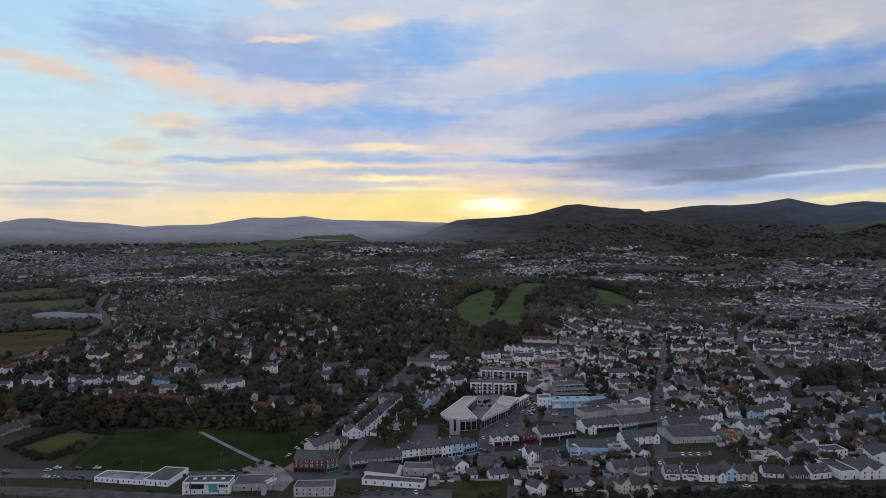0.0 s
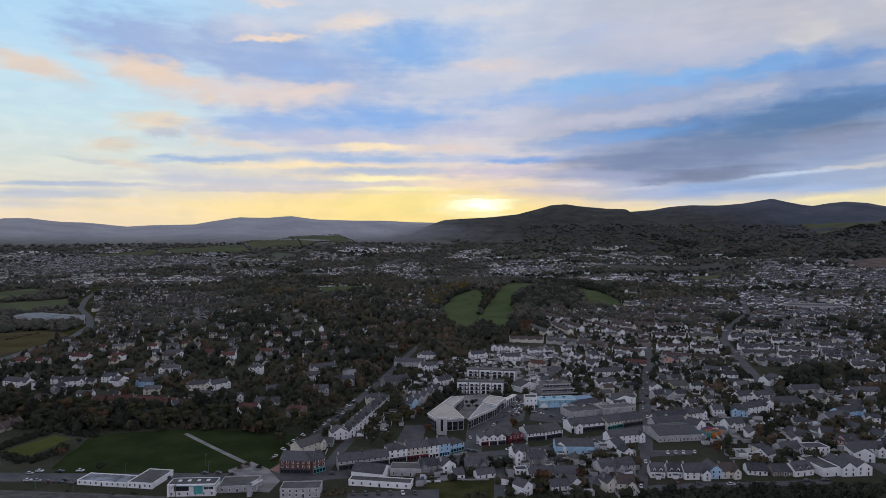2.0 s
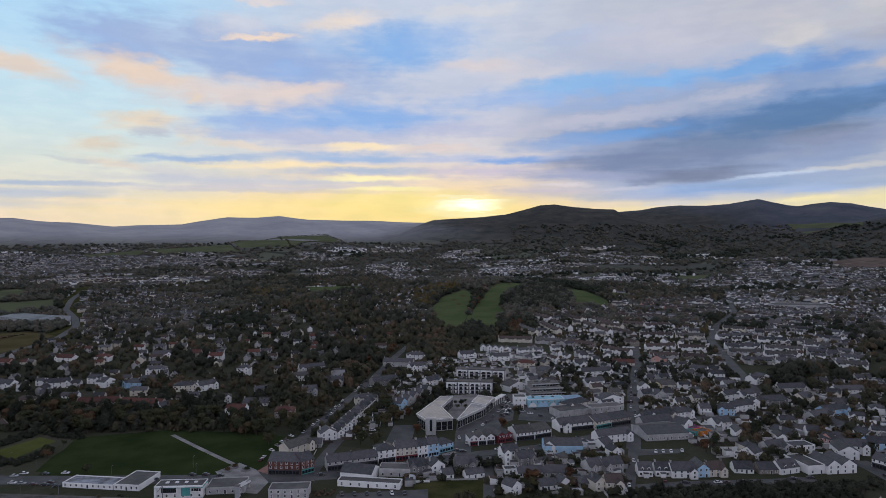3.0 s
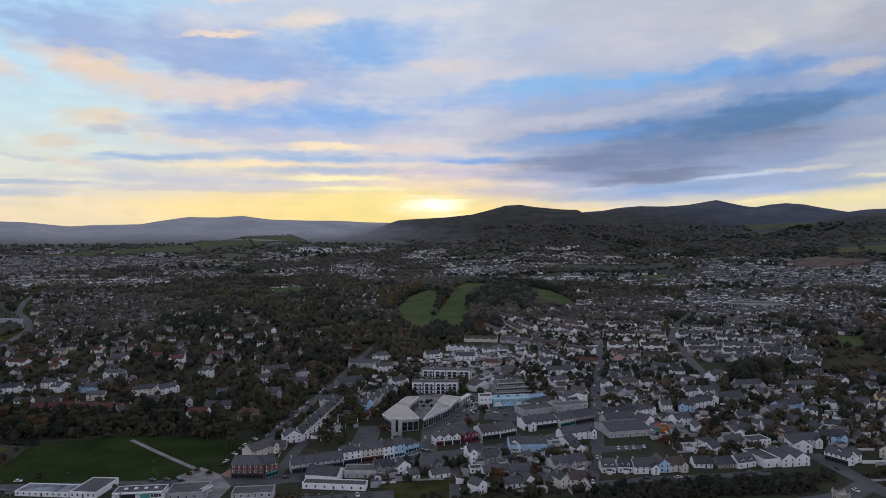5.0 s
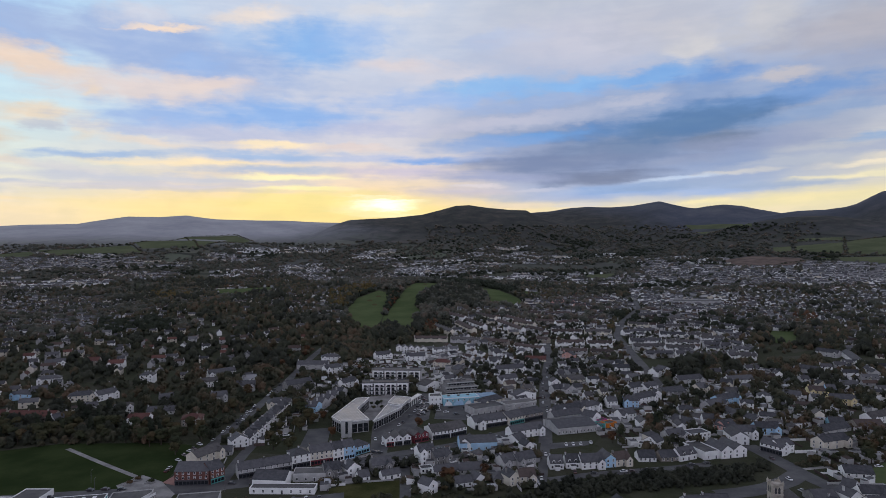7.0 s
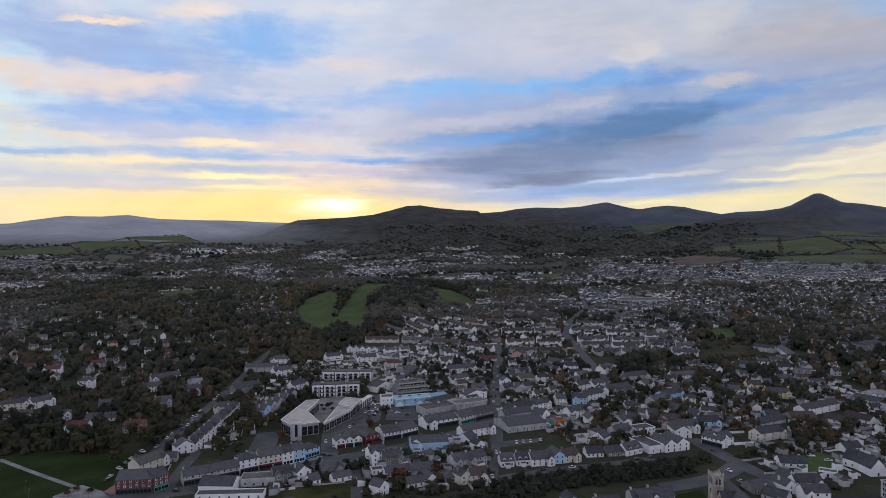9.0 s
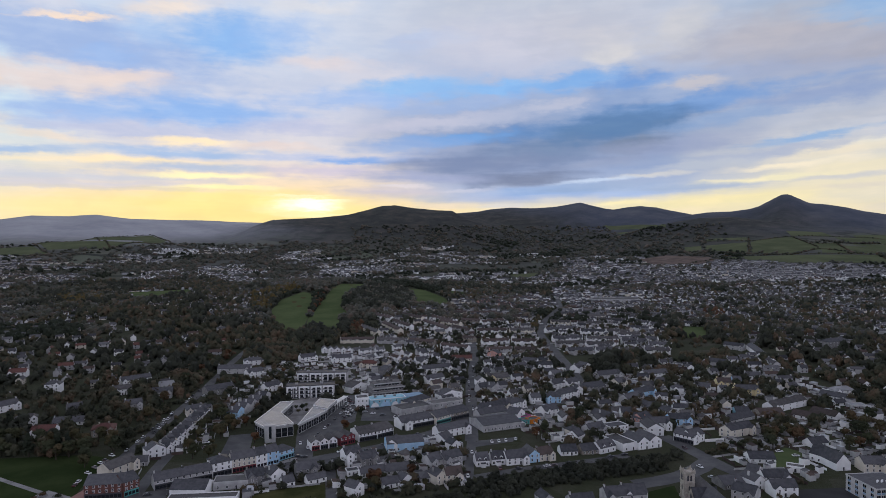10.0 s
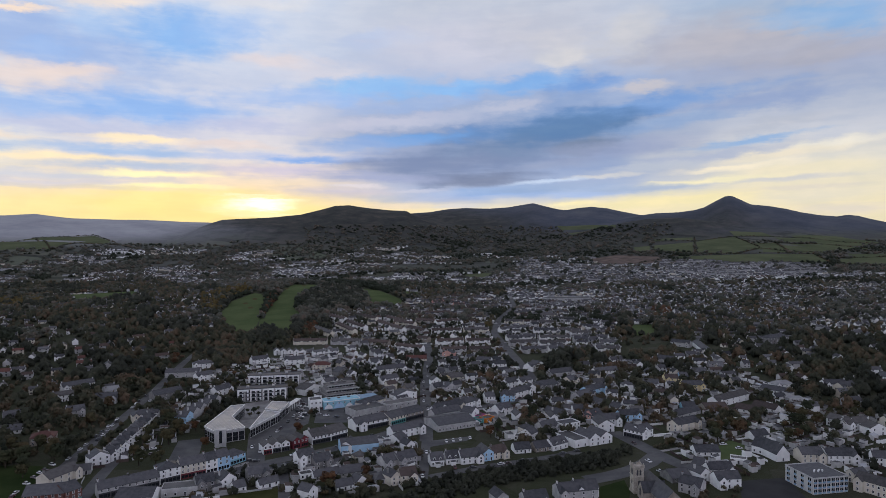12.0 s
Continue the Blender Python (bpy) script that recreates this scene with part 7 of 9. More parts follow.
house(147.2, 353.4, -0.5, 14, 9, 2, "white_render", "slate_roof", "gable", bays=4, stacks=1, high=4.2, up=3.4)
house(158.2, 355.6, -0.5, 12, 6.5, 2, "blue_render", "slate_roof", "cross", bays=2, stacks=0)
house(165.9, 354.8, 8.4, 10.5, 9, 2, "cream_render", "brown_tile_roof", "gable", bays=3, stacks=2, high=4.2)
house(184.4, 358.8, -9.6, 10.5, 9, 1, "white_render", "slate_roof", "gable", bays=4, stacks=0)
house(197.1, 357.1, -0.5, 11, 9, 1, "stone_wall", "slate_roof", "gable", bays=4, stacks=0)
house(208.1, 356.8, 14.0, 13, 9, 1, "white_render", "slate_roof", "gable", high=3.6, up=3.4, bays=3, stacks=1, dormers=2)
house(200.0, 377.9, -57.9, 9, 9, 2, "white_render", "slate_roof", "cross", bays=2, stacks=0)
house(194.3, 379.8, -35.4, 6.5, 6, 1, "white_render", "flat_roof", "flat", bays=3, stacks=0)
house(219.0, 387.8, 11.7, 14, 9, 2, "grey_render", "slate_roof", "gable", bays=3, stacks=1)
house(222.6, 361.4, 8.0, 11, 20, 1, "white_render", "flat_roof", "flat", high=4.5, bays=2, stacks=0, name="garage_building", say="white garage workshop with a long dark roof")
house(233.1, 359.0, 5.1, 16, 8.5, 2, "white_render", "slate_roof", "cross", high=4.8, bays=2, stacks=0, name="garage_building", say="white gabled garage with tall doors")
house(242.1, 359.7, 4.4, 16, 9.5, 2, "white_render", "slate_roof", "cross", high=4.8, bays=2, stacks=0, name="garage_building", say="white gabled garage with tall doors")
house(235.7, 388.6, 7.0, 15, 10, 2, "white_render", "slate_roof", "flat", bays=5, stacks=0)
house(212.6, 419.2, -11.3, 13, 6, 2, "white_render", "slate_roof", "cross", bays=1, stacks=0)
house(234.4, 407.5, -11.8, 12, 5.5, 2, "white_render", "slate_roof", "cross", bays=1, stacks=0)
house(241.2, 413.3, 20.9, 16, 9, 2, "white_render", "slate_roof", "cross", bays=1, stacks=1)
house(261.7, 416.7, -17.0, 8, 8, 2, "white_render", "slate_roof", "gable", bays=3, stacks=0)
house(262.2, 399.9, -55.7, 7.5, 8, 2, "pink_render", "slate_roof", "gable", bays=3, stacks=0)
house(264.9, 400.7, 20.7, 11.5, 9, 2, "pink_render", "slate_roof", "gable", bays=3, stacks=0)
house(308.6, 467.5, 20.0, 24, 9, 2, "blue_render", "slate_roof", "gable", bays=4, stacks=0)
house(289.9, 453.8, 22.4, 20.5, 9, 2, "grey_render", "slate_roof", "gable", bays=3, stacks=1)
house(210.0, 439.9, 15.7, 13.5, 9, 2, "white_render", "slate_roof", "gable", bays=4, stacks=0)
house(183.0, 438.7, 35.1, 10, 10.5, 2, "white_render", "slate_roof", "cross", bays=1, stacks=0)
house(188.6, 436.4, 20.6, 7, 8, 1, "magenta_paint", "flat_roof", "flat", bays=2, stacks=0, name="play_hall", say="low magenta painted play building")
house(185.2, 426.3, 19.1, 7, 7, 1, "teal_paint", "flat_roof", "flat", bays=2, stacks=0, name="play_hall", say="low teal painted play building")
house(191.4, 426.8, 22.7, 9, 7, 1, "orange_paint", "flat_roof", "flat", bays=2, stacks=0, name="play_hall", say="low bright orange play building")
house(162.1, 426.5, 6.1, 29.5, 24, 1, "grey_render", "slate_roof", "gable", high=4.5, up=2.6, bays=11, stacks=0, name="community_hall", say="long grey hall with a row of pale windows")
house(167.2, 449.3, 11.9, 24, 10, 1, "grey_render", "slate_roof", "gable", high=4, bays=7, stacks=0, name="community_hall", say="low slate-roofed hall wing")
house(165.5, 455.9, -62.4, 9.5, 9, 2, "white_render", "slate_roof", "gable", bays=2, stacks=1)
house(175.3, 460.8, 14.1, 21.5, 9, 2, "cream_render", "slate_roof", "gable", bays=7, stacks=2)
house(193.0, 466.5, 25.7, 16, 9, 2, "white_render", "slate_roof", "hip", bays=4, stacks=1)
house(215.0, 475.6, -0.7, 8.5, 8, 2, "white_render", "slate_roof", "gable", bays=3, stacks=2)
house(230.8, 474.3, -15.6, 11.5, 9, 2, "blue_render", "slate_roof", "gable", bays=4, stacks=1)
house(245.8, 482.9, 23.2, 22.5, 9, 2, "white_render", "slate_roof", "gable", bays=5, stacks=2)
house(254.5, 516.4, 24.7, 16, 8, 2, "white_render", "slate_roof", "gable", bays=3, stacks=1)
house(268.2, 516.2, 25.1, 16, 8, 2, "white_render", "slate_roof", "gable", bays=3, stacks=1)
house(278.3, 496.7, 7.9, 21.5, 12, 2, "grey_stone", "slate_roof", "gable", bays=4, stacks=2)
house(307.4, 504.8, -54.5, 10, 8.5, 2, "cream_render", "slate_roof", "cross", bays=2, stacks=0)
house(309.3, 504.4, 17.8, 10.5, 9, 2, "cream_render", "slate_roof", "gable", bays=3, stacks=0)
house(341.7, 514.7, -41.4, 10.5, 8, 2, "cream_render", "slate_roof", "gable", bays=4, stacks=2)
house(317.1, 536.3, 7.6, 26, 9, 2, "grey_render", "slate_roof", "gable", bays=4, stacks=1)
house(314.6, 577.4, 18.5, 11, 13, 2, "white_render", "slate_roof", "cross", bays=2, stacks=0)
house(304.0, 572.1, 26.7, 9, 9, 2, "white_render", "slate_roof", "gable", bays=2, stacks=1)
house(278.3, 593.5, -8.5, 17, 8, 2, "white_render", "slate_roof", "gable", bays=4, stacks=1)
house(274.3, 573.0, -11.9, 11, 7, 1, "cream_render", "slate_roof", "gable", bays=4, stacks=0)
house(273.7, 615.8, -40.6, 15.5, 9, 2, "white_render", "slate_roof", "gable", bays=4, stacks=1)
house(194.2, 547.6, -0.8, 9, 8.5, 2, "white_render", "slate_roof", "cross", bays=2, stacks=0)
house(216.9, 564.9, -0.8, 21, 12, 1, "cream_render", "grey_tile_roof", "gable", bays=4, stacks=0, up=3.2)
house(210.3, 565.9, -0.8, 14, 8, 1, "yellow_render", "grey_tile_roof", "cross", bays=2, stacks=0, up=3)
house(188.4, 522.8, 14.9, 13, 8, 2, "grey_render", "slate_roof", "gable", bays=3, stacks=1)
house(196.2, 519.1, 18.0, 8, 11, 2, "grey_render", "slate_roof", "cross", bays=2, stacks=1)
house(155.4, 567.6, 23.5, 20.5, 8, 2, "white_render", "slate_roof", "gable", bays=3, stacks=1)
house(169.8, 611.0, 8.1, 31, 9, 2, "white_render", "slate_roof", "gable", bays=6, stacks=2)
house(122.4, 618.3, 37.2, 9, 16, 2, "grey_stone", "slate_roof", "cross", bays=2, stacks=0)
house(109.6, 653.7, -19.7, 17, 10, 2, "cream_render", "red_tile_roof", "hip", bays=4, stacks=0)
house(86.8, 691.8, -1.1, 21, 9, 2, "white_render", "slate_roof", "gable", bays=4, stacks=1)
house(52.5, 708.0, 19.5, 18.5, 9, 2, "white_render", "slate_roof", "gable", bays=4, stacks=2)
house(75.0, 752.6, -1.2, 10, 6.5, 2, "white_render", "slate_roof", "cross", bays=1, stacks=0)
house(81.8, 748.9, -1.2, 10, 6.5, 2, "white_render", "slate_roof", "cross", bays=1, stacks=0)
house(88.6, 745.2, -1.2, 10, 6.5, 2, "white_render", "slate_roof", "cross", bays=1, stacks=0)
house(95.3, 741.6, -1.2, 10, 6.5, 2, "white_render", "slate_roof", "cross", bays=1, stacks=0)
house(102.0, 737.9, -1.1, 10, 6.5, 2, "white_render", "slate_roof", "cross", bays=1, stacks=0)
house(213.7, 662.8, -15.8, 22, 9, 1, "cream_render", "red_tile_roof", "gable", bays=4, stacks=1, up=3)
house(253.6, 668.4, -42.8, 9, 13, 2, "pink_render", "slate_roof", "cross", bays=2, stacks=1)
house(82.5, 559.5, 35.8, 12, 20.5, 2, "white_render", "grey_tile_roof", "cross", bays=3, stacks=0, name="chapel", say="white gabled chapel with a grey roof")
stepped_offices(106.5, 541.0, 8.0)
# ---- far side of the cutting ----
house(177.6, 285.1, -9.2, 21, 10, 2, "grey_render", "slate_roof", "gable", bays=4, stacks=1)
house(183.4, 286.1, -8.2, 13, 9, 2, "white_render", "slate_roof", "gable", bays=3, stacks=1)
house(137.2, 291.5, 3.7, 9, 6.5, 2, "grey_render", "slate_roof", "cross", bays=1, stacks=0)
house(152.5, 282.8, -5.7, 12.5, 9, 2, "grey_render", "slate_roof", "gable", bays=3, stacks=1)
house(254.6, 281.9, 4.5, 10, 7.5, 2, "white_render", "slate_roof", "cross", bays=1, stacks=1)
house(268.6, 282.1, -14.3, 14.5, 8, 2, "white_render", "slate_roof", "gable", bays=4, stacks=1)
house(261.5, 269.5, -14.2, 13.5, 8, 2, "white_render", "slate_roof", "gable", bays=3, stacks=0)
house(239.1, 269.4, -59.9, 11.5, 9, 2, "grey_render", "slate_roof", "gable", bays=3, stacks=1)
house(243.7, 287.4, -5.7, 12.5, 12, 1, "grey_stone", "slate_roof", "gable", bays=3, stacks=0)
house(268.9, 297.0, -56.0, 6.5, 8, 1, "white_render", "slate_roof", "gable", bays=3, stacks=0)
house(288.4, 313.9, -20.9, 15, 10, 1, "white_render", "slate_roof", "gable", bays=4, stacks=0)
house(295.3, 294.2, -45.3, 9, 6, 1, "white_render", "flat_roof", "flat", bays=3, stacks=0, high=3)
house(323.8, 300.0, -75.8, 15, 9, 1, "white_render", "slate_roof", "gable", high=4.5, up=4.5, bays=4, stacks=0, name="church_hall", say="white church hall with steep slate roofs")
house(323.2, 296.2, -8.9, 20, 9, 1, "white_render", "slate_roof", "cross", high=4.5, up=5, bays=1, stacks=0, name="church_hall", say="white gabled church hall with a tall window")
house(337.8, 282.5, -20.9, 13.5, 10, 2, "cream_render", "slate_roof", "gable", bays=4, stacks=2)
house(352.4, 274.9, -20.9, 18, 10, 2, "white_render", "slate_roof", "gable", bays=5, stacks=2)
house(370.2, 262.9, -39.9, 8.5, 9, 2, "white_render", "slate_roof", "gable", bays=3, stacks=1)
house(333.9, 249.7, -89.3, 10, 5, 2, "cream_render", "slate_roof", "cross", bays=1, stacks=0)
house(328.2, 232.4, -78.0, 20.5, 9, 2, "cream_render", "grey_tile_roof", "gable", bays=8, stacks=0, high=6)
house(417.9, 324.5, -83.2, 15, 9, 2, "white_render", "grey_tile_roof", "gable", bays=4, stacks=0)
house(422.1, 318.2, -5.6, 19.5, 9, 2, "white_render", "grey_tile_roof", "gable", bays=4, stacks=1)
house(424.0, 305.4, -10.2, 9, 13, 2, "white_render", "grey_tile_roof", "cross", bays=2, stacks=0)
house(343.5, 326.5, 0.1, 13, 8, 1, "white_render", "slate_roof", "gable", bays=2, stacks=0)
house(259.5, 380.8, -14.2, 16, 11, 2, "white_render", "slate_roof", "cross", bays=2, stacks=0)
house(268.5, 387.0, -11.3, 16, 9, 2, "white_render", "slate_roof", "gable", bays=4, stacks=0)
house(288.5, 391.1, -10.9, 16, 9, 2, "blue_render", "slate_roof", "gable", bays=4, stacks=0)
house(269.7, 356.8, -63.5, 14, 9, 2, "white_render", "slate_roof", "gable", bays=5, stacks=0, shop="dark_paint")
house(274.0, 356.8, 13.6, 12.5, 9, 2, "white_render", "slate_roof", "gable", bays=3, stacks=0)
house(304.5, 359.9, -61.5, 10, 8, 2, "cream_render", "slate_roof", "cross", bays=2, stacks=0)
house(311.9, 360.0, 8.1, 21.5, 9, 2, "cream_render", "slate_roof", "gable", bays=3, stacks=1)
house(398.2, 477.0, -21.2, 12.5, 10, 2, "yellow_render", "brown_tile_roof", "gable", bays=3, stacks=1)
house(414.3, 479.9, -21.2, 7.5, 9, 2, "blue_render", "slate_roof", "gable", bays=2, stacks=0)
house(397.9, 449.2, -21.1, 19.5, 9, 2, "yellow_render", "slate_roof", "gable", bays=4, stacks=2)
house(441.2, 489.9, -21.2, 14.5, 9, 2, "white_render", "slate_roof", "gable", bays=3, stacks=2)
house(350.8, 400.7, -21.0, 10.5, 8, 1, "turquoise_render", "slate_roof", "gable", bays=3, stacks=0)
house(368.9, 466.7, -41.8, 12, 9, 2, "white_render", "slate_roof", "gable", bays=3, stacks=0)
house(360.8, 526.0, 1.3, 26, 9, 2, "white_render", "slate_roof", "gable", bays=4, stacks=1)
house(455.1, 553.0, -62.1, 18.5, 9, 2, "grey_render", "slate_roof", "gable", bays=3, stacks=1)
house(546.5, 600.3, -120.2, 60.5, 10, 2, "white_render", "slate_roof", "gable", bays=3, stacks=0, detail=1)
house(541.8, 630.2, -63.5, 23.5, 9, 2, "grey_render", "slate_roof", "gable", bays=3, stacks=0, detail=1)
house(456.9, 416.1, -72.1, 20.5, 9, 1, "white_render", "slate_roof", "gable", bays=4, stacks=0)
house(471.6, 422.8, -8.4, 18.5, 9, 2, "white_render", "zinc_roof", "hip", bays=4, stacks=0)
house(448.8, 388.9, -21.1, 12, 9, 1, "grey_render", "zinc_roof", "flat", bays=3, stacks=0)
house(387.4, 375.9, -63.7, 18.5, 9, 1, "white_render", "brown_tile_roof", "gable", bays=4, stacks=0)
house(405.5, 376.5, -78.0, 19, 9, 1, "white_render", "brown_tile_roof", "gable", bays=4, stacks=0)
house(367.3, 391.3, -11.3, 19, 12, 1, "stone_wall", "brown_tile_roof", "gable", bays=4, stacks=0)
house(394.3, 403.7, 13.4, 43, 9, 2, "white_render", "grey_tile_roof", "gable", bays=5, stacks=2)
house(336.5, 387.7, 12.9, 27, 9, 1, "grey_render", "slate_roof", "gable", bays=3, stacks=1)
house(516.0, 407.9, -21.1, 19.5, 9, 2, "white_render", "slate_roof", "gable", bays=4, stacks=2)
house(517.5, 398.2, 4.8, 18.5, 9, 2, "cream_render", "slate_roof", "gable", bays=2, stacks=0)
house(585.0, 406.9, -110.5, 22.5, 9, 2, "white_render", "slate_roof", "gable", bays=3, stacks=1)
house(661.5, 602.7, 6.6, 35, 12, 3, "grey_stone", "slate_roof", "hip", bays=6, stacks=2, high=9, up=3.5, detail=1, name="mansion", say="large grey stone mansion among trees")
# ---- estates of terraced rows ----
terrace(309.2, 1008.8, -7.9, 9, 5.3, 7, 2, "cream_render", "brown_tile_roof")
terrace(357.9, 1002.3, -8.1, 9, 5.3, 7, 2, "grey_render", "brown_tile_roof")
terrace(191.2, 990.4, -75.3, 11, 5.4, 7, 2, "white_render", "brown_tile_roof")
terrace(205.3, 923.2, -81.6, 14, 5.5, 7, 2, "white_render", "brown_tile_roof")
terrace(186.0, 900.0, -85.3, 15, 5.6, 7, 2, "cream_render", "brown_tile_roof")
terrace(235.5, 986.5, -74.6, 13, 5.4, 7, 2, "cream_render", "brown_tile_roof")
terrace(250.9, 898.0, -83.6, 18, 5.5, 7, 2, "white_render", "brown_tile_roof")
terrace(271.8, 960.8, -77.6, 17, 5.6, 7, 2, "white_render", "brown_tile_roof")
terrace(277.3, 915.2, -61.4, 8, 5.4, 7, 2, "cream_render", "brown_tile_roof")
terrace(313.6, 926.7, -38.8, 6, 5.1, 7, 2, "stone_wall", "brown_tile_roof")
terrace(343.0, 913.5, 15.1, 8, 5.2, 7, 2, "white_render", "brown_tile_roof")
terrace(398.7, 951.2, 26.3, 10, 5.3, 7, 2, "cream_render", "brown_tile_roof")
terrace(311.1, 829.9, -12.3, 8, 5.2, 7, 2, "white_render", "brown_tile_roof")
terrace(352.3, 821.0, -14.3, 6, 5.9, 7, 2, "cream_render", "grey_tile_roof")
terrace(121.7, 807.5, -12.4, 8, 5.3, 7, 2, "cream_render", "brown_tile_roof")
terrace(163.2, 790.5, -25.2, 7, 5.5, 7, 2, "grey_render", "grey_tile_roof")
terrace(196.9, 770.2, -40.9, 6, 5.9, 7, 2, "stone_wall", "brown_tile_roof")
terrace(225.4, 724.6, -52.6, 7, 5.6, 7, 2, "white_render", "brown_tile_roof")
terrace(284.5, 747.4, -0.9, 7, 5.1, 7, 2, "white_render", "brown_tile_roof")
terrace(318.2, 736.1, -14.4, 5, 6.0, 7, 2, "white_render", "brown_tile_roof")
terrace(267.5, 690.7, -13.0, 5, 6.0, 7, 2, "grey_render", "brown_tile_roof")
terrace(297.3, 680.8, -28.7, 5, 5.2, 7, 2, "stone_wall", "brown_tile_roof")
terrace(151.3, 882.4, -78.8, 12, 5.4, 7, 2, "cream_render", "grey_tile_roof")
terrace(276.5, 854.2, -74.9, 8, 5.8, 7, 2, "grey_render", "brown_tile_roof")
terrace(260.2, 776.0, -57.5, 3, 6.1, 7, 2, "stone_wall", "brown_tile_roof")
terrace(407.5, 1133.9, 36.6, 6, 5.7, 7.5, 2, "pink_render", "brown_tile_roof")
terrace(429.2, 1133.1, 14.4, 4, 5.7, 7.5, 2, "pink_render", "brown_tile_roof")
terrace(435.3, 1095.4, 10.9, 4, 5.8, 7.5, 2, "pink_render", "brown_tile_roof")
terrace(450.3, 1072.4, 8.7, 5, 5.1, 7.5, 2, "white_render", "brown_tile_roof")
terrace(470.0, 1062.4, 7.4, 4, 6.0, 7.5, 2, "white_render", "brown_tile_roof")
terrace(507.2, 1090.5, -84.1, 5, 5.5, 7.5, 2, "white_render", "brown_tile_roof")
terrace(409.1, 816.4, 9.0, 9, 5.8, 7, 2, "white_render", "slate_roof")
terrace(476.8, 854.0, -6.8, 7, 5.9, 7, 2, "grey_render", "grey_tile_roof")
terrace(441.5, 784.8, -21.8, 6, 5.6, 7, 2, "white_render", "slate_roof")
terrace(472.0, 770.4, -31.3, 6, 5.1, 7, 2, "white_render", "grey_tile_roof")
terrace(381.0, 742.3, -11.4, 7, 5.6, 7, 2, "white_render", "slate_roof")
terrace(365.6, 705.0, -11.3, 7, 5.2, 7, 2, "grey_render", "grey_tile_roof")
terrace(420.9, 724.0, -20.9, 7, 5.7, 7, 2, "white_render", "grey_tile_roof")
terrace(396.8, 688.7, -11.3, 6, 5.7, 7, 2, "white_render", "grey_tile_roof")
terrace(473.3, 744.1, -32.6, 5, 5.5, 7, 2, "white_render", "grey_tile_roof")
terrace(450.1, 698.7, -18.7, 6, 5.2, 7, 2, "grey_render", "slate_roof")
terrace(354.8, 659.6, -11.3, 6, 5.2, 7, 2, "grey_render", "slate_roof")
terrace(385.3, 652.0, -18.8, 5, 5.4, 7, 2, "white_render", "slate_roof")
terrace(409.3, 642.1, -12.5, 5, 5.4, 7, 2, "grey_render", "grey_tile_roof")
terrace(436.9, 630.6, -34.6, 5, 5.7, 7, 2, "white_render", "grey_tile_roof")
terrace(619.8, 1036.2, 9.1, 9, 5.7, 7, 2, "white_render", "slate_roof")
terrace(647.8, 1005.2, -50.9, 6, 5.6, 7, 2, "white_render", "grey_tile_roof")
terrace(590.6, 926.2, -59.7, 7, 5.5, 7, 2, "white_render", "grey_tile_roof")
terrace(557.2, 849.0, -71.5, 7, 5.7, 7, 2, "white_render", "slate_roof")
terrace(440.7, 879.6, -40.4, 5, 6.0, 7, 2, "cream_render", "grey_tile_roof")
terrace(523.3, 927.3, -17.0, 7, 5.2, 7, 2, "cream_render", "grey_tile_roof")
terrace(528.4, 880.0, -30.4, 7, 5.7, 7, 2, "grey_render", "grey_tile_roof")
terrace(519.0, 792.8, -55.4, 6, 5.1, 7, 2, "white_render", "slate_roof")
terrace(551.4, 985.5, -23.5, 5, 5.8, 7, 2, "cream_render", "grey_tile_roof")
terrace(499.7, 972.2, 17.8, 8, 5.4, 7, 2, "cream_render", "slate_roof")
terrace(618.3, 814.6, -21.4, 6, 5.7, 7, 2, "white_render", "slate_roof")
terrace(654.1, 800.6, -21.5, 7, 5.6, 7, 2, "white_render", "slate_roof")
terrace(438.0, 634.1, -7.6, 6, 5.1, 7, 2, "white_render", "slate_roof")
terrace(464.2, 664.8, -38.8, 5, 5.4, 7, 2, "white_render", "slate_roof")
terrace(473.7, 711.1, -53.3, 6, 5.7, 7, 2, "white_render", "slate_roof")
house(707.1, 1168.3, -14.9, 95, 40, 1, "grey_render", "flat_roof", "flat", high=5, bays=9, stacks=0, detail=1, name="warehouse", say="long low pale warehouse")
house(-625.2, 1054.9, -27.3, 94.5, 50, 1, "steel_sheet", "old_sheet", "gable", high=8, up=2, bays=6, stacks=0, detail=1, name="warehouse", say="grey steel warehouse with a wide ridged roof")
house(-588.5, 1036.9, -13.4, 32, 60, 1, "steel_sheet", "old_sheet", "gable", high=8, up=3, bays=3, stacks=0, detail=1, name="warehouse", say="pale steel warehouse with a wide roof")
# ---- shopping centre, church, school ----
apartments(58.2, 600.0, -12.6, 45.8, 12, 3)
apartments(43.3, 551.2, -6.4, 39.9, 12, 3)
shopping_centre([([(-2.4, 455.6), (16.4, 504.6), (26.7, 505.1), (16.2, 474.3), (23.4, 443.7), (11.2, 441.1), (3.5, 442.1)], 8.5,
                   [[(5.2, 474.0), (16.4, 504.6), (26.7, 505.1), (16.2, 474.3)], [(3.5, 442.1), (23.4, 443.7), (16.2, 474.3), (-1.0, 457.0)]]),
                  ([(39.8, 489.8), (49.7, 480.2), (59.7, 502.9), (46.9, 510.1)], 7.6, [[(39.8, 489.8), (49.7, 480.2), (59.7, 502.9), (46.9, 510.1)]]),
                  ([(39.6, 488.0), (26.2, 445.8), (50.0, 478.7)], 7.0, [[(27.5, 448.5), (28.5, 448.5), (49.0, 478.7), (40.4, 487.0)]])],
                 (7.6, 434.0), [(51.8, 491.4), (59.6, 506.6), (69.0, 522.8)])
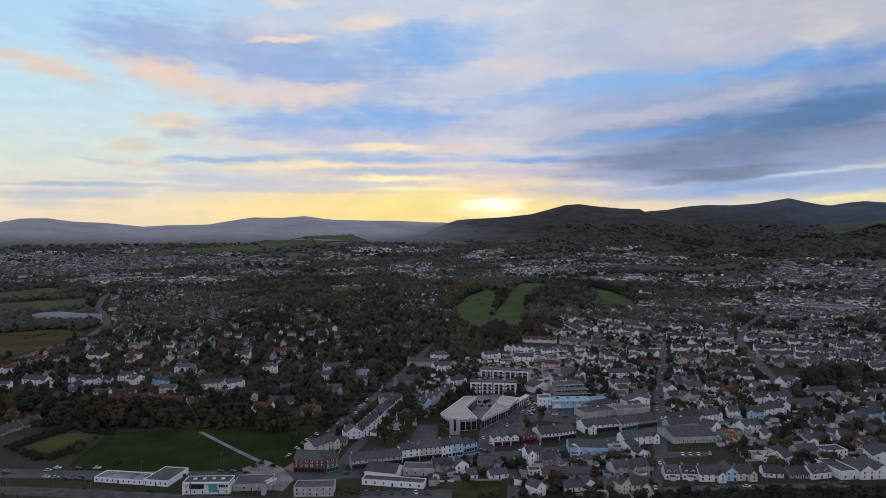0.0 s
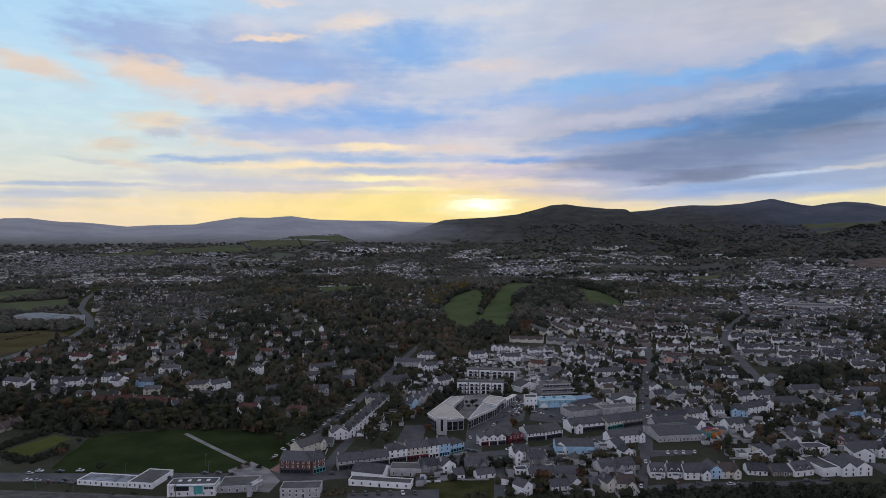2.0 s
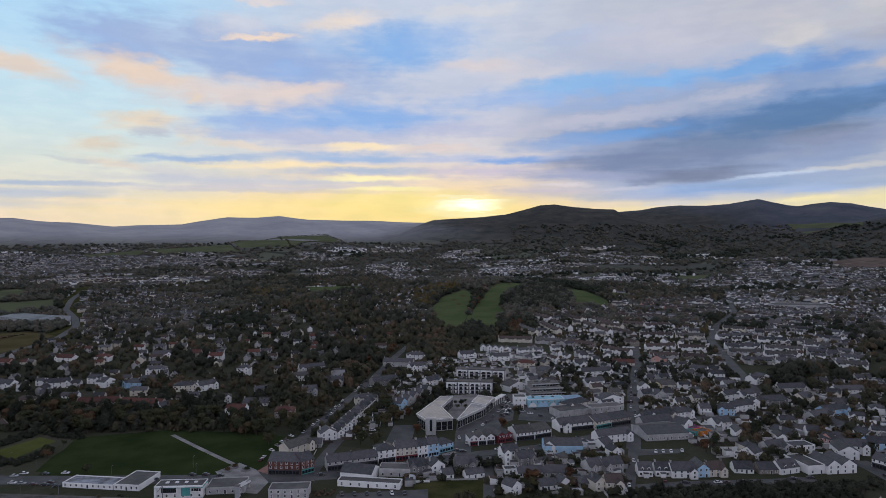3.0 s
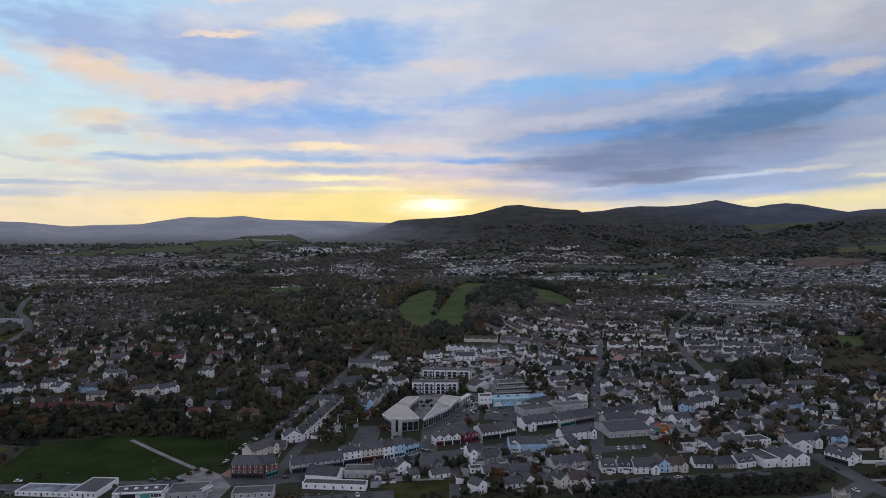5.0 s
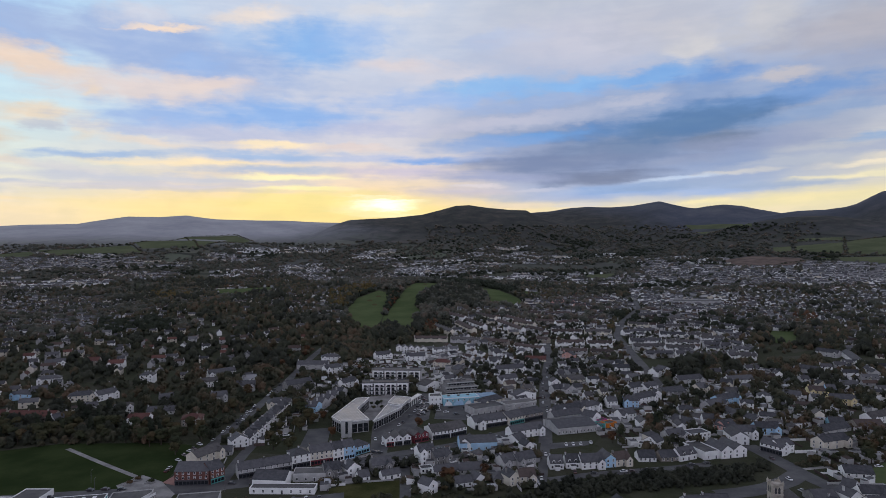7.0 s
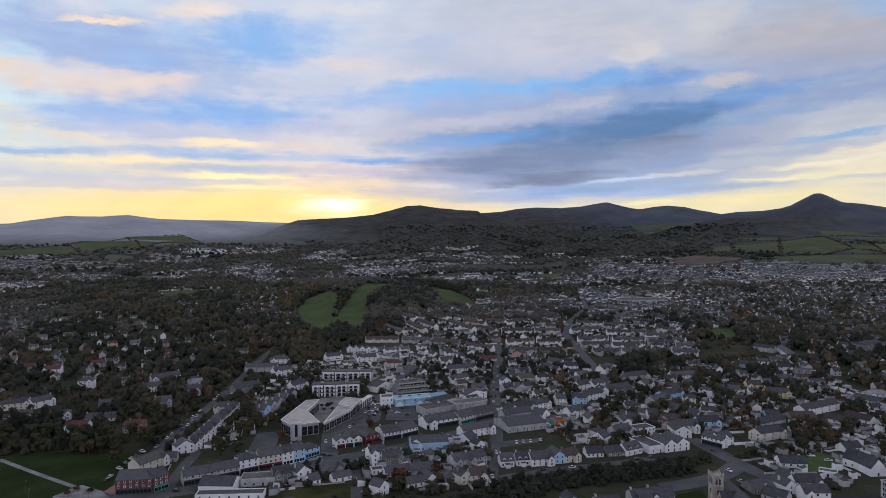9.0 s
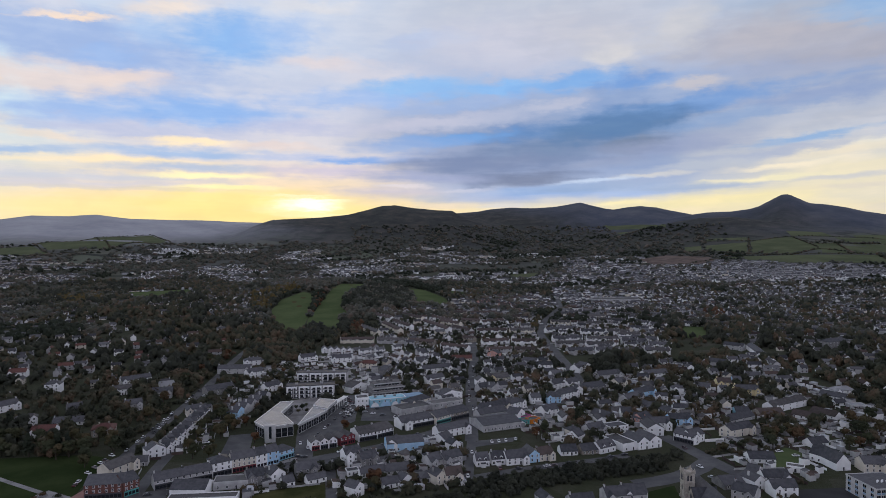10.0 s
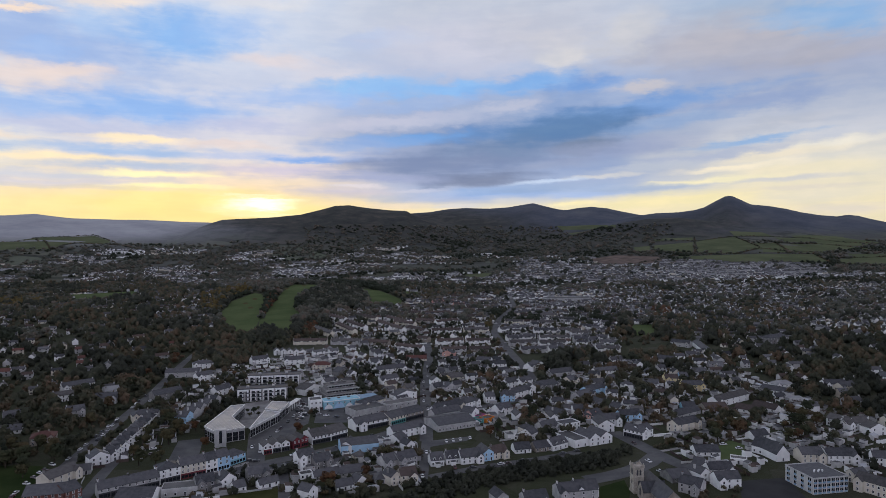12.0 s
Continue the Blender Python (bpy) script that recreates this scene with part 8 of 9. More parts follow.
for _x, _y, _k in ((30.0, 500.0, "thorn"), (33.5, 508.0, "lime"), (37.0, 516.0, "thorn"), (29.0, 512.0, "thorn"), (36.0, 500.0, "thorn")):
    tree(_x, _y, _k, 0.6, 40 * _x)
church(211.8, 279.6, -104.0)
school((293.8, 243.8), (298.9, 263.9), (314.3, 240.2))
office(-124.8, 338.7, 1.2, 24.4)
planter(-108.9, 377.5)
planter(-100.6, 372.8)
planter(-111.6, 372.0)
footbridge((-94.3, 334.8), (-92.2, 347.1))
# ---- railway, fields and hedges ----
ribbon("railway_bed", [(-334.7, 347.7), (-237.3, 340.6), (-189.2, 335.6), (-132.5, 327.9), (-75.7, 321.1), (-23.8, 312.7), (31.1, 305.9)], 11, "rail_ballast", "dark stone ballast of the railway", "railway bed", 0.1)
rails([(-334.7, 347.7), (-237.3, 340.6), (-189.2, 335.6), (-132.5, 327.9), (-75.7, 321.1)])
patch("field", [(-598.0, 801.7), (-627.1, 905.5), (-561.1, 942.4), (-504.0, 902.6), (-483.3, 799.3), (-497.6, 717.8)], "stubble", "pale brown autumn field", "field", 0.1, keep=True)
patch("field", [(-809.5, 1086.5), (-891.0, 1288.0), (-780.9, 1396.0), (-677.6, 1226.4), (-744.5, 1165.0)], "field_grass", "green playing field", "field", 0.1, keep=True)
patch("field", [(-1012.7, 1360.1), (-1031.6, 1491.9), (-978.5, 1598.8), (-898.4, 1529.4), (-888.0, 1390.3)], "field_grass", "green playing field", "field", 0.1, keep=True)
patch("field", [(1858.0, 2338.3), (1936.8, 2181.7), (1738.9, 1961.5), (1709.9, 2158.7)], "field_grass", "hedged green hillside field", "field", 0.6, keep=True)
patch("field", [(1952.4, 2182.4), (2119.9, 2140.6), (1988.2, 1881.6), (1804.1, 1821.3), (1746.0, 1945.5)], "field_grass", "hedged green hillside field", "field", 0.6, keep=True)
patch("field", [(1616.7, 1944.5), (1761.9, 1805.0), (1988.8, 1650.8), (1890.2, 1511.2), (1620.9, 1636.2)], "field_grass", "long green field above the houses", "field", 0.6, keep=True)
patch("field", [(2051.5, 1922.5), (2131.3, 1769.3), (2181.8, 1672.8), (2032.5, 1664.6), (1891.7, 1777.5)], "field_grass", "hedged green hillside field", "field", 0.6, keep=True)
patch("field", [(2372.5, 2079.9), (2727.1, 2091.5), (2644.3, 1877.0), (2311.9, 1772.7), (2236.5, 1907.6)], "field_grass", "dull green hillside pasture", "field", 0.6, keep=True)
patch("field", [(2123.5, 1628.0), (2306.5, 1556.2), (2063.8, 1357.7), (1905.7, 1423.2)], "field_grass", "dull green hillside pasture", "field", 0.6, keep=True)
patch("field", [(1993.8, 3408.3), (2275.3, 3233.8), (1899.1, 2675.5), (1963.9, 3324.7)], "field_grass", "dull green hillside pasture", "field", 0.6, keep=True)
patch("field", [(-1235.3, 2959.9), (-889.4, 3024.8), (-781.3, 2843.6), (-1111.6, 2780.3)], "field_grass", "dull green field on a low hill", "field", 0.6, keep=True)
patch("field", [(-952.0, 3238.3), (-764.7, 3561.4), (-536.3, 3717.4), (-429.3, 3509.5), (-579.7, 2939.3), (-811.7, 2936.0)], "field_grass", "dull green field on a low hill", "field", 0.6, keep=True)
patch("field", [(-1406.2, 2688.1), (-1240.7, 2911.2), (-1158.5, 2775.2), (-1296.2, 2563.7)], "field_grass", "dull green field on a low hill", "field", 0.6, keep=True)
patch("field", [(1770.3, 2369.0), (1821.8, 2319.2), (1705.0, 2170.2), (1649.5, 2188.6)], "field_grass", "hedged green hillside field", "field", 0.62, keep=True)
patch("field", [(1898.6, 2377.9), (1998.4, 2258.1), (1954.2, 2201.2), (1859.4, 2336.3)], "field_grass", "hedged green hillside field", "field", 0.62, keep=True)
patch("field", [(2014.5, 1975.9), (2111.9, 1929.7), (1991.0, 1769.2), (1929.8, 1844.5)], "field_grass", "hedged green hillside field", "field", 0.62, keep=True)
patch("field", [(2257.4, 2062.8), (2388.8, 1983.4), (2325.0, 1879.3), (2171.6, 1924.6)], "field_grass", "hedged green hillside field", "field", 0.62, keep=True)
patch("field", [(2129.4, 1866.5), (2327.7, 1832.3), (2373.1, 1716.8), (2119.6, 1713.1)], "field_grass", "hedged green hillside field", "field", 0.62, keep=True)
patch("field", [(1979.3, 1545.3), (2088.3, 1539.8), (1949.4, 1433.5), (1881.0, 1460.8)], "field_grass", "hedged green hillside field", "field", 0.62, keep=True)
patch("field", [(2211.3, 2266.1), (2333.4, 2193.2), (2271.5, 2075.8), (2142.2, 2163.2)], "field_grass", "hedged green hillside field", "field", 0.62, keep=True)
hedgerow([(1633.4, 2223.0), (1688.9, 2132.3), (1720.1, 1931.4), (1783.7, 1800.7), (1963.8, 1858.4), (1973.5, 1729.6), (2100.1, 1674.9), (2392.2, 1680.6)], 300)
hedgerow([(1835.1, 2336.1), (1939.4, 2177.9), (2131.1, 2152.0), (1988.2, 1881.6)], 301)
hedgerow([(2005.1, 2251.7), (1721.0, 1929.4)], 302)
hedgerow([(1638.3, 1970.5), (1782.1, 1825.7), (2000.7, 1660.7), (1874.5, 1490.7), (1921.6, 1416.7)], 303)
hedgerow([(2053.2, 1943.2), (2148.1, 1895.9), (2290.7, 1851.6), (2373.1, 1716.8), (2471.6, 1626.6)], 304)
hedgerow([(2131.1, 2152.0), (2276.0, 2074.1), (2405.8, 1997.6), (2460.0, 1886.5), (2642.3, 1856.6)], 305)
hedgerow([(2115.8, 1927.9), (1988.0, 1754.4)], 306)
hedgerow([(1992.3, 1567.9), (2178.0, 1529.9)], 307)
hedgerow([(2100.1, 1674.9), (1858.4, 1443.2)], 308)
hedgerow([(1931.4, 3301.6), (1880.9, 2673.1)], 309)
hedgerow([(1360.1, 1882.9), (1621.2, 1934.6)], 310)
hedgerow([(-1171.8, 2749.0), (-1182.5, 2958.0), (-895.5, 3045.7), (-764.7, 3561.4), (-539.6, 3740.3), (-410.7, 3482.9)], 340)
hedgerow([(-1149.0, 2752.4), (-1102.8, 2758.1), (-777.5, 2829.8), (-577.4, 2927.5), (-425.6, 3479.5)], 341)
hedgerow([(-911.9, 3101.7), (-781.3, 2843.6)], 342)
hedgerow([(-764.7, 3561.4), (-577.4, 2927.5)], 343)
hedgerow([(-1394.3, 2665.2), (-1240.7, 2911.2)], 344)
hedgerow([(-930.6, 1345.4), (-811.6, 1451.2), (-757.1, 1375.1)], 345)
hedgerow([(-1079.0, 1560.6), (-956.3, 1628.3)], 346)
hedgerow([(-654.2, 944.7), (-578.9, 972.5)], 347)
hedgerow([(-561.4, 854.0), (-552.5, 914.4)], 348)
patch("field", [(768.4, 1871.8), (874.3, 1886.6), (789.7, 1736.9), (702.8, 1749.4)], "field_grass", "green among the estates", "field", 0.3, keep=True)
patch("lawn", [(290.6, 314.2), (321.4, 328.4), (325.3, 317.1), (304.8, 298.0), (289.2, 299.8)], "fairway_grass", "bright green garden lawn", "lawn", 0.06, keep=True)
patch("lawn", [(178.7, 270.0), (197.5, 292.0), (215.5, 295.4), (207.8, 279.9), (192.4, 261.3)], "mown_grass", "churchyard lawn with a small monument", "lawn", 0.06, keep=True)
patch("school_yard", [(272.3, 272.0), (301.0, 266.4), (288.3, 243.1), (277.4, 229.1), (246.5, 240.8)], "new_asphalt", "dark asphalt school yard", "school yard", 0.06, keep=True)
ribbon("path", [(260.6, 326.8), (303.4, 329.1), (344.3, 333.8)], 3, "paving", "pale lane along the hedge bank", "path", 0.1)
# ---- trees one by one, then the woods ----
grove([(-320.3, 460.9), (-358.9, 537.4), (-280.2, 523.5), (-162.2, 516.6), (-145.4, 476.0), (-99.5, 468.2), (-100.6, 428.6), (-176.3, 452.4), (-229.9, 443.8), (-268.6, 456.2)], 105, ('oak', 'ash', 'oak', 'lime', 'pine'), 0.75, 1.15, 3.2, 1)
grove([(-140.0, 445.3), (-109.9, 468.3), (-81.5, 472.3), (-84.0, 440.8), (-97.9, 416.8), (-118.7, 425.2)], 16, ('oak', 'ash'), 0.7, 1, 3.5, 2)
grove([(-55.5, 431.7), (-38.7, 515.0), (-20.7, 520.0), (-14.5, 467.1), (-23.7, 410.3), (-48.5, 405.1)], 26, ('lime', 'oak', 'thorn'), 0.6, 1, 3, 3)
grove([(-19.3, 433.8), (-14.9, 482.0), (-0.0, 474.2), (1.8, 427.4)], 8, ('beech', 'lime'), 0.7, 0.9, 3, 4)
grove([(48.8, 459.3), (57.5, 481.1), (68.1, 480.9), (63.1, 445.6), (51.0, 443.1)], 4, ('beech',), 0.7, 0.85, 3, 5)
grove([(111.1, 385.9), (121.4, 403.3), (135.0, 406.5), (119.2, 368.8), (94.8, 369.1)], 9, ('lime', 'thorn'), 0.6, 1, 3, 6)
grove([(137.4, 392.7), (153.2, 438.1), (157.1, 431.8), (141.8, 389.6)], 3, ('pine', 'oak'), 0.8, 0.9, 3, 7)
grove([(169.8, 387.3), (186.5, 417.1), (195.1, 408.0), (180.0, 372.8)], 6, ('lime', 'beech', 'oak'), 0.7, 1, 3, 8)
grove([(208.6, 397.1), (229.0, 431.0), (242.3, 430.8), (225.0, 396.9)], 3, ('oak', 'pine'), 0.9, 1.1, 3, 9)
grove([(-211.7, 401.5), (-226.0, 436.1), (-235.8, 412.6), (-233.0, 389.4), (-214.9, 375.7)], 9, ('thorn', 'lime'), 0.6, 0.9, 2, 10)
grove([(-198.6, 370.1), (-195.3, 376.5), (-152.9, 378.9), (-149.2, 369.6), (-177.1, 366.3)], 6, ('thorn', 'lime', 'beech'), 0.5, 0.7, 2, 11)
grove([(2.4, 541.9), (31.2, 541.5), (32.3, 561.5), (77.0, 560.9), (95.2, 672.1), (33.6, 688.3), (8.5, 631.9)], 14, ('lime', 'thorn'), 0.5, 0.8, 3, 12)
grove([(-76.6, 467.9), (-49.4, 660.2), (-17.3, 795.7), (-32.1, 816.7), (-63.9, 690.2), (-86.8, 490.7)], 14, ('lime', 'oak', 'beech'), 0.7, 1, 3, 13)
grove([(42.2, 329.3), (48.3, 352.3), (66.7, 350.5), (91.9, 351.9), (88.9, 328.9)], 18, ('lime', 'thorn', 'beech'), 0.6, 0.9, 3, 14)
grove([(312.8, 344.5), (359.6, 362.2), (343.4, 326.3), (306.8, 327.8)], 14, ('oak', 'lime'), 0.7, 1, 3, 15)
grove([(392.3, 357.4), (471.7, 360.5), (465.7, 329.2), (386.9, 303.3), (349.7, 305.4)], 26, ('oak', 'lime', 'thorn'), 0.7, 1, 3, 16)
grove([(255.4, 329.9), (309.2, 345.9), (313.6, 325.2), (280.9, 329.3)], 10, ('thorn', 'lime'), 0.5, 0.8, 2, 17)
grove([(243.0, 293.9), (260.9, 291.8), (242.1, 268.5), (240.2, 286.0)], 5, ('thorn', 'lime'), 0.5, 0.8, 2, 18)
houses([(-424.5, 568.2), (-521.5, 698.7), (-486.5, 760.0), (-510.3, 989.3), (-778.6, 1551.3), (-400.3, 1492.1), (-172.7, 1061.6), (-107.4, 841.1), (-126.0, 634.1), (-162.2, 516.6), (-270.8, 523.4)], 31, 21)
houses([(-112.8, 691.2), (-172.7, 1061.6), (-446.6, 1782.9), (-99.0, 1332.9), (14.2, 1029.3), (11.4, 836.6), (-31.3, 796.1), (-72.1, 563.1)], 36, 22)
houses([(81.9, 560.8), (112.9, 772.8), (204.6, 734.5), (227.1, 684.9), (159.2, 479.8), (116.9, 480.3), (131.4, 540.1)], 23, 23)
houses([(162.6, 465.0), (224.1, 641.6), (303.7, 654.2), (287.6, 528.5), (252.3, 471.2)], 22, 24)
houses([(40.8, 329.3), (48.4, 390.5), (132.1, 397.9), (109.2, 328.7)], 16, 25, True)
houses([(183.9, 377.4), (254.4, 471.1), (303.4, 557.6), (441.2, 612.2), (259.1, 358.7), (240.8, 396.8)], 23, 26)
houses([(260.1, 400.3), (366.9, 564.8), (537.5, 583.7), (445.9, 430.2), (388.9, 375.0), (302.2, 384.2)], 23, 27)
houses([(416.9, 420.0), (546.0, 526.9), (860.7, 565.2), (356.5, 233.3), (319.5, 231.3), (359.8, 301.6)], 40, 28)
houses([(467.5, 719.9), (847.5, 1258.6), (1675.9, 1102.1), (860.7, 565.2), (644.9, 650.3), (738.5, 866.9)], 24, 29)
houses([(303.7, 654.2), (495.6, 1048.7), (845.3, 1174.8), (459.6, 637.8)], 30, 30)
houses([(143.7, 811.8), (188.9, 1067.2), (393.1, 1126.3), (485.9, 1047.7), (300.8, 654.2), (197.0, 685.4)], 36, 31)
houses([(470.0, 545.0), (649.4, 791.9), (918.1, 982.8), (1066.2, 1030.0), (928.3, 790.8), (746.4, 610.3), (581.3, 481.4), (488.0, 417.8), (511.6, 493.7)], 27, 33)
houses([(-24.6, 344.9), (-21.4, 370.2), (38.5, 378.9), (35.8, 352.4), (4.4, 340.7)], 15, 32, True)
garden_walls([(-25.0, 329.8), (-21.7, 374.8), (39.0, 383.7), (77.9, 409.3), (135.7, 408.6), (109.2, 328.7)], 8, 200)
garden_walls([(68.1, 466.1), (110.2, 754.2), (227.1, 684.9), (310.3, 668.5), (287.6, 528.5), (441.2, 612.2), (253.2, 350.4), (182.3, 377.5), (160.1, 458.0)], 9, 201)
garden_walls([(248.6, 382.7), (366.9, 564.8), (537.5, 583.7), (461.0, 403.0), (465.7, 329.2), (324.9, 229.3), (350.4, 293.7), (243.4, 268.0), (297.7, 378.4)], 9, 202)
garden_walls([(143.7, 811.8), (188.9, 1067.2), (393.1, 1126.3), (845.3, 1174.8), (459.6, 637.8), (300.8, 654.2), (197.0, 685.4)], 13, 203)
garden_walls([(-65.7, 400.0), (-40.0, 533.0), (9.3, 688.8), (110.2, 754.2), (81.9, 560.8), (2.6, 562.0), (-17.8, 446.5)], 9, 204)
yards([(-25.0, 329.8), (-21.7, 374.8), (39.0, 383.7), (77.9, 409.3), (135.7, 408.6), (109.2, 328.7)], 8, 91)
yards([(68.1, 466.1), (110.2, 754.2), (227.1, 684.9), (310.3, 668.5), (287.6, 528.5), (441.2, 612.2), (253.2, 350.4), (182.3, 377.5), (160.1, 458.0)], 10, 92, "sheds")
yards([(248.6, 382.7), (366.9, 564.8), (537.5, 583.7), (461.0, 403.0), (465.7, 329.2), (324.9, 229.3), (350.4, 293.7), (243.4, 268.0), (297.7, 378.4)], 10, 93, "garages")
yards([(143.7, 811.8), (188.9, 1067.2), (393.1, 1126.3), (845.3, 1174.8), (459.6, 637.8), (300.8, 654.2), (197.0, 685.4)], 16, 94, "extensions")
yards([(-65.7, 400.0), (-40.0, 533.0), (9.3, 688.8), (110.2, 754.2), (81.9, 560.8), (2.6, 562.0), (-17.8, 446.5)], 11, 95, "lean_tos")
wood([(-318.4, 458.1), (-352.7, 528.1), (-266.4, 506.0), (-159.5, 508.0), (-98.6, 463.9), (-110.4, 437.3), (-176.3, 452.4), (-229.9, 443.8)], 6.5, 4, 9.5, 71, "tree_belt", "wood_leaves", "belt of dark trees behind the park lawn")
wood([(21.1, 871.8), (55.0, 950.6), (94.4, 887.2), (100.8, 812.7), (41.6, 720.5), (3.7, 775.4)], 10.24, 6.6, 14.4, 41, "woodland", "wood_leaves", "dense autumn woodland of browning trees")
wood([(158.0, 1160.0), (187.5, 1244.4), (233.3, 1318.0), (285.0, 1335.0), (290.6, 1239.7), (276.0, 1143.4), (252.0, 1078.0), (206.0, 1068.0), (162.0, 1078.0)], 6.5, 9, 13, 42, "pine_wood", "evergreen_leaves", "dense dark pine plantation on the golf hill")
wood([(80.0, 1035.0), (92.0, 1110.0), (106.0, 1215.0), (120.0, 1285.0), (134.0, 1275.0), (118.0, 1190.0), (98.0, 1100.0), (84.0, 1030.0)], 7, 5, 9, 43, "copse", "rust_leaves", "rust-brown autumn copse between the fairways")
wood([(56.0, 870.0), (76.0, 940.0), (92.0, 905.0), (104.0, 862.0), (98.0, 826.0), (52.0, 828.0)], 8, 10, 15, 87, "evergreens", "evergreen_leaves", "clump of dark round evergreens below the fairway")
wood([(108.0, 872.0), (122.0, 960.0), (130.0, 955.0), (116.0, 868.0)], 5, 11, 15, 88, "evergreens", "evergreen_leaves", "row of tall dark cypresses beside the fairway")
wood([(119.0, 905.0), (128.0, 960.0), (150.0, 960.0), (152.0, 915.0), (130.0, 872.0)], 7, 5, 9, 89, "copse", "rust_leaves", "orange autumn copse behind the terraces")
wood([(-12.0, 1270.0), (20.0, 1330.0), (86.0, 1380.0), (85.0, 1300.0), (42.5, 1222.3), (18.0, 1111.0), (-8.0, 1118.5)], 9, 7, 12, 90, "copse", "yellow_leaves", "browning trees along the golf course")
wood([(96.0, 833.9), (109.2, 947.7), (157.8, 1018.5), (163.3, 922.6), (137.8, 841.4)], 9, 5, 9, 44, "copse", "wood_leaves", "browning autumn copse beside the houses")
wood([(-383.7, 1439.3), (-422.7, 1602.3), (-330.1, 1564.9), (-284.7, 1389.8)], 7, 8, 11, 84, "copse", "yellow_leaves", "row of yellowing trees among dark woodland")
wood([(695.0, 884.1), (763.5, 963.5), (804.3, 966.9), (740.2, 882.7)], 8, 7, 11, 85, "copse", "rust_leaves", "rust-brown autumn copse beside a playing field")
wood([(364.9, 817.5), (413.9, 916.8), (427.0, 906.8), (374.5, 813.2)], 7, 5, 8, 86, "copse", "yellow_leaves", "yellowing trees at the road bend")
wood([(-14.4, 717.6), (-8.1, 820.1), (39.4, 807.2), (44.8, 728.6), (21.6, 682.9)], 7.5, 6, 12, 92, "copse", "wood_leaves", "browning trees behind the villas")
wood([(-147.7, 483.6), (-119.7, 661.5), (-129.1, 889.0), (-218.5, 1103.7), (-416.7, 1372.2), (-488.3, 1949.7), (-110.4, 1952.9), (51.3, 1272.6), (22.3, 1069.2), (48.3, 835.3), (-17.1, 787.7), (-69.6, 542.9), (-94.7, 475.4)], 10.88, 5.5, 13.2, 45, "woodland", "wood_leaves", "dense autumn woodland of browning trees")
wood([(-360.9, 471.3), (-534.0, 698.9), (-486.5, 760.0), (-510.3, 989.3), (-778.6, 1551.3), (-564.0, 1859.4), (-289.7, 1242.4), (-137.3, 842.3), (-126.0, 634.1), (-143.4, 483.6)], 13.44, 4.4, 10.2, 46, "woodland", "wood_leaves", "dense autumn woodland of browning trees")
wood([(273.3, 1084.4), (327.1, 1138.6), (465.2, 1619.9), (722.4, 1501.3), (573.2, 1169.4), (597.1, 1312.9), (432.1, 1207.7)], 11.52, 6.6, 13.2, 47, "woodland", "wood_leaves", "dense autumn woodland of browning trees")
wood([(370.7, 830.5), (413.7, 927.2), (537.9, 1087.4), (539.3, 1052.8), (426.2, 901.6)], 8, 4, 8, 48, "copse", "wood_leaves", "yellowing trees beside the road")
wood([(303.4, 557.6), (370.2, 639.3), (428.4, 625.1), (386.4, 556.4), (339.8, 537.2)], 10.24, 6.6, 14.4, 49, "woodland", "wood_leaves", "dense autumn woodland of browning trees")
wood([(498.4, 707.9), (642.4, 904.6), (667.0, 895.1), (522.6, 708.4)], 10.24, 6.6, 13.2, 50, "woodland", "wood_leaves", "dense autumn woodland of browning trees")
wood([(549.7, 687.8), (684.1, 849.2), (738.7, 827.5), (600.8, 667.7)], 10.24, 6.6, 13.2, 51, "woodland", "wood_leaves", "dense autumn woodland of browning trees")
wood([(456.5, 561.8), (649.4, 791.9), (918.1, 982.8), (1066.2, 1030.0), (928.3, 790.8), (746.4, 610.3), (581.3, 481.4), (477.9, 417.8), (511.6, 493.7)], 12.5, 5.5, 13.5, 52, "woodland", "wood_leaves", "dense autumn woodland of browning trees")
wood([(581.3, 481.4), (789.4, 645.5), (950.4, 640.1), (488.8, 320.4), (442.6, 338.1), (469.8, 399.6)], 17.92, 5.5, 13.2, 72, "woodland", "wood_leaves", "dense autumn woodland of browning trees")
wood([(70.6, 307.5), (91.3, 319.4), (119.3, 327.6), (179.2, 335.6), (222.3, 335.9), (251.4, 340.6), (244.3, 327.5), (211.3, 319.3), (166.1, 317.7), (123.7, 305.6), (101.7, 295.7)], 4.2, 2.2, 5.2, 53, "shrubs", "evergreen_leaves", "dark scrub along the railway cutting")
wood([(258.7, 334.3), (274.4, 340.2), (346.7, 334.2), (338.8, 324.2), (277.2, 324.9), (260.6, 325.7)], 5, 1.5, 4, 54, "shrubs", "wood_leaves", "dark hedge bank beside the lane")
wood([(100.8, 311.7), (111.2, 334.5), (165.8, 337.0), (189.6, 336.8), (236.7, 341.0), (227.0, 314.0)], 4.2, 2.2, 5.2, 55, "shrubs", "evergreen_leaves", "dark scrub along the railway cutting")
wood([(-282.9, 410.9), (-271.0, 460.3), (-231.3, 446.4), (-222.8, 433.6), (-242.9, 438.8), (-259.9, 448.0), (-274.8, 408.6), (-244.5, 393.5), (-235.3, 418.2), (-229.1, 407.0), (-238.1, 386.4), (-248.5, 386.5)], 2.1, 1.8, 3, 56, "hedge", "dark_conifer", "dark clipped hedge round the small lawn")
wood([(102.8, 540.5), (130.6, 686.5), (227.1, 684.9), (161.8, 487.5)], 7.5, 3, 9, 57, "garden_trees", "wood_leaves", "garden trees and bushes between houses")
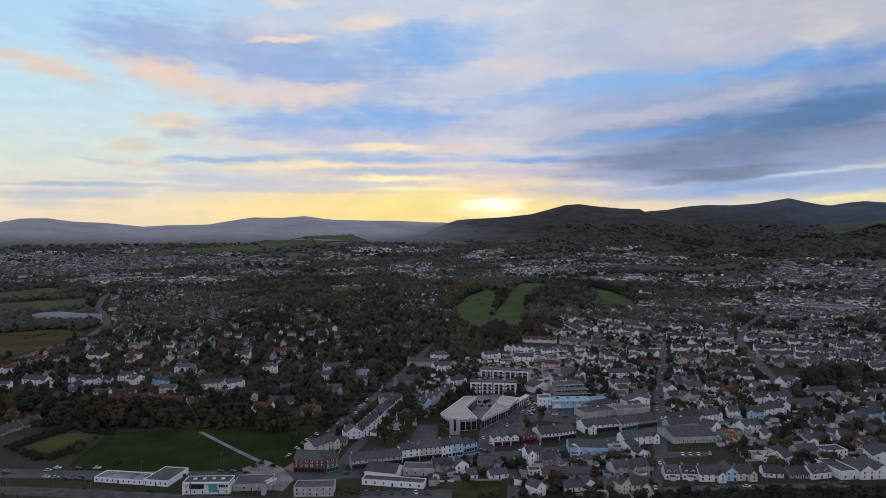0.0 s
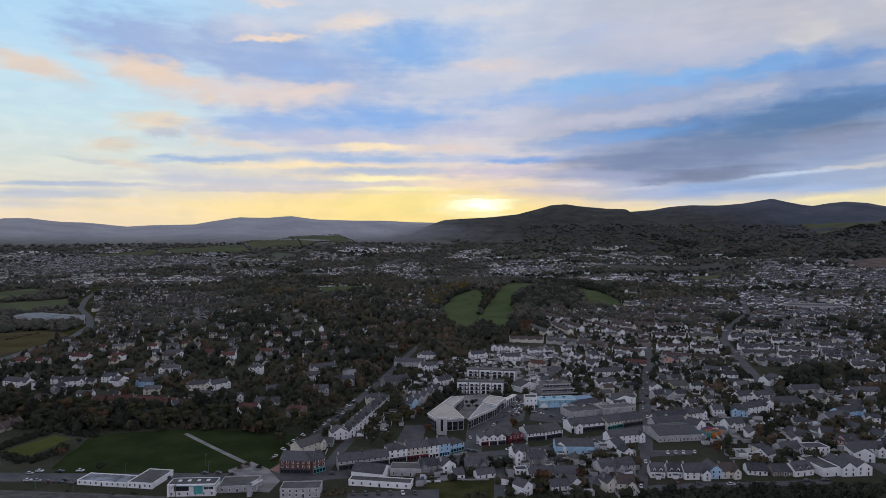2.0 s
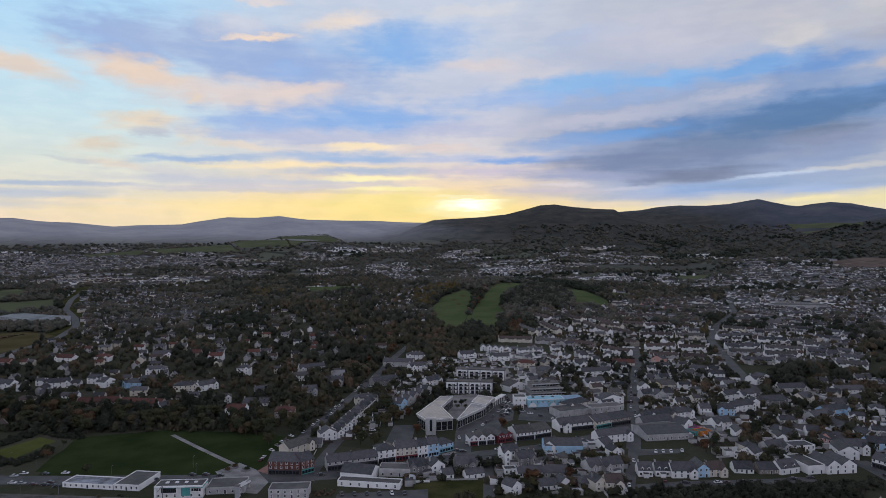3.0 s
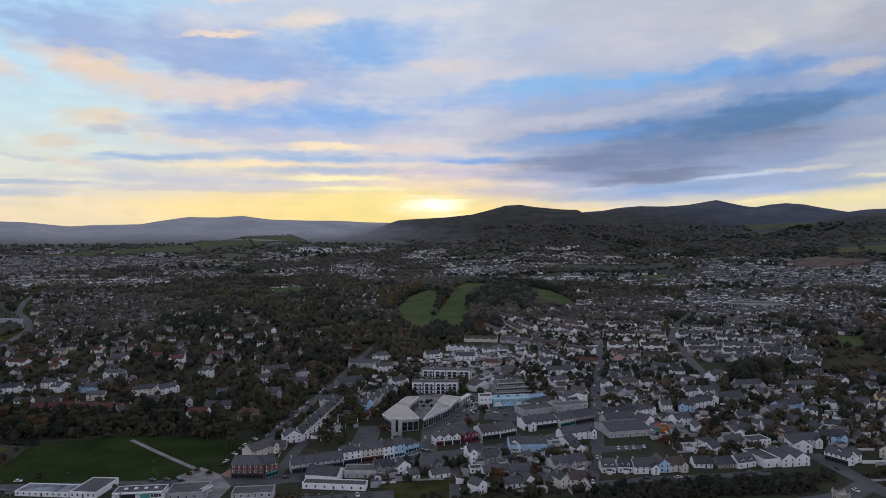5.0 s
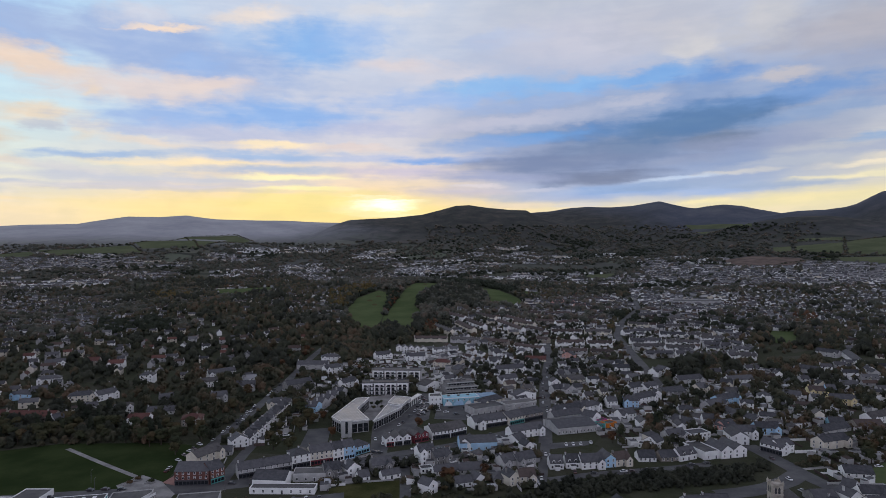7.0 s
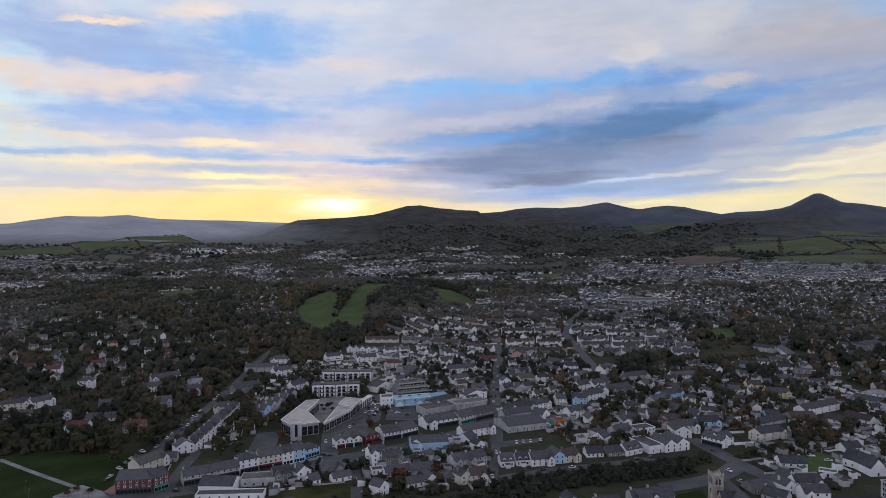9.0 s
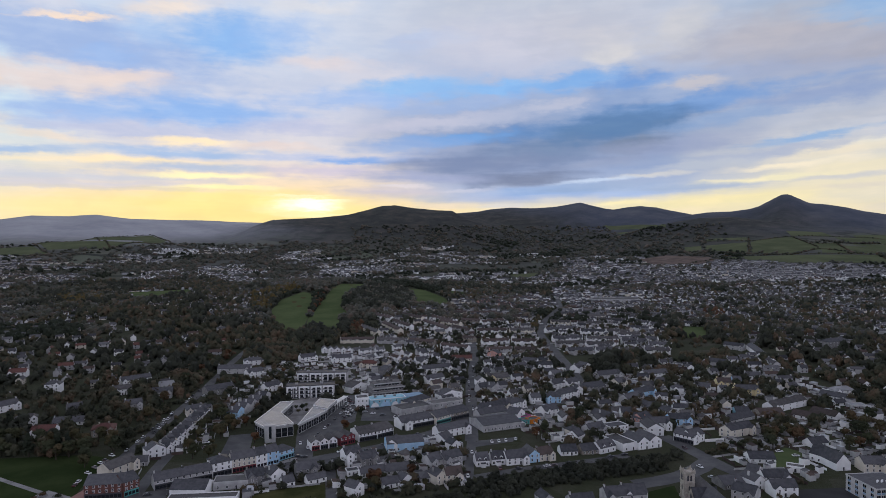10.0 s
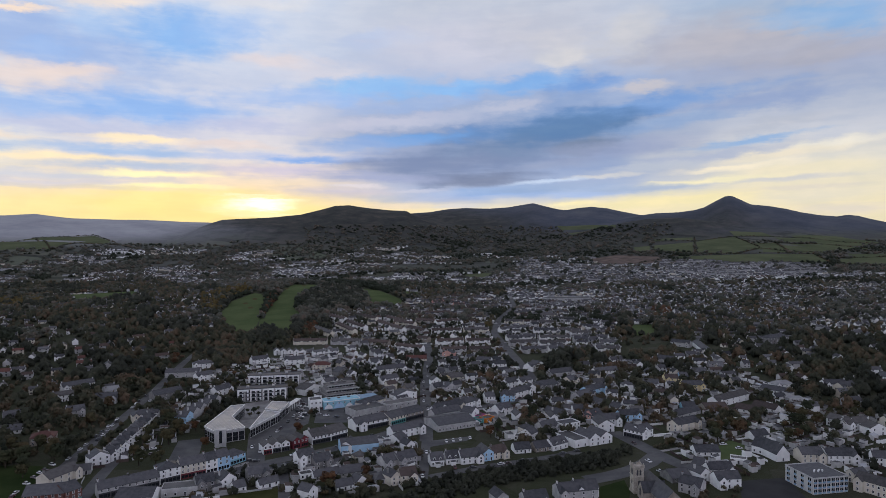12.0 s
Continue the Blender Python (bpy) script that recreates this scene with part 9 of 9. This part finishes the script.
wood([(162.6, 465.0), (239.2, 684.7), (310.3, 668.5), (287.6, 528.5), (248.5, 463.9)], 7.5, 3, 9, 58, "garden_trees", "wood_leaves", "garden trees and bushes between houses")
wood([(179.5, 368.3), (254.4, 471.1), (292.7, 537.9), (441.2, 612.2), (253.2, 350.4), (218.0, 359.1)], 7.5, 3, 9.5, 59, "garden_trees", "wood_leaves", "garden trees and bushes between houses")
wood([(248.6, 382.7), (366.9, 564.8), (611.0, 663.7), (445.9, 430.2), (430.6, 376.3), (324.8, 327.1), (297.7, 378.4)], 7.2, 3, 9.5, 60, "garden_trees", "wood_leaves", "garden trees and bushes between houses")
wood([(-24.0, 316.0), (-23.1, 399.5), (39.0, 383.7), (132.1, 397.9), (106.9, 321.7)], 6, 2, 6.5, 61, "garden_trees", "wood_leaves", "garden trees and bushes between houses")
wood([(143.7, 811.8), (188.9, 1067.2), (393.1, 1126.3), (845.3, 1174.8), (459.6, 637.8), (300.8, 654.2), (197.0, 685.4)], 9.5, 2.5, 7, 62, "garden_trees", "wood_leaves", "garden trees and bushes between houses")
wood([(546.0, 526.9), (860.7, 565.2), (341.1, 223.1), (340.5, 297.4), (438.8, 373.2)], 11, 3, 9, 63, "garden_trees", "wood_leaves", "garden trees and bushes between houses")
wood([(116.9, 480.3), (83.8, 540.8), (33.6, 688.3), (-51.6, 690.0), (-69.6, 542.9), (-93.3, 468.1), (-69.3, 422.3), (-35.2, 467.4), (-2.1, 474.3)], 8, 2.5, 8, 64, "garden_trees", "wood_leaves", "garden trees and bushes between houses")
wood([(360.8, 599.1), (598.3, 921.3), (964.1, 1431.8), (1797.7, 1182.3), (860.7, 565.2), (665.3, 642.3), (577.0, 677.1)], 17.92, 4.4, 12, 65, "woodland", "wood_leaves", "dense autumn woodland of browning trees")
wood([(179.4, 266.2), (202.8, 275.6), (221.9, 297.4), (267.1, 294.2), (291.0, 280.3), (280.9, 238.4), (241.4, 242.8)], 10, 2, 5, 66, "garden_trees", "wood_leaves", "garden trees and bushes between houses")
# ---- parked cars and lamps ----
car(-228.9, 368.6, -1)
car(-225.4, 372.1, -1)
car(-213.0, 371.1, -1)
car(-202.2, 371.9, -1)
car(-251.1, 365.2, -1)
car(-217.8, 357.2, -1)
car(-210.4, 355.5, -1)
car(-203.9, 354.6, -1)
car(-202.6, 357.9, -1)
car(-197.3, 352.9, -1)
car(-223.4, 358.1, -1)
car(-146.0, 359.1, -1)
car(-128.6, 365.8, -1)
car(-121.1, 365.8, -1)
car(-112.4, 363.9, -1)
car(-55.7, 362.5, -1)
car(-95.7, 388.0, 79)
car(-95.2, 393.0, 79)
car(-91.5, 414.4, -44)
car(-90.0, 421.3, -45)
car(-88.4, 426.0, -45)
car(-93.2, 405.6, -44)
car(-86.6, 434.5, -46)
car(-69.0, 478.1, 80)
car(-66.8, 487.3, 80)
car(-65.3, 498.4, 80)
car(-63.6, 510.1, 80)
car(-62.1, 520.6, 80)
car(-43.2, 575.4, -1)
car(-55.8, 558.7, 80)
car(26.3, 424.8, -89)
car(30.4, 414.3, -90)
car(27.1, 397.9, -1)
car(23.7, 400.1, -1)
car(46.0, 382.6, -92)
car(68.4, 526.0, -42)
car(68.6, 517.0, -41)
car(68.8, 508.4, -41)
car(65.1, 500.0, -40)
car(65.3, 491.9, -40)
car(65.5, 484.0, -39)
car(62.0, 476.5, -39)
car(72.7, 529.6, -42)
car(72.8, 520.5, -42)
car(72.9, 511.7, -41)
car(69.0, 503.3, -40)
car(69.2, 495.1, -40)
car(69.4, 487.1, -40)
car(65.8, 479.4, -39)
car(78.9, 487.0, -1)
car(83.8, 480.7, -1)
car(89.5, 493.2, -1)
car(90.3, 474.6, -1)
car(100.7, 488.3, -1)
car(97.7, 465.8, -92)
car(84.3, 501.4, -1)
car(113.8, 504.4, -1)
car(99.8, 501.2, -1)
car(115.1, 494.5, -1)
car(103.5, 477.5, -1)
car(146.7, 391.6, -105)
car(151.5, 391.5, -105)
car(163.7, 392.4, -107)
car(156.4, 391.5, -106)
car(127.6, 376.1, -104)
car(112.6, 339.0, -103)
car(144.5, 341.8, -1)
car(162.2, 340.9, -1)
car(166.5, 340.8, -1)
car(177.1, 341.5, -1)
car(206.1, 344.4, -1)
car(216.3, 345.1, -1)
car(134.5, 345.0, -105)
car(187.0, 559.3, -107)
car(181.7, 543.3, -107)
car(176.7, 528.2, -107)
car(170.7, 510.4, -107)
car(165.2, 493.8, -107)
car(212.8, 623.3, -107)
car(206.1, 603.6, -107)
car(198.2, 580.6, -107)
car(163.9, 479.7, -107)
car(160.4, 469.3, -107)
car(209.8, 539.0, -1)
car(211.9, 533.3, -1)
car(213.8, 527.7, -1)
car(222.6, 538.8, -1)
car(224.5, 533.1, -1)
car(226.4, 527.5, -1)
car(235.4, 538.7, -1)
car(237.2, 532.9, -1)
car(238.9, 527.3, -1)
car(-32.7, 433.9, -1)
car(-28.3, 436.4, -1)
car(-32.7, 444.1, -1)
car(246.3, 314.0, -89)
car(259.0, 344.9, -98)
car(241.7, 298.1, -78)
car(373.4, 352.3, -21)
car(283.2, 319.3, 9)
car(303.3, 323.1, -21)
car(311.1, 322.5, -21)
car(314.6, 313.0, -21)
car(-40.8, 334.3, -76)
car(-34.3, 334.3, -77)
car(-27.7, 334.2, -78)
car(-21.2, 334.2, -79)
car(-14.7, 334.1, -80)
car(-8.2, 334.1, -81)
parked([(-46.8, 363.3), (-21.6, 372.0), (1.6, 379.2)], -3.2, 7, 0.6, 1)
parked([(40.2, 395.7), (76.8, 403.8), (114.1, 422.6), (141.6, 438.2)], 3.2, 7, 0.45, 2)
parked([(40.2, 395.7), (76.8, 403.8), (114.1, 422.6)], -3.2, 7, 0.5, 3)
parked([(31.8, 433.2), (47.5, 466.4), (68.2, 513.5)], -3.4, 7, 0.55, 4)
parked([(193.6, 460.4), (226.0, 468.5), (253.9, 474.1)], 2.8, 7, 0.5, 5)
parked([(-79.7, 428.3), (-64.6, 503.4), (-45.2, 602.8)], 2.6, 9, 0.5, 6)
parked([(-322.8, 369.5), (-254.4, 365.3)], 3.0, 9, 0.4, 7)
lamp_post(-244.1, 389.5, 90)
lamp_post(-255.5, 383.7, 90)
lamp_post(-224.3, 381.5, 90)
lamp_post(-211.3, 345.0, 90)
lamp_post(-173.0, 364.5, 90)
lamp_post(-132.7, 378.7, 90)
lamp_post(-126.6, 365.8, 90)
lamp_post(-95.8, 353.6, 90)
lamp_post(-46.6, 361.6, 90)
lamp_post(-84.0, 356.8, 90)
lamp_post(-57.8, 351.6, 90)
lamp_post(-21.9, 377.6, 90)
lamp_post(27.2, 409.8, 90)
lamp_post(146.5, 431.9, 90)
lamp_post(171.6, 503.6, 90)
lamp_post(40.2, 369.6, 90)
wood([(-210.6, 386.2), (-226.6, 430.0), (-221.4, 438.6), (-206.4, 401.4), (-201.9, 379.3)], 4, 2, 4.5, 81, "shrubs", "wood_leaves", "dark scrub between the park lawns")
wood([(-237.3, 340.6), (-191.3, 344.8), (-145.7, 338.2), (-136.6, 330.8), (-141.3, 328.0), (-229.1, 328.7)], 3.5, 0.8, 1.8, 82, "shrubs", "wood_leaves", "low scrub beside the railway")
wood([(-59.1, 340.5), (-44.3, 343.5), (-43.2, 334.4), (-57.3, 330.1)], 3.2, 1, 2.4, 83, "shrubs", "wood_leaves", "low scrub beside the station")
BARE = [[(7.3, 794.9), (19.5, 1400.4), (106.4, 1407.1), (358.1, 1882.6), (526.7, 1727.9), (328.7, 1093.8), (183.7, 1037.9), (104.4, 812.6)], [(-512.2, 640.5), (-1339.2, 1680.4), (-1181.9, 1710.0), (-936.6, 1716.0), (-574.9, 1096.2), (-485.1, 852.3), (-446.5, 697.4)], [(1346.9, 1897.2), (1698.3, 2311.4), (1926.5, 2412.9), (3128.8, 2009.6), (2216.9, 1422.9), (1820.7, 1432.6), (1580.9, 1619.3), (1579.9, 1915.5)]]

# ---- the far town and the far woods ----
patch("building_site", [(1397.3, 2152.4), (1560.0, 2200.0), (1603.9, 1992.3), (1502.4, 1840.0), (1400.0, 1850.0), (1320.1, 1948.7)], "bare_earth", "bare reddish earth of a building site", "building site", 0.5, keep=True)


def estate(poly, name, turn, row, seed, walls, label):
    """New streets of small pale houses in straight rows, all in one mesh."""
    rnd = random.Random(seed)
    v, f, m = [], [], []
    mats = ["town_hazed", "town_cream", "town_grey", "town_slate", "town_tile", "town_white"]
    c, s = math.cos(radians(turn)), math.sin(radians(turn))
    mx, my = sum(p[0] for p in poly) / len(poly), sum(p[1] for p in poly) / len(poly)
    j = -900.0
    while j < 900:
        i = -900.0
        bend = rnd.uniform(-4, 4)
        while i < 900:
            w, d, h, up = rnd.choice((7, 8, 14, 20)), 7.5, rnd.choice((4.6, 4.8, 5.2)), rnd.uniform(1.9, 2.5)
            i += w + rnd.choice((1.5, 2.5, 5))
            px, py = i - w / 2, j + bend + rnd.uniform(-1, 1)
            x, y = mx + px * c - py * s, my + px * s + py * c
            if not inside(poly, x, y) or rnd.random() < 0.10 or not free(x, y, 4):
                continue
            z, o = rise(x, y), len(v)
            for lx, ly, lz in ((-1, -1, -2), (1, -1, -2), (1, 1, -2), (-1, 1, -2), (-1, -1, h), (1, -1, h), (1, 1, h), (-1, 1, h), (-1, 0, h + up), (1, 0, h + up)):
                qx, qy = lx * w / 2, ly * d / 2
                v.append((x + qx * c - qy * s, y + qx * s + qy * c, z + lz))
            wall, roof = rnd.choice(walls), rnd.choice((3, 4, 4))
            for q, k in (((0, 1, 5, 4), wall), ((2, 3, 7, 6), wall), ((1, 2, 6, 9, 5), wall), ((3, 0, 4, 8, 7), wall), ((4, 5, 9, 8), roof), ((6, 7, 8, 9), roof)):
                f.append(tuple(o + t for t in q))
                m.append(k)
            TAKEN.append((x, y, w * 0.5))
        j += row
    tagged(new(name, mesh_of(name, v, f, mats, m)), label, "far houses", "", "stuff")


estate([(1509.0, 1920.9), (1611.8, 1752.7), (1668.3, 1612.7), (1815.1, 1466.7), (1626.9, 1305.6), (1385.6, 1398.5), (1337.5, 1621.6)], "new_estate", -42, 26, 5, (0, 2, 2), "straight rows of new pale houses below the fields")
estate([(1144.3, 2283.5), (1252.4, 2040.4), (1308.8, 1781.2), (1337.5, 1621.6), (1241.5, 1391.5), (1061.2, 1469.1), (967.8, 1607.1), (891.1, 1740.4)], "hill_estate", -28, 30, 6, (5, 0, 1, 2), "rows of white houses on the rising ground")
estate([(-1778.2, 2574.8), (-1548.8, 2647.8), (-1133.5, 2658.3), (-817.7, 2621.3), (-728.3, 2333.9), (-937.7, 2198.0), (-1228.9, 1777.8)], "plain_estate", 18, 34, 7, (0, 2, 2, 1), "rows of grey and cream houses on the far plain")

def far_town():
    """Streets of small houses in two facing rows, turned with the lie of each quarter."""
    rnd = random.Random(77)
    v, f, m = [], [], []
    mats = ["town_hazed", "town_cream", "town_grey", "town_slate", "town_tile", "town_brown", "town_red", "town_white"]
    n = 0
    while n < 2000:
        b = rnd.uniform(-37, 57)
        d = 1050 * (3300 / 1050) ** rnd.random()
        sx, sy = d * math.sin(radians(b)), d * math.cos(radians(b))
        dense = noise.noise((sx * 0.0035, sy * 0.0022, 2.0)) + 0.25 * noise.noise((sx * 0.012, sy * 0.008, 7.0))
        n += 1
        if dense < -0.16 + (0.40 if b > -6 else 0.22) * ease(d, 2000, 3100) - 0.25 * ease(b, 2, 14) * (d < 2100) or rise(sx, sy) > 85:
            continue
        lie = radians(70 * noise.noise((sx * 0.0016, sy * 0.0016, 9.0)) + (90 if rnd.random() < 0.2 else 0))
        c, s = math.cos(lie), math.sin(lie)
        kin = rnd.choice((0, 0, 7, 7, 1, 2)) if b > -8 else rnd.choice((0, 0, 2, 2, 1, 7))
        cover = rnd.choice((3, 4, 4, 4, 5, 5 if b < -10 else 4))
        storey = rnd.choice((2.5, 4.6, 4.6))
        for side in (-1, 1):
            along = -rnd.uniform(20, 70)
            end = rnd.uniform(20, 70)
            while along < end:
                w, dd, h, up = rnd.choice((6, 7, 8, 12, 16)), rnd.choice((6.5, 7.5)), storey, rnd.uniform(1.8, 2.6)
                along += w + rnd.choice((0.8, 2, 4))
                px, py = along - w / 2, side * 13 + rnd.uniform(-0.8, 0.8)
                x, y = sx + px * c - py * s, sy + px * s + py * c
                if not free(x, y, 4.5) or rnd.random() < 0.08 or any(inside(p, x, y) for p in BARE):
                    continue
                z, o = rise(x, y), len(v)
                gable = rnd.random() < 0.2
                cc, ss = (-s, c) if gable else (c, s)
                for lx, ly, lz in ((-1, -1, -2), (1, -1, -2), (1, 1, -2), (-1, 1, -2), (-1, -1, h), (1, -1, h), (1, 1, h), (-1, 1, h), (-1, 0, h + up), (1, 0, h + up)):
                    qx, qy = lx * w / 2, ly * dd / 2
                    v.append((x + qx * cc - qy * ss, y + qx * ss + qy * cc, z + lz))
                wall = kin if rnd.random() < 0.7 else rnd.choice((0, 2, 7 if b > -8 else 1))
                roof = cover if rnd.random() < 0.8 else rnd.choice((3, 4, 5))
                for q, k in (((0, 1, 5, 4), wall), ((2, 3, 7, 6), wall), ((1, 2, 6, 9, 5), wall), ((3, 0, 4, 8, 7), wall), ((4, 5, 9, 8), roof), ((6, 7, 8, 9), roof)):
                    f.append(tuple(o + i for i in q))
                    m.append(k)
                TAKEN.append((x, y, w * 0.5))
    ob = new("far_houses", mesh_of("far_houses", v, f, mats, m))
    tagged(ob, "distant white and grey houses of the spreading town", "far houses", "", "stuff")


far_town()


def town_houses():
    """The crowd of houses past the nearer streets: walls, pitched roofs and a chimney each."""
    v, f, m = [], [], []
    mats = ["town_white", "town_cream", "town_grey", "town_slate", "town_tile", "town_brown", "town_red", "window_glass"]
    index = {"white_render": 0, "cream_render": 1, "grey_render": 2, "stone_wall": 2, "slate_roof": 3, "grey_tile_roof": 4, "brown_tile_roof": 5, "red_tile_roof": 6}
    for x, y, turn, w, d, h, wall, roof, chance in TOWN:
        z, up, o = rise(x, y), 0.36 * d, len(v)
        c, s = math.cos(radians(turn)), math.sin(radians(turn))

        def put(px, py, pz):
            v.append((x + px * c - py * s, y + px * s + py * c, z + pz))

        for lx, ly, lz in ((-1, -1, -2), (1, -1, -2), (1, 1, -2), (-1, 1, -2), (-1, -1, h), (1, -1, h), (1, 1, h), (-1, 1, h), (-1, 0, h + up), (1, 0, h + up)):
            put(lx * w / 2, ly * d / 2, lz)
        for q, k in (((0, 1, 5, 4), 0), ((2, 3, 7, 6), 0), ((1, 2, 6, 9, 5), 0), ((3, 0, 4, 8, 7), 0)):
            f.append(tuple(o + i for i in q))
            m.append(index[wall])
        o = len(v)
        for k in (-1, 1):
            for lx, ly, lz in ((-1, k, 0), (1, k, 0), (1, 0, 1), (-1, 0, 1)):
                put(lx * (w / 2 + 0.25), ly * (d / 2 + 0.35), h - 0.25 + lz * (up + 0.35))
        for q in ((0, 1, 2, 3), (5, 4, 7, 6)):
            f.append(tuple(o + i for i in q))
            m.append(index[roof])
        o = len(v)
        cx = (w / 2 - 0.5) * (1 if chance > 0.5 else -1)
        for lz in (0, 1):
            for lx, ly in ((-0.4, -0.5), (0.4, -0.5), (0.4, 0.5), (-0.4, 0.5)):
                put(cx + lx, ly, h + up - 1 + lz * 1.9)
        for q in ((0, 1, 5, 4), (1, 2, 6, 5), (2, 3, 7, 6), (3, 0, 4, 7), (4, 5, 6, 7)):
            f.append(tuple(o + i for i in q))
            m.append(2)
        # windows, a hand's width proud of the wall
        for side in (-1, 1):
            for floor in range(max(1, int(h / 2.5))):
                for t in (-0.28, 0.28):
                    o = len(v)
                    for lx, lz in ((-0.6, 0), (0.6, 0), (0.6, 1.3), (-0.6, 1.3)):
                        put((t * w + lx) * -side, side * (d / 2 + 0.05), 0.9 + 2.6 * floor + lz)
                    f.append((o, o + 1, o + 2, o + 3))
                    m.append(7)
    ob = new("town_houses", mesh_of("town_houses", v, f, mats, m))
    tagged(ob, "crowded pale houses with grey roofs among gardens", "town houses", "", "stuff")


town_houses()


def far_woods():
    rnd = random.Random(78)
    items, dark = [], []
    for _ in range(40000):
        b = rnd.uniform(-38, 58)
        d = 1000 * (4500 / 1000) ** rnd.random()
        x, y = d * math.sin(radians(b)), d * math.cos(radians(b))
        thick = noise.noise((x * 0.004, y * 0.003, 12.0)) + 0.4 * noise.noise((x * 0.014, y * 0.01, 3.0)) + (0.38 if 10 < b < 38 else 0.20) * ease(d, 2100, 2900)
        if thick < -0.22 + rnd.uniform(-0.15, 0.15) or rise(x, y) > (190 if 8 < b < 40 else 112 if b > 2 else 100) or not free(x, y, 3):
            continue
        tall = rnd.uniform(5, 13)
        spread = 1.0 + 0.25 * ease(d, 2000, 3200)
        row = (x, y, rise(x, y), tall, (tall * rnd.uniform(0.9, 1.6) + 2) * spread, rnd.uniform(0, 6.28), 12 if d < 1250 else 7, rnd.randint(0, 5))
        (dark if noise.noise((x * 0.005, y * 0.005, 20)) > (0.28 if b < 12 else 0.18) else items).append(row)
    mass("far_woods", items, "hazed_leaves", "distant autumn trees between the houses", "far woods")
    mass("far_conifers", dark, "dark_conifer", "distant dark evergreen woods", "far woods")


far_woods()
mass("hedgerow", HEDGES, "wood_leaves", "dark hedgerows along the edges of the fields", "hedgerows")
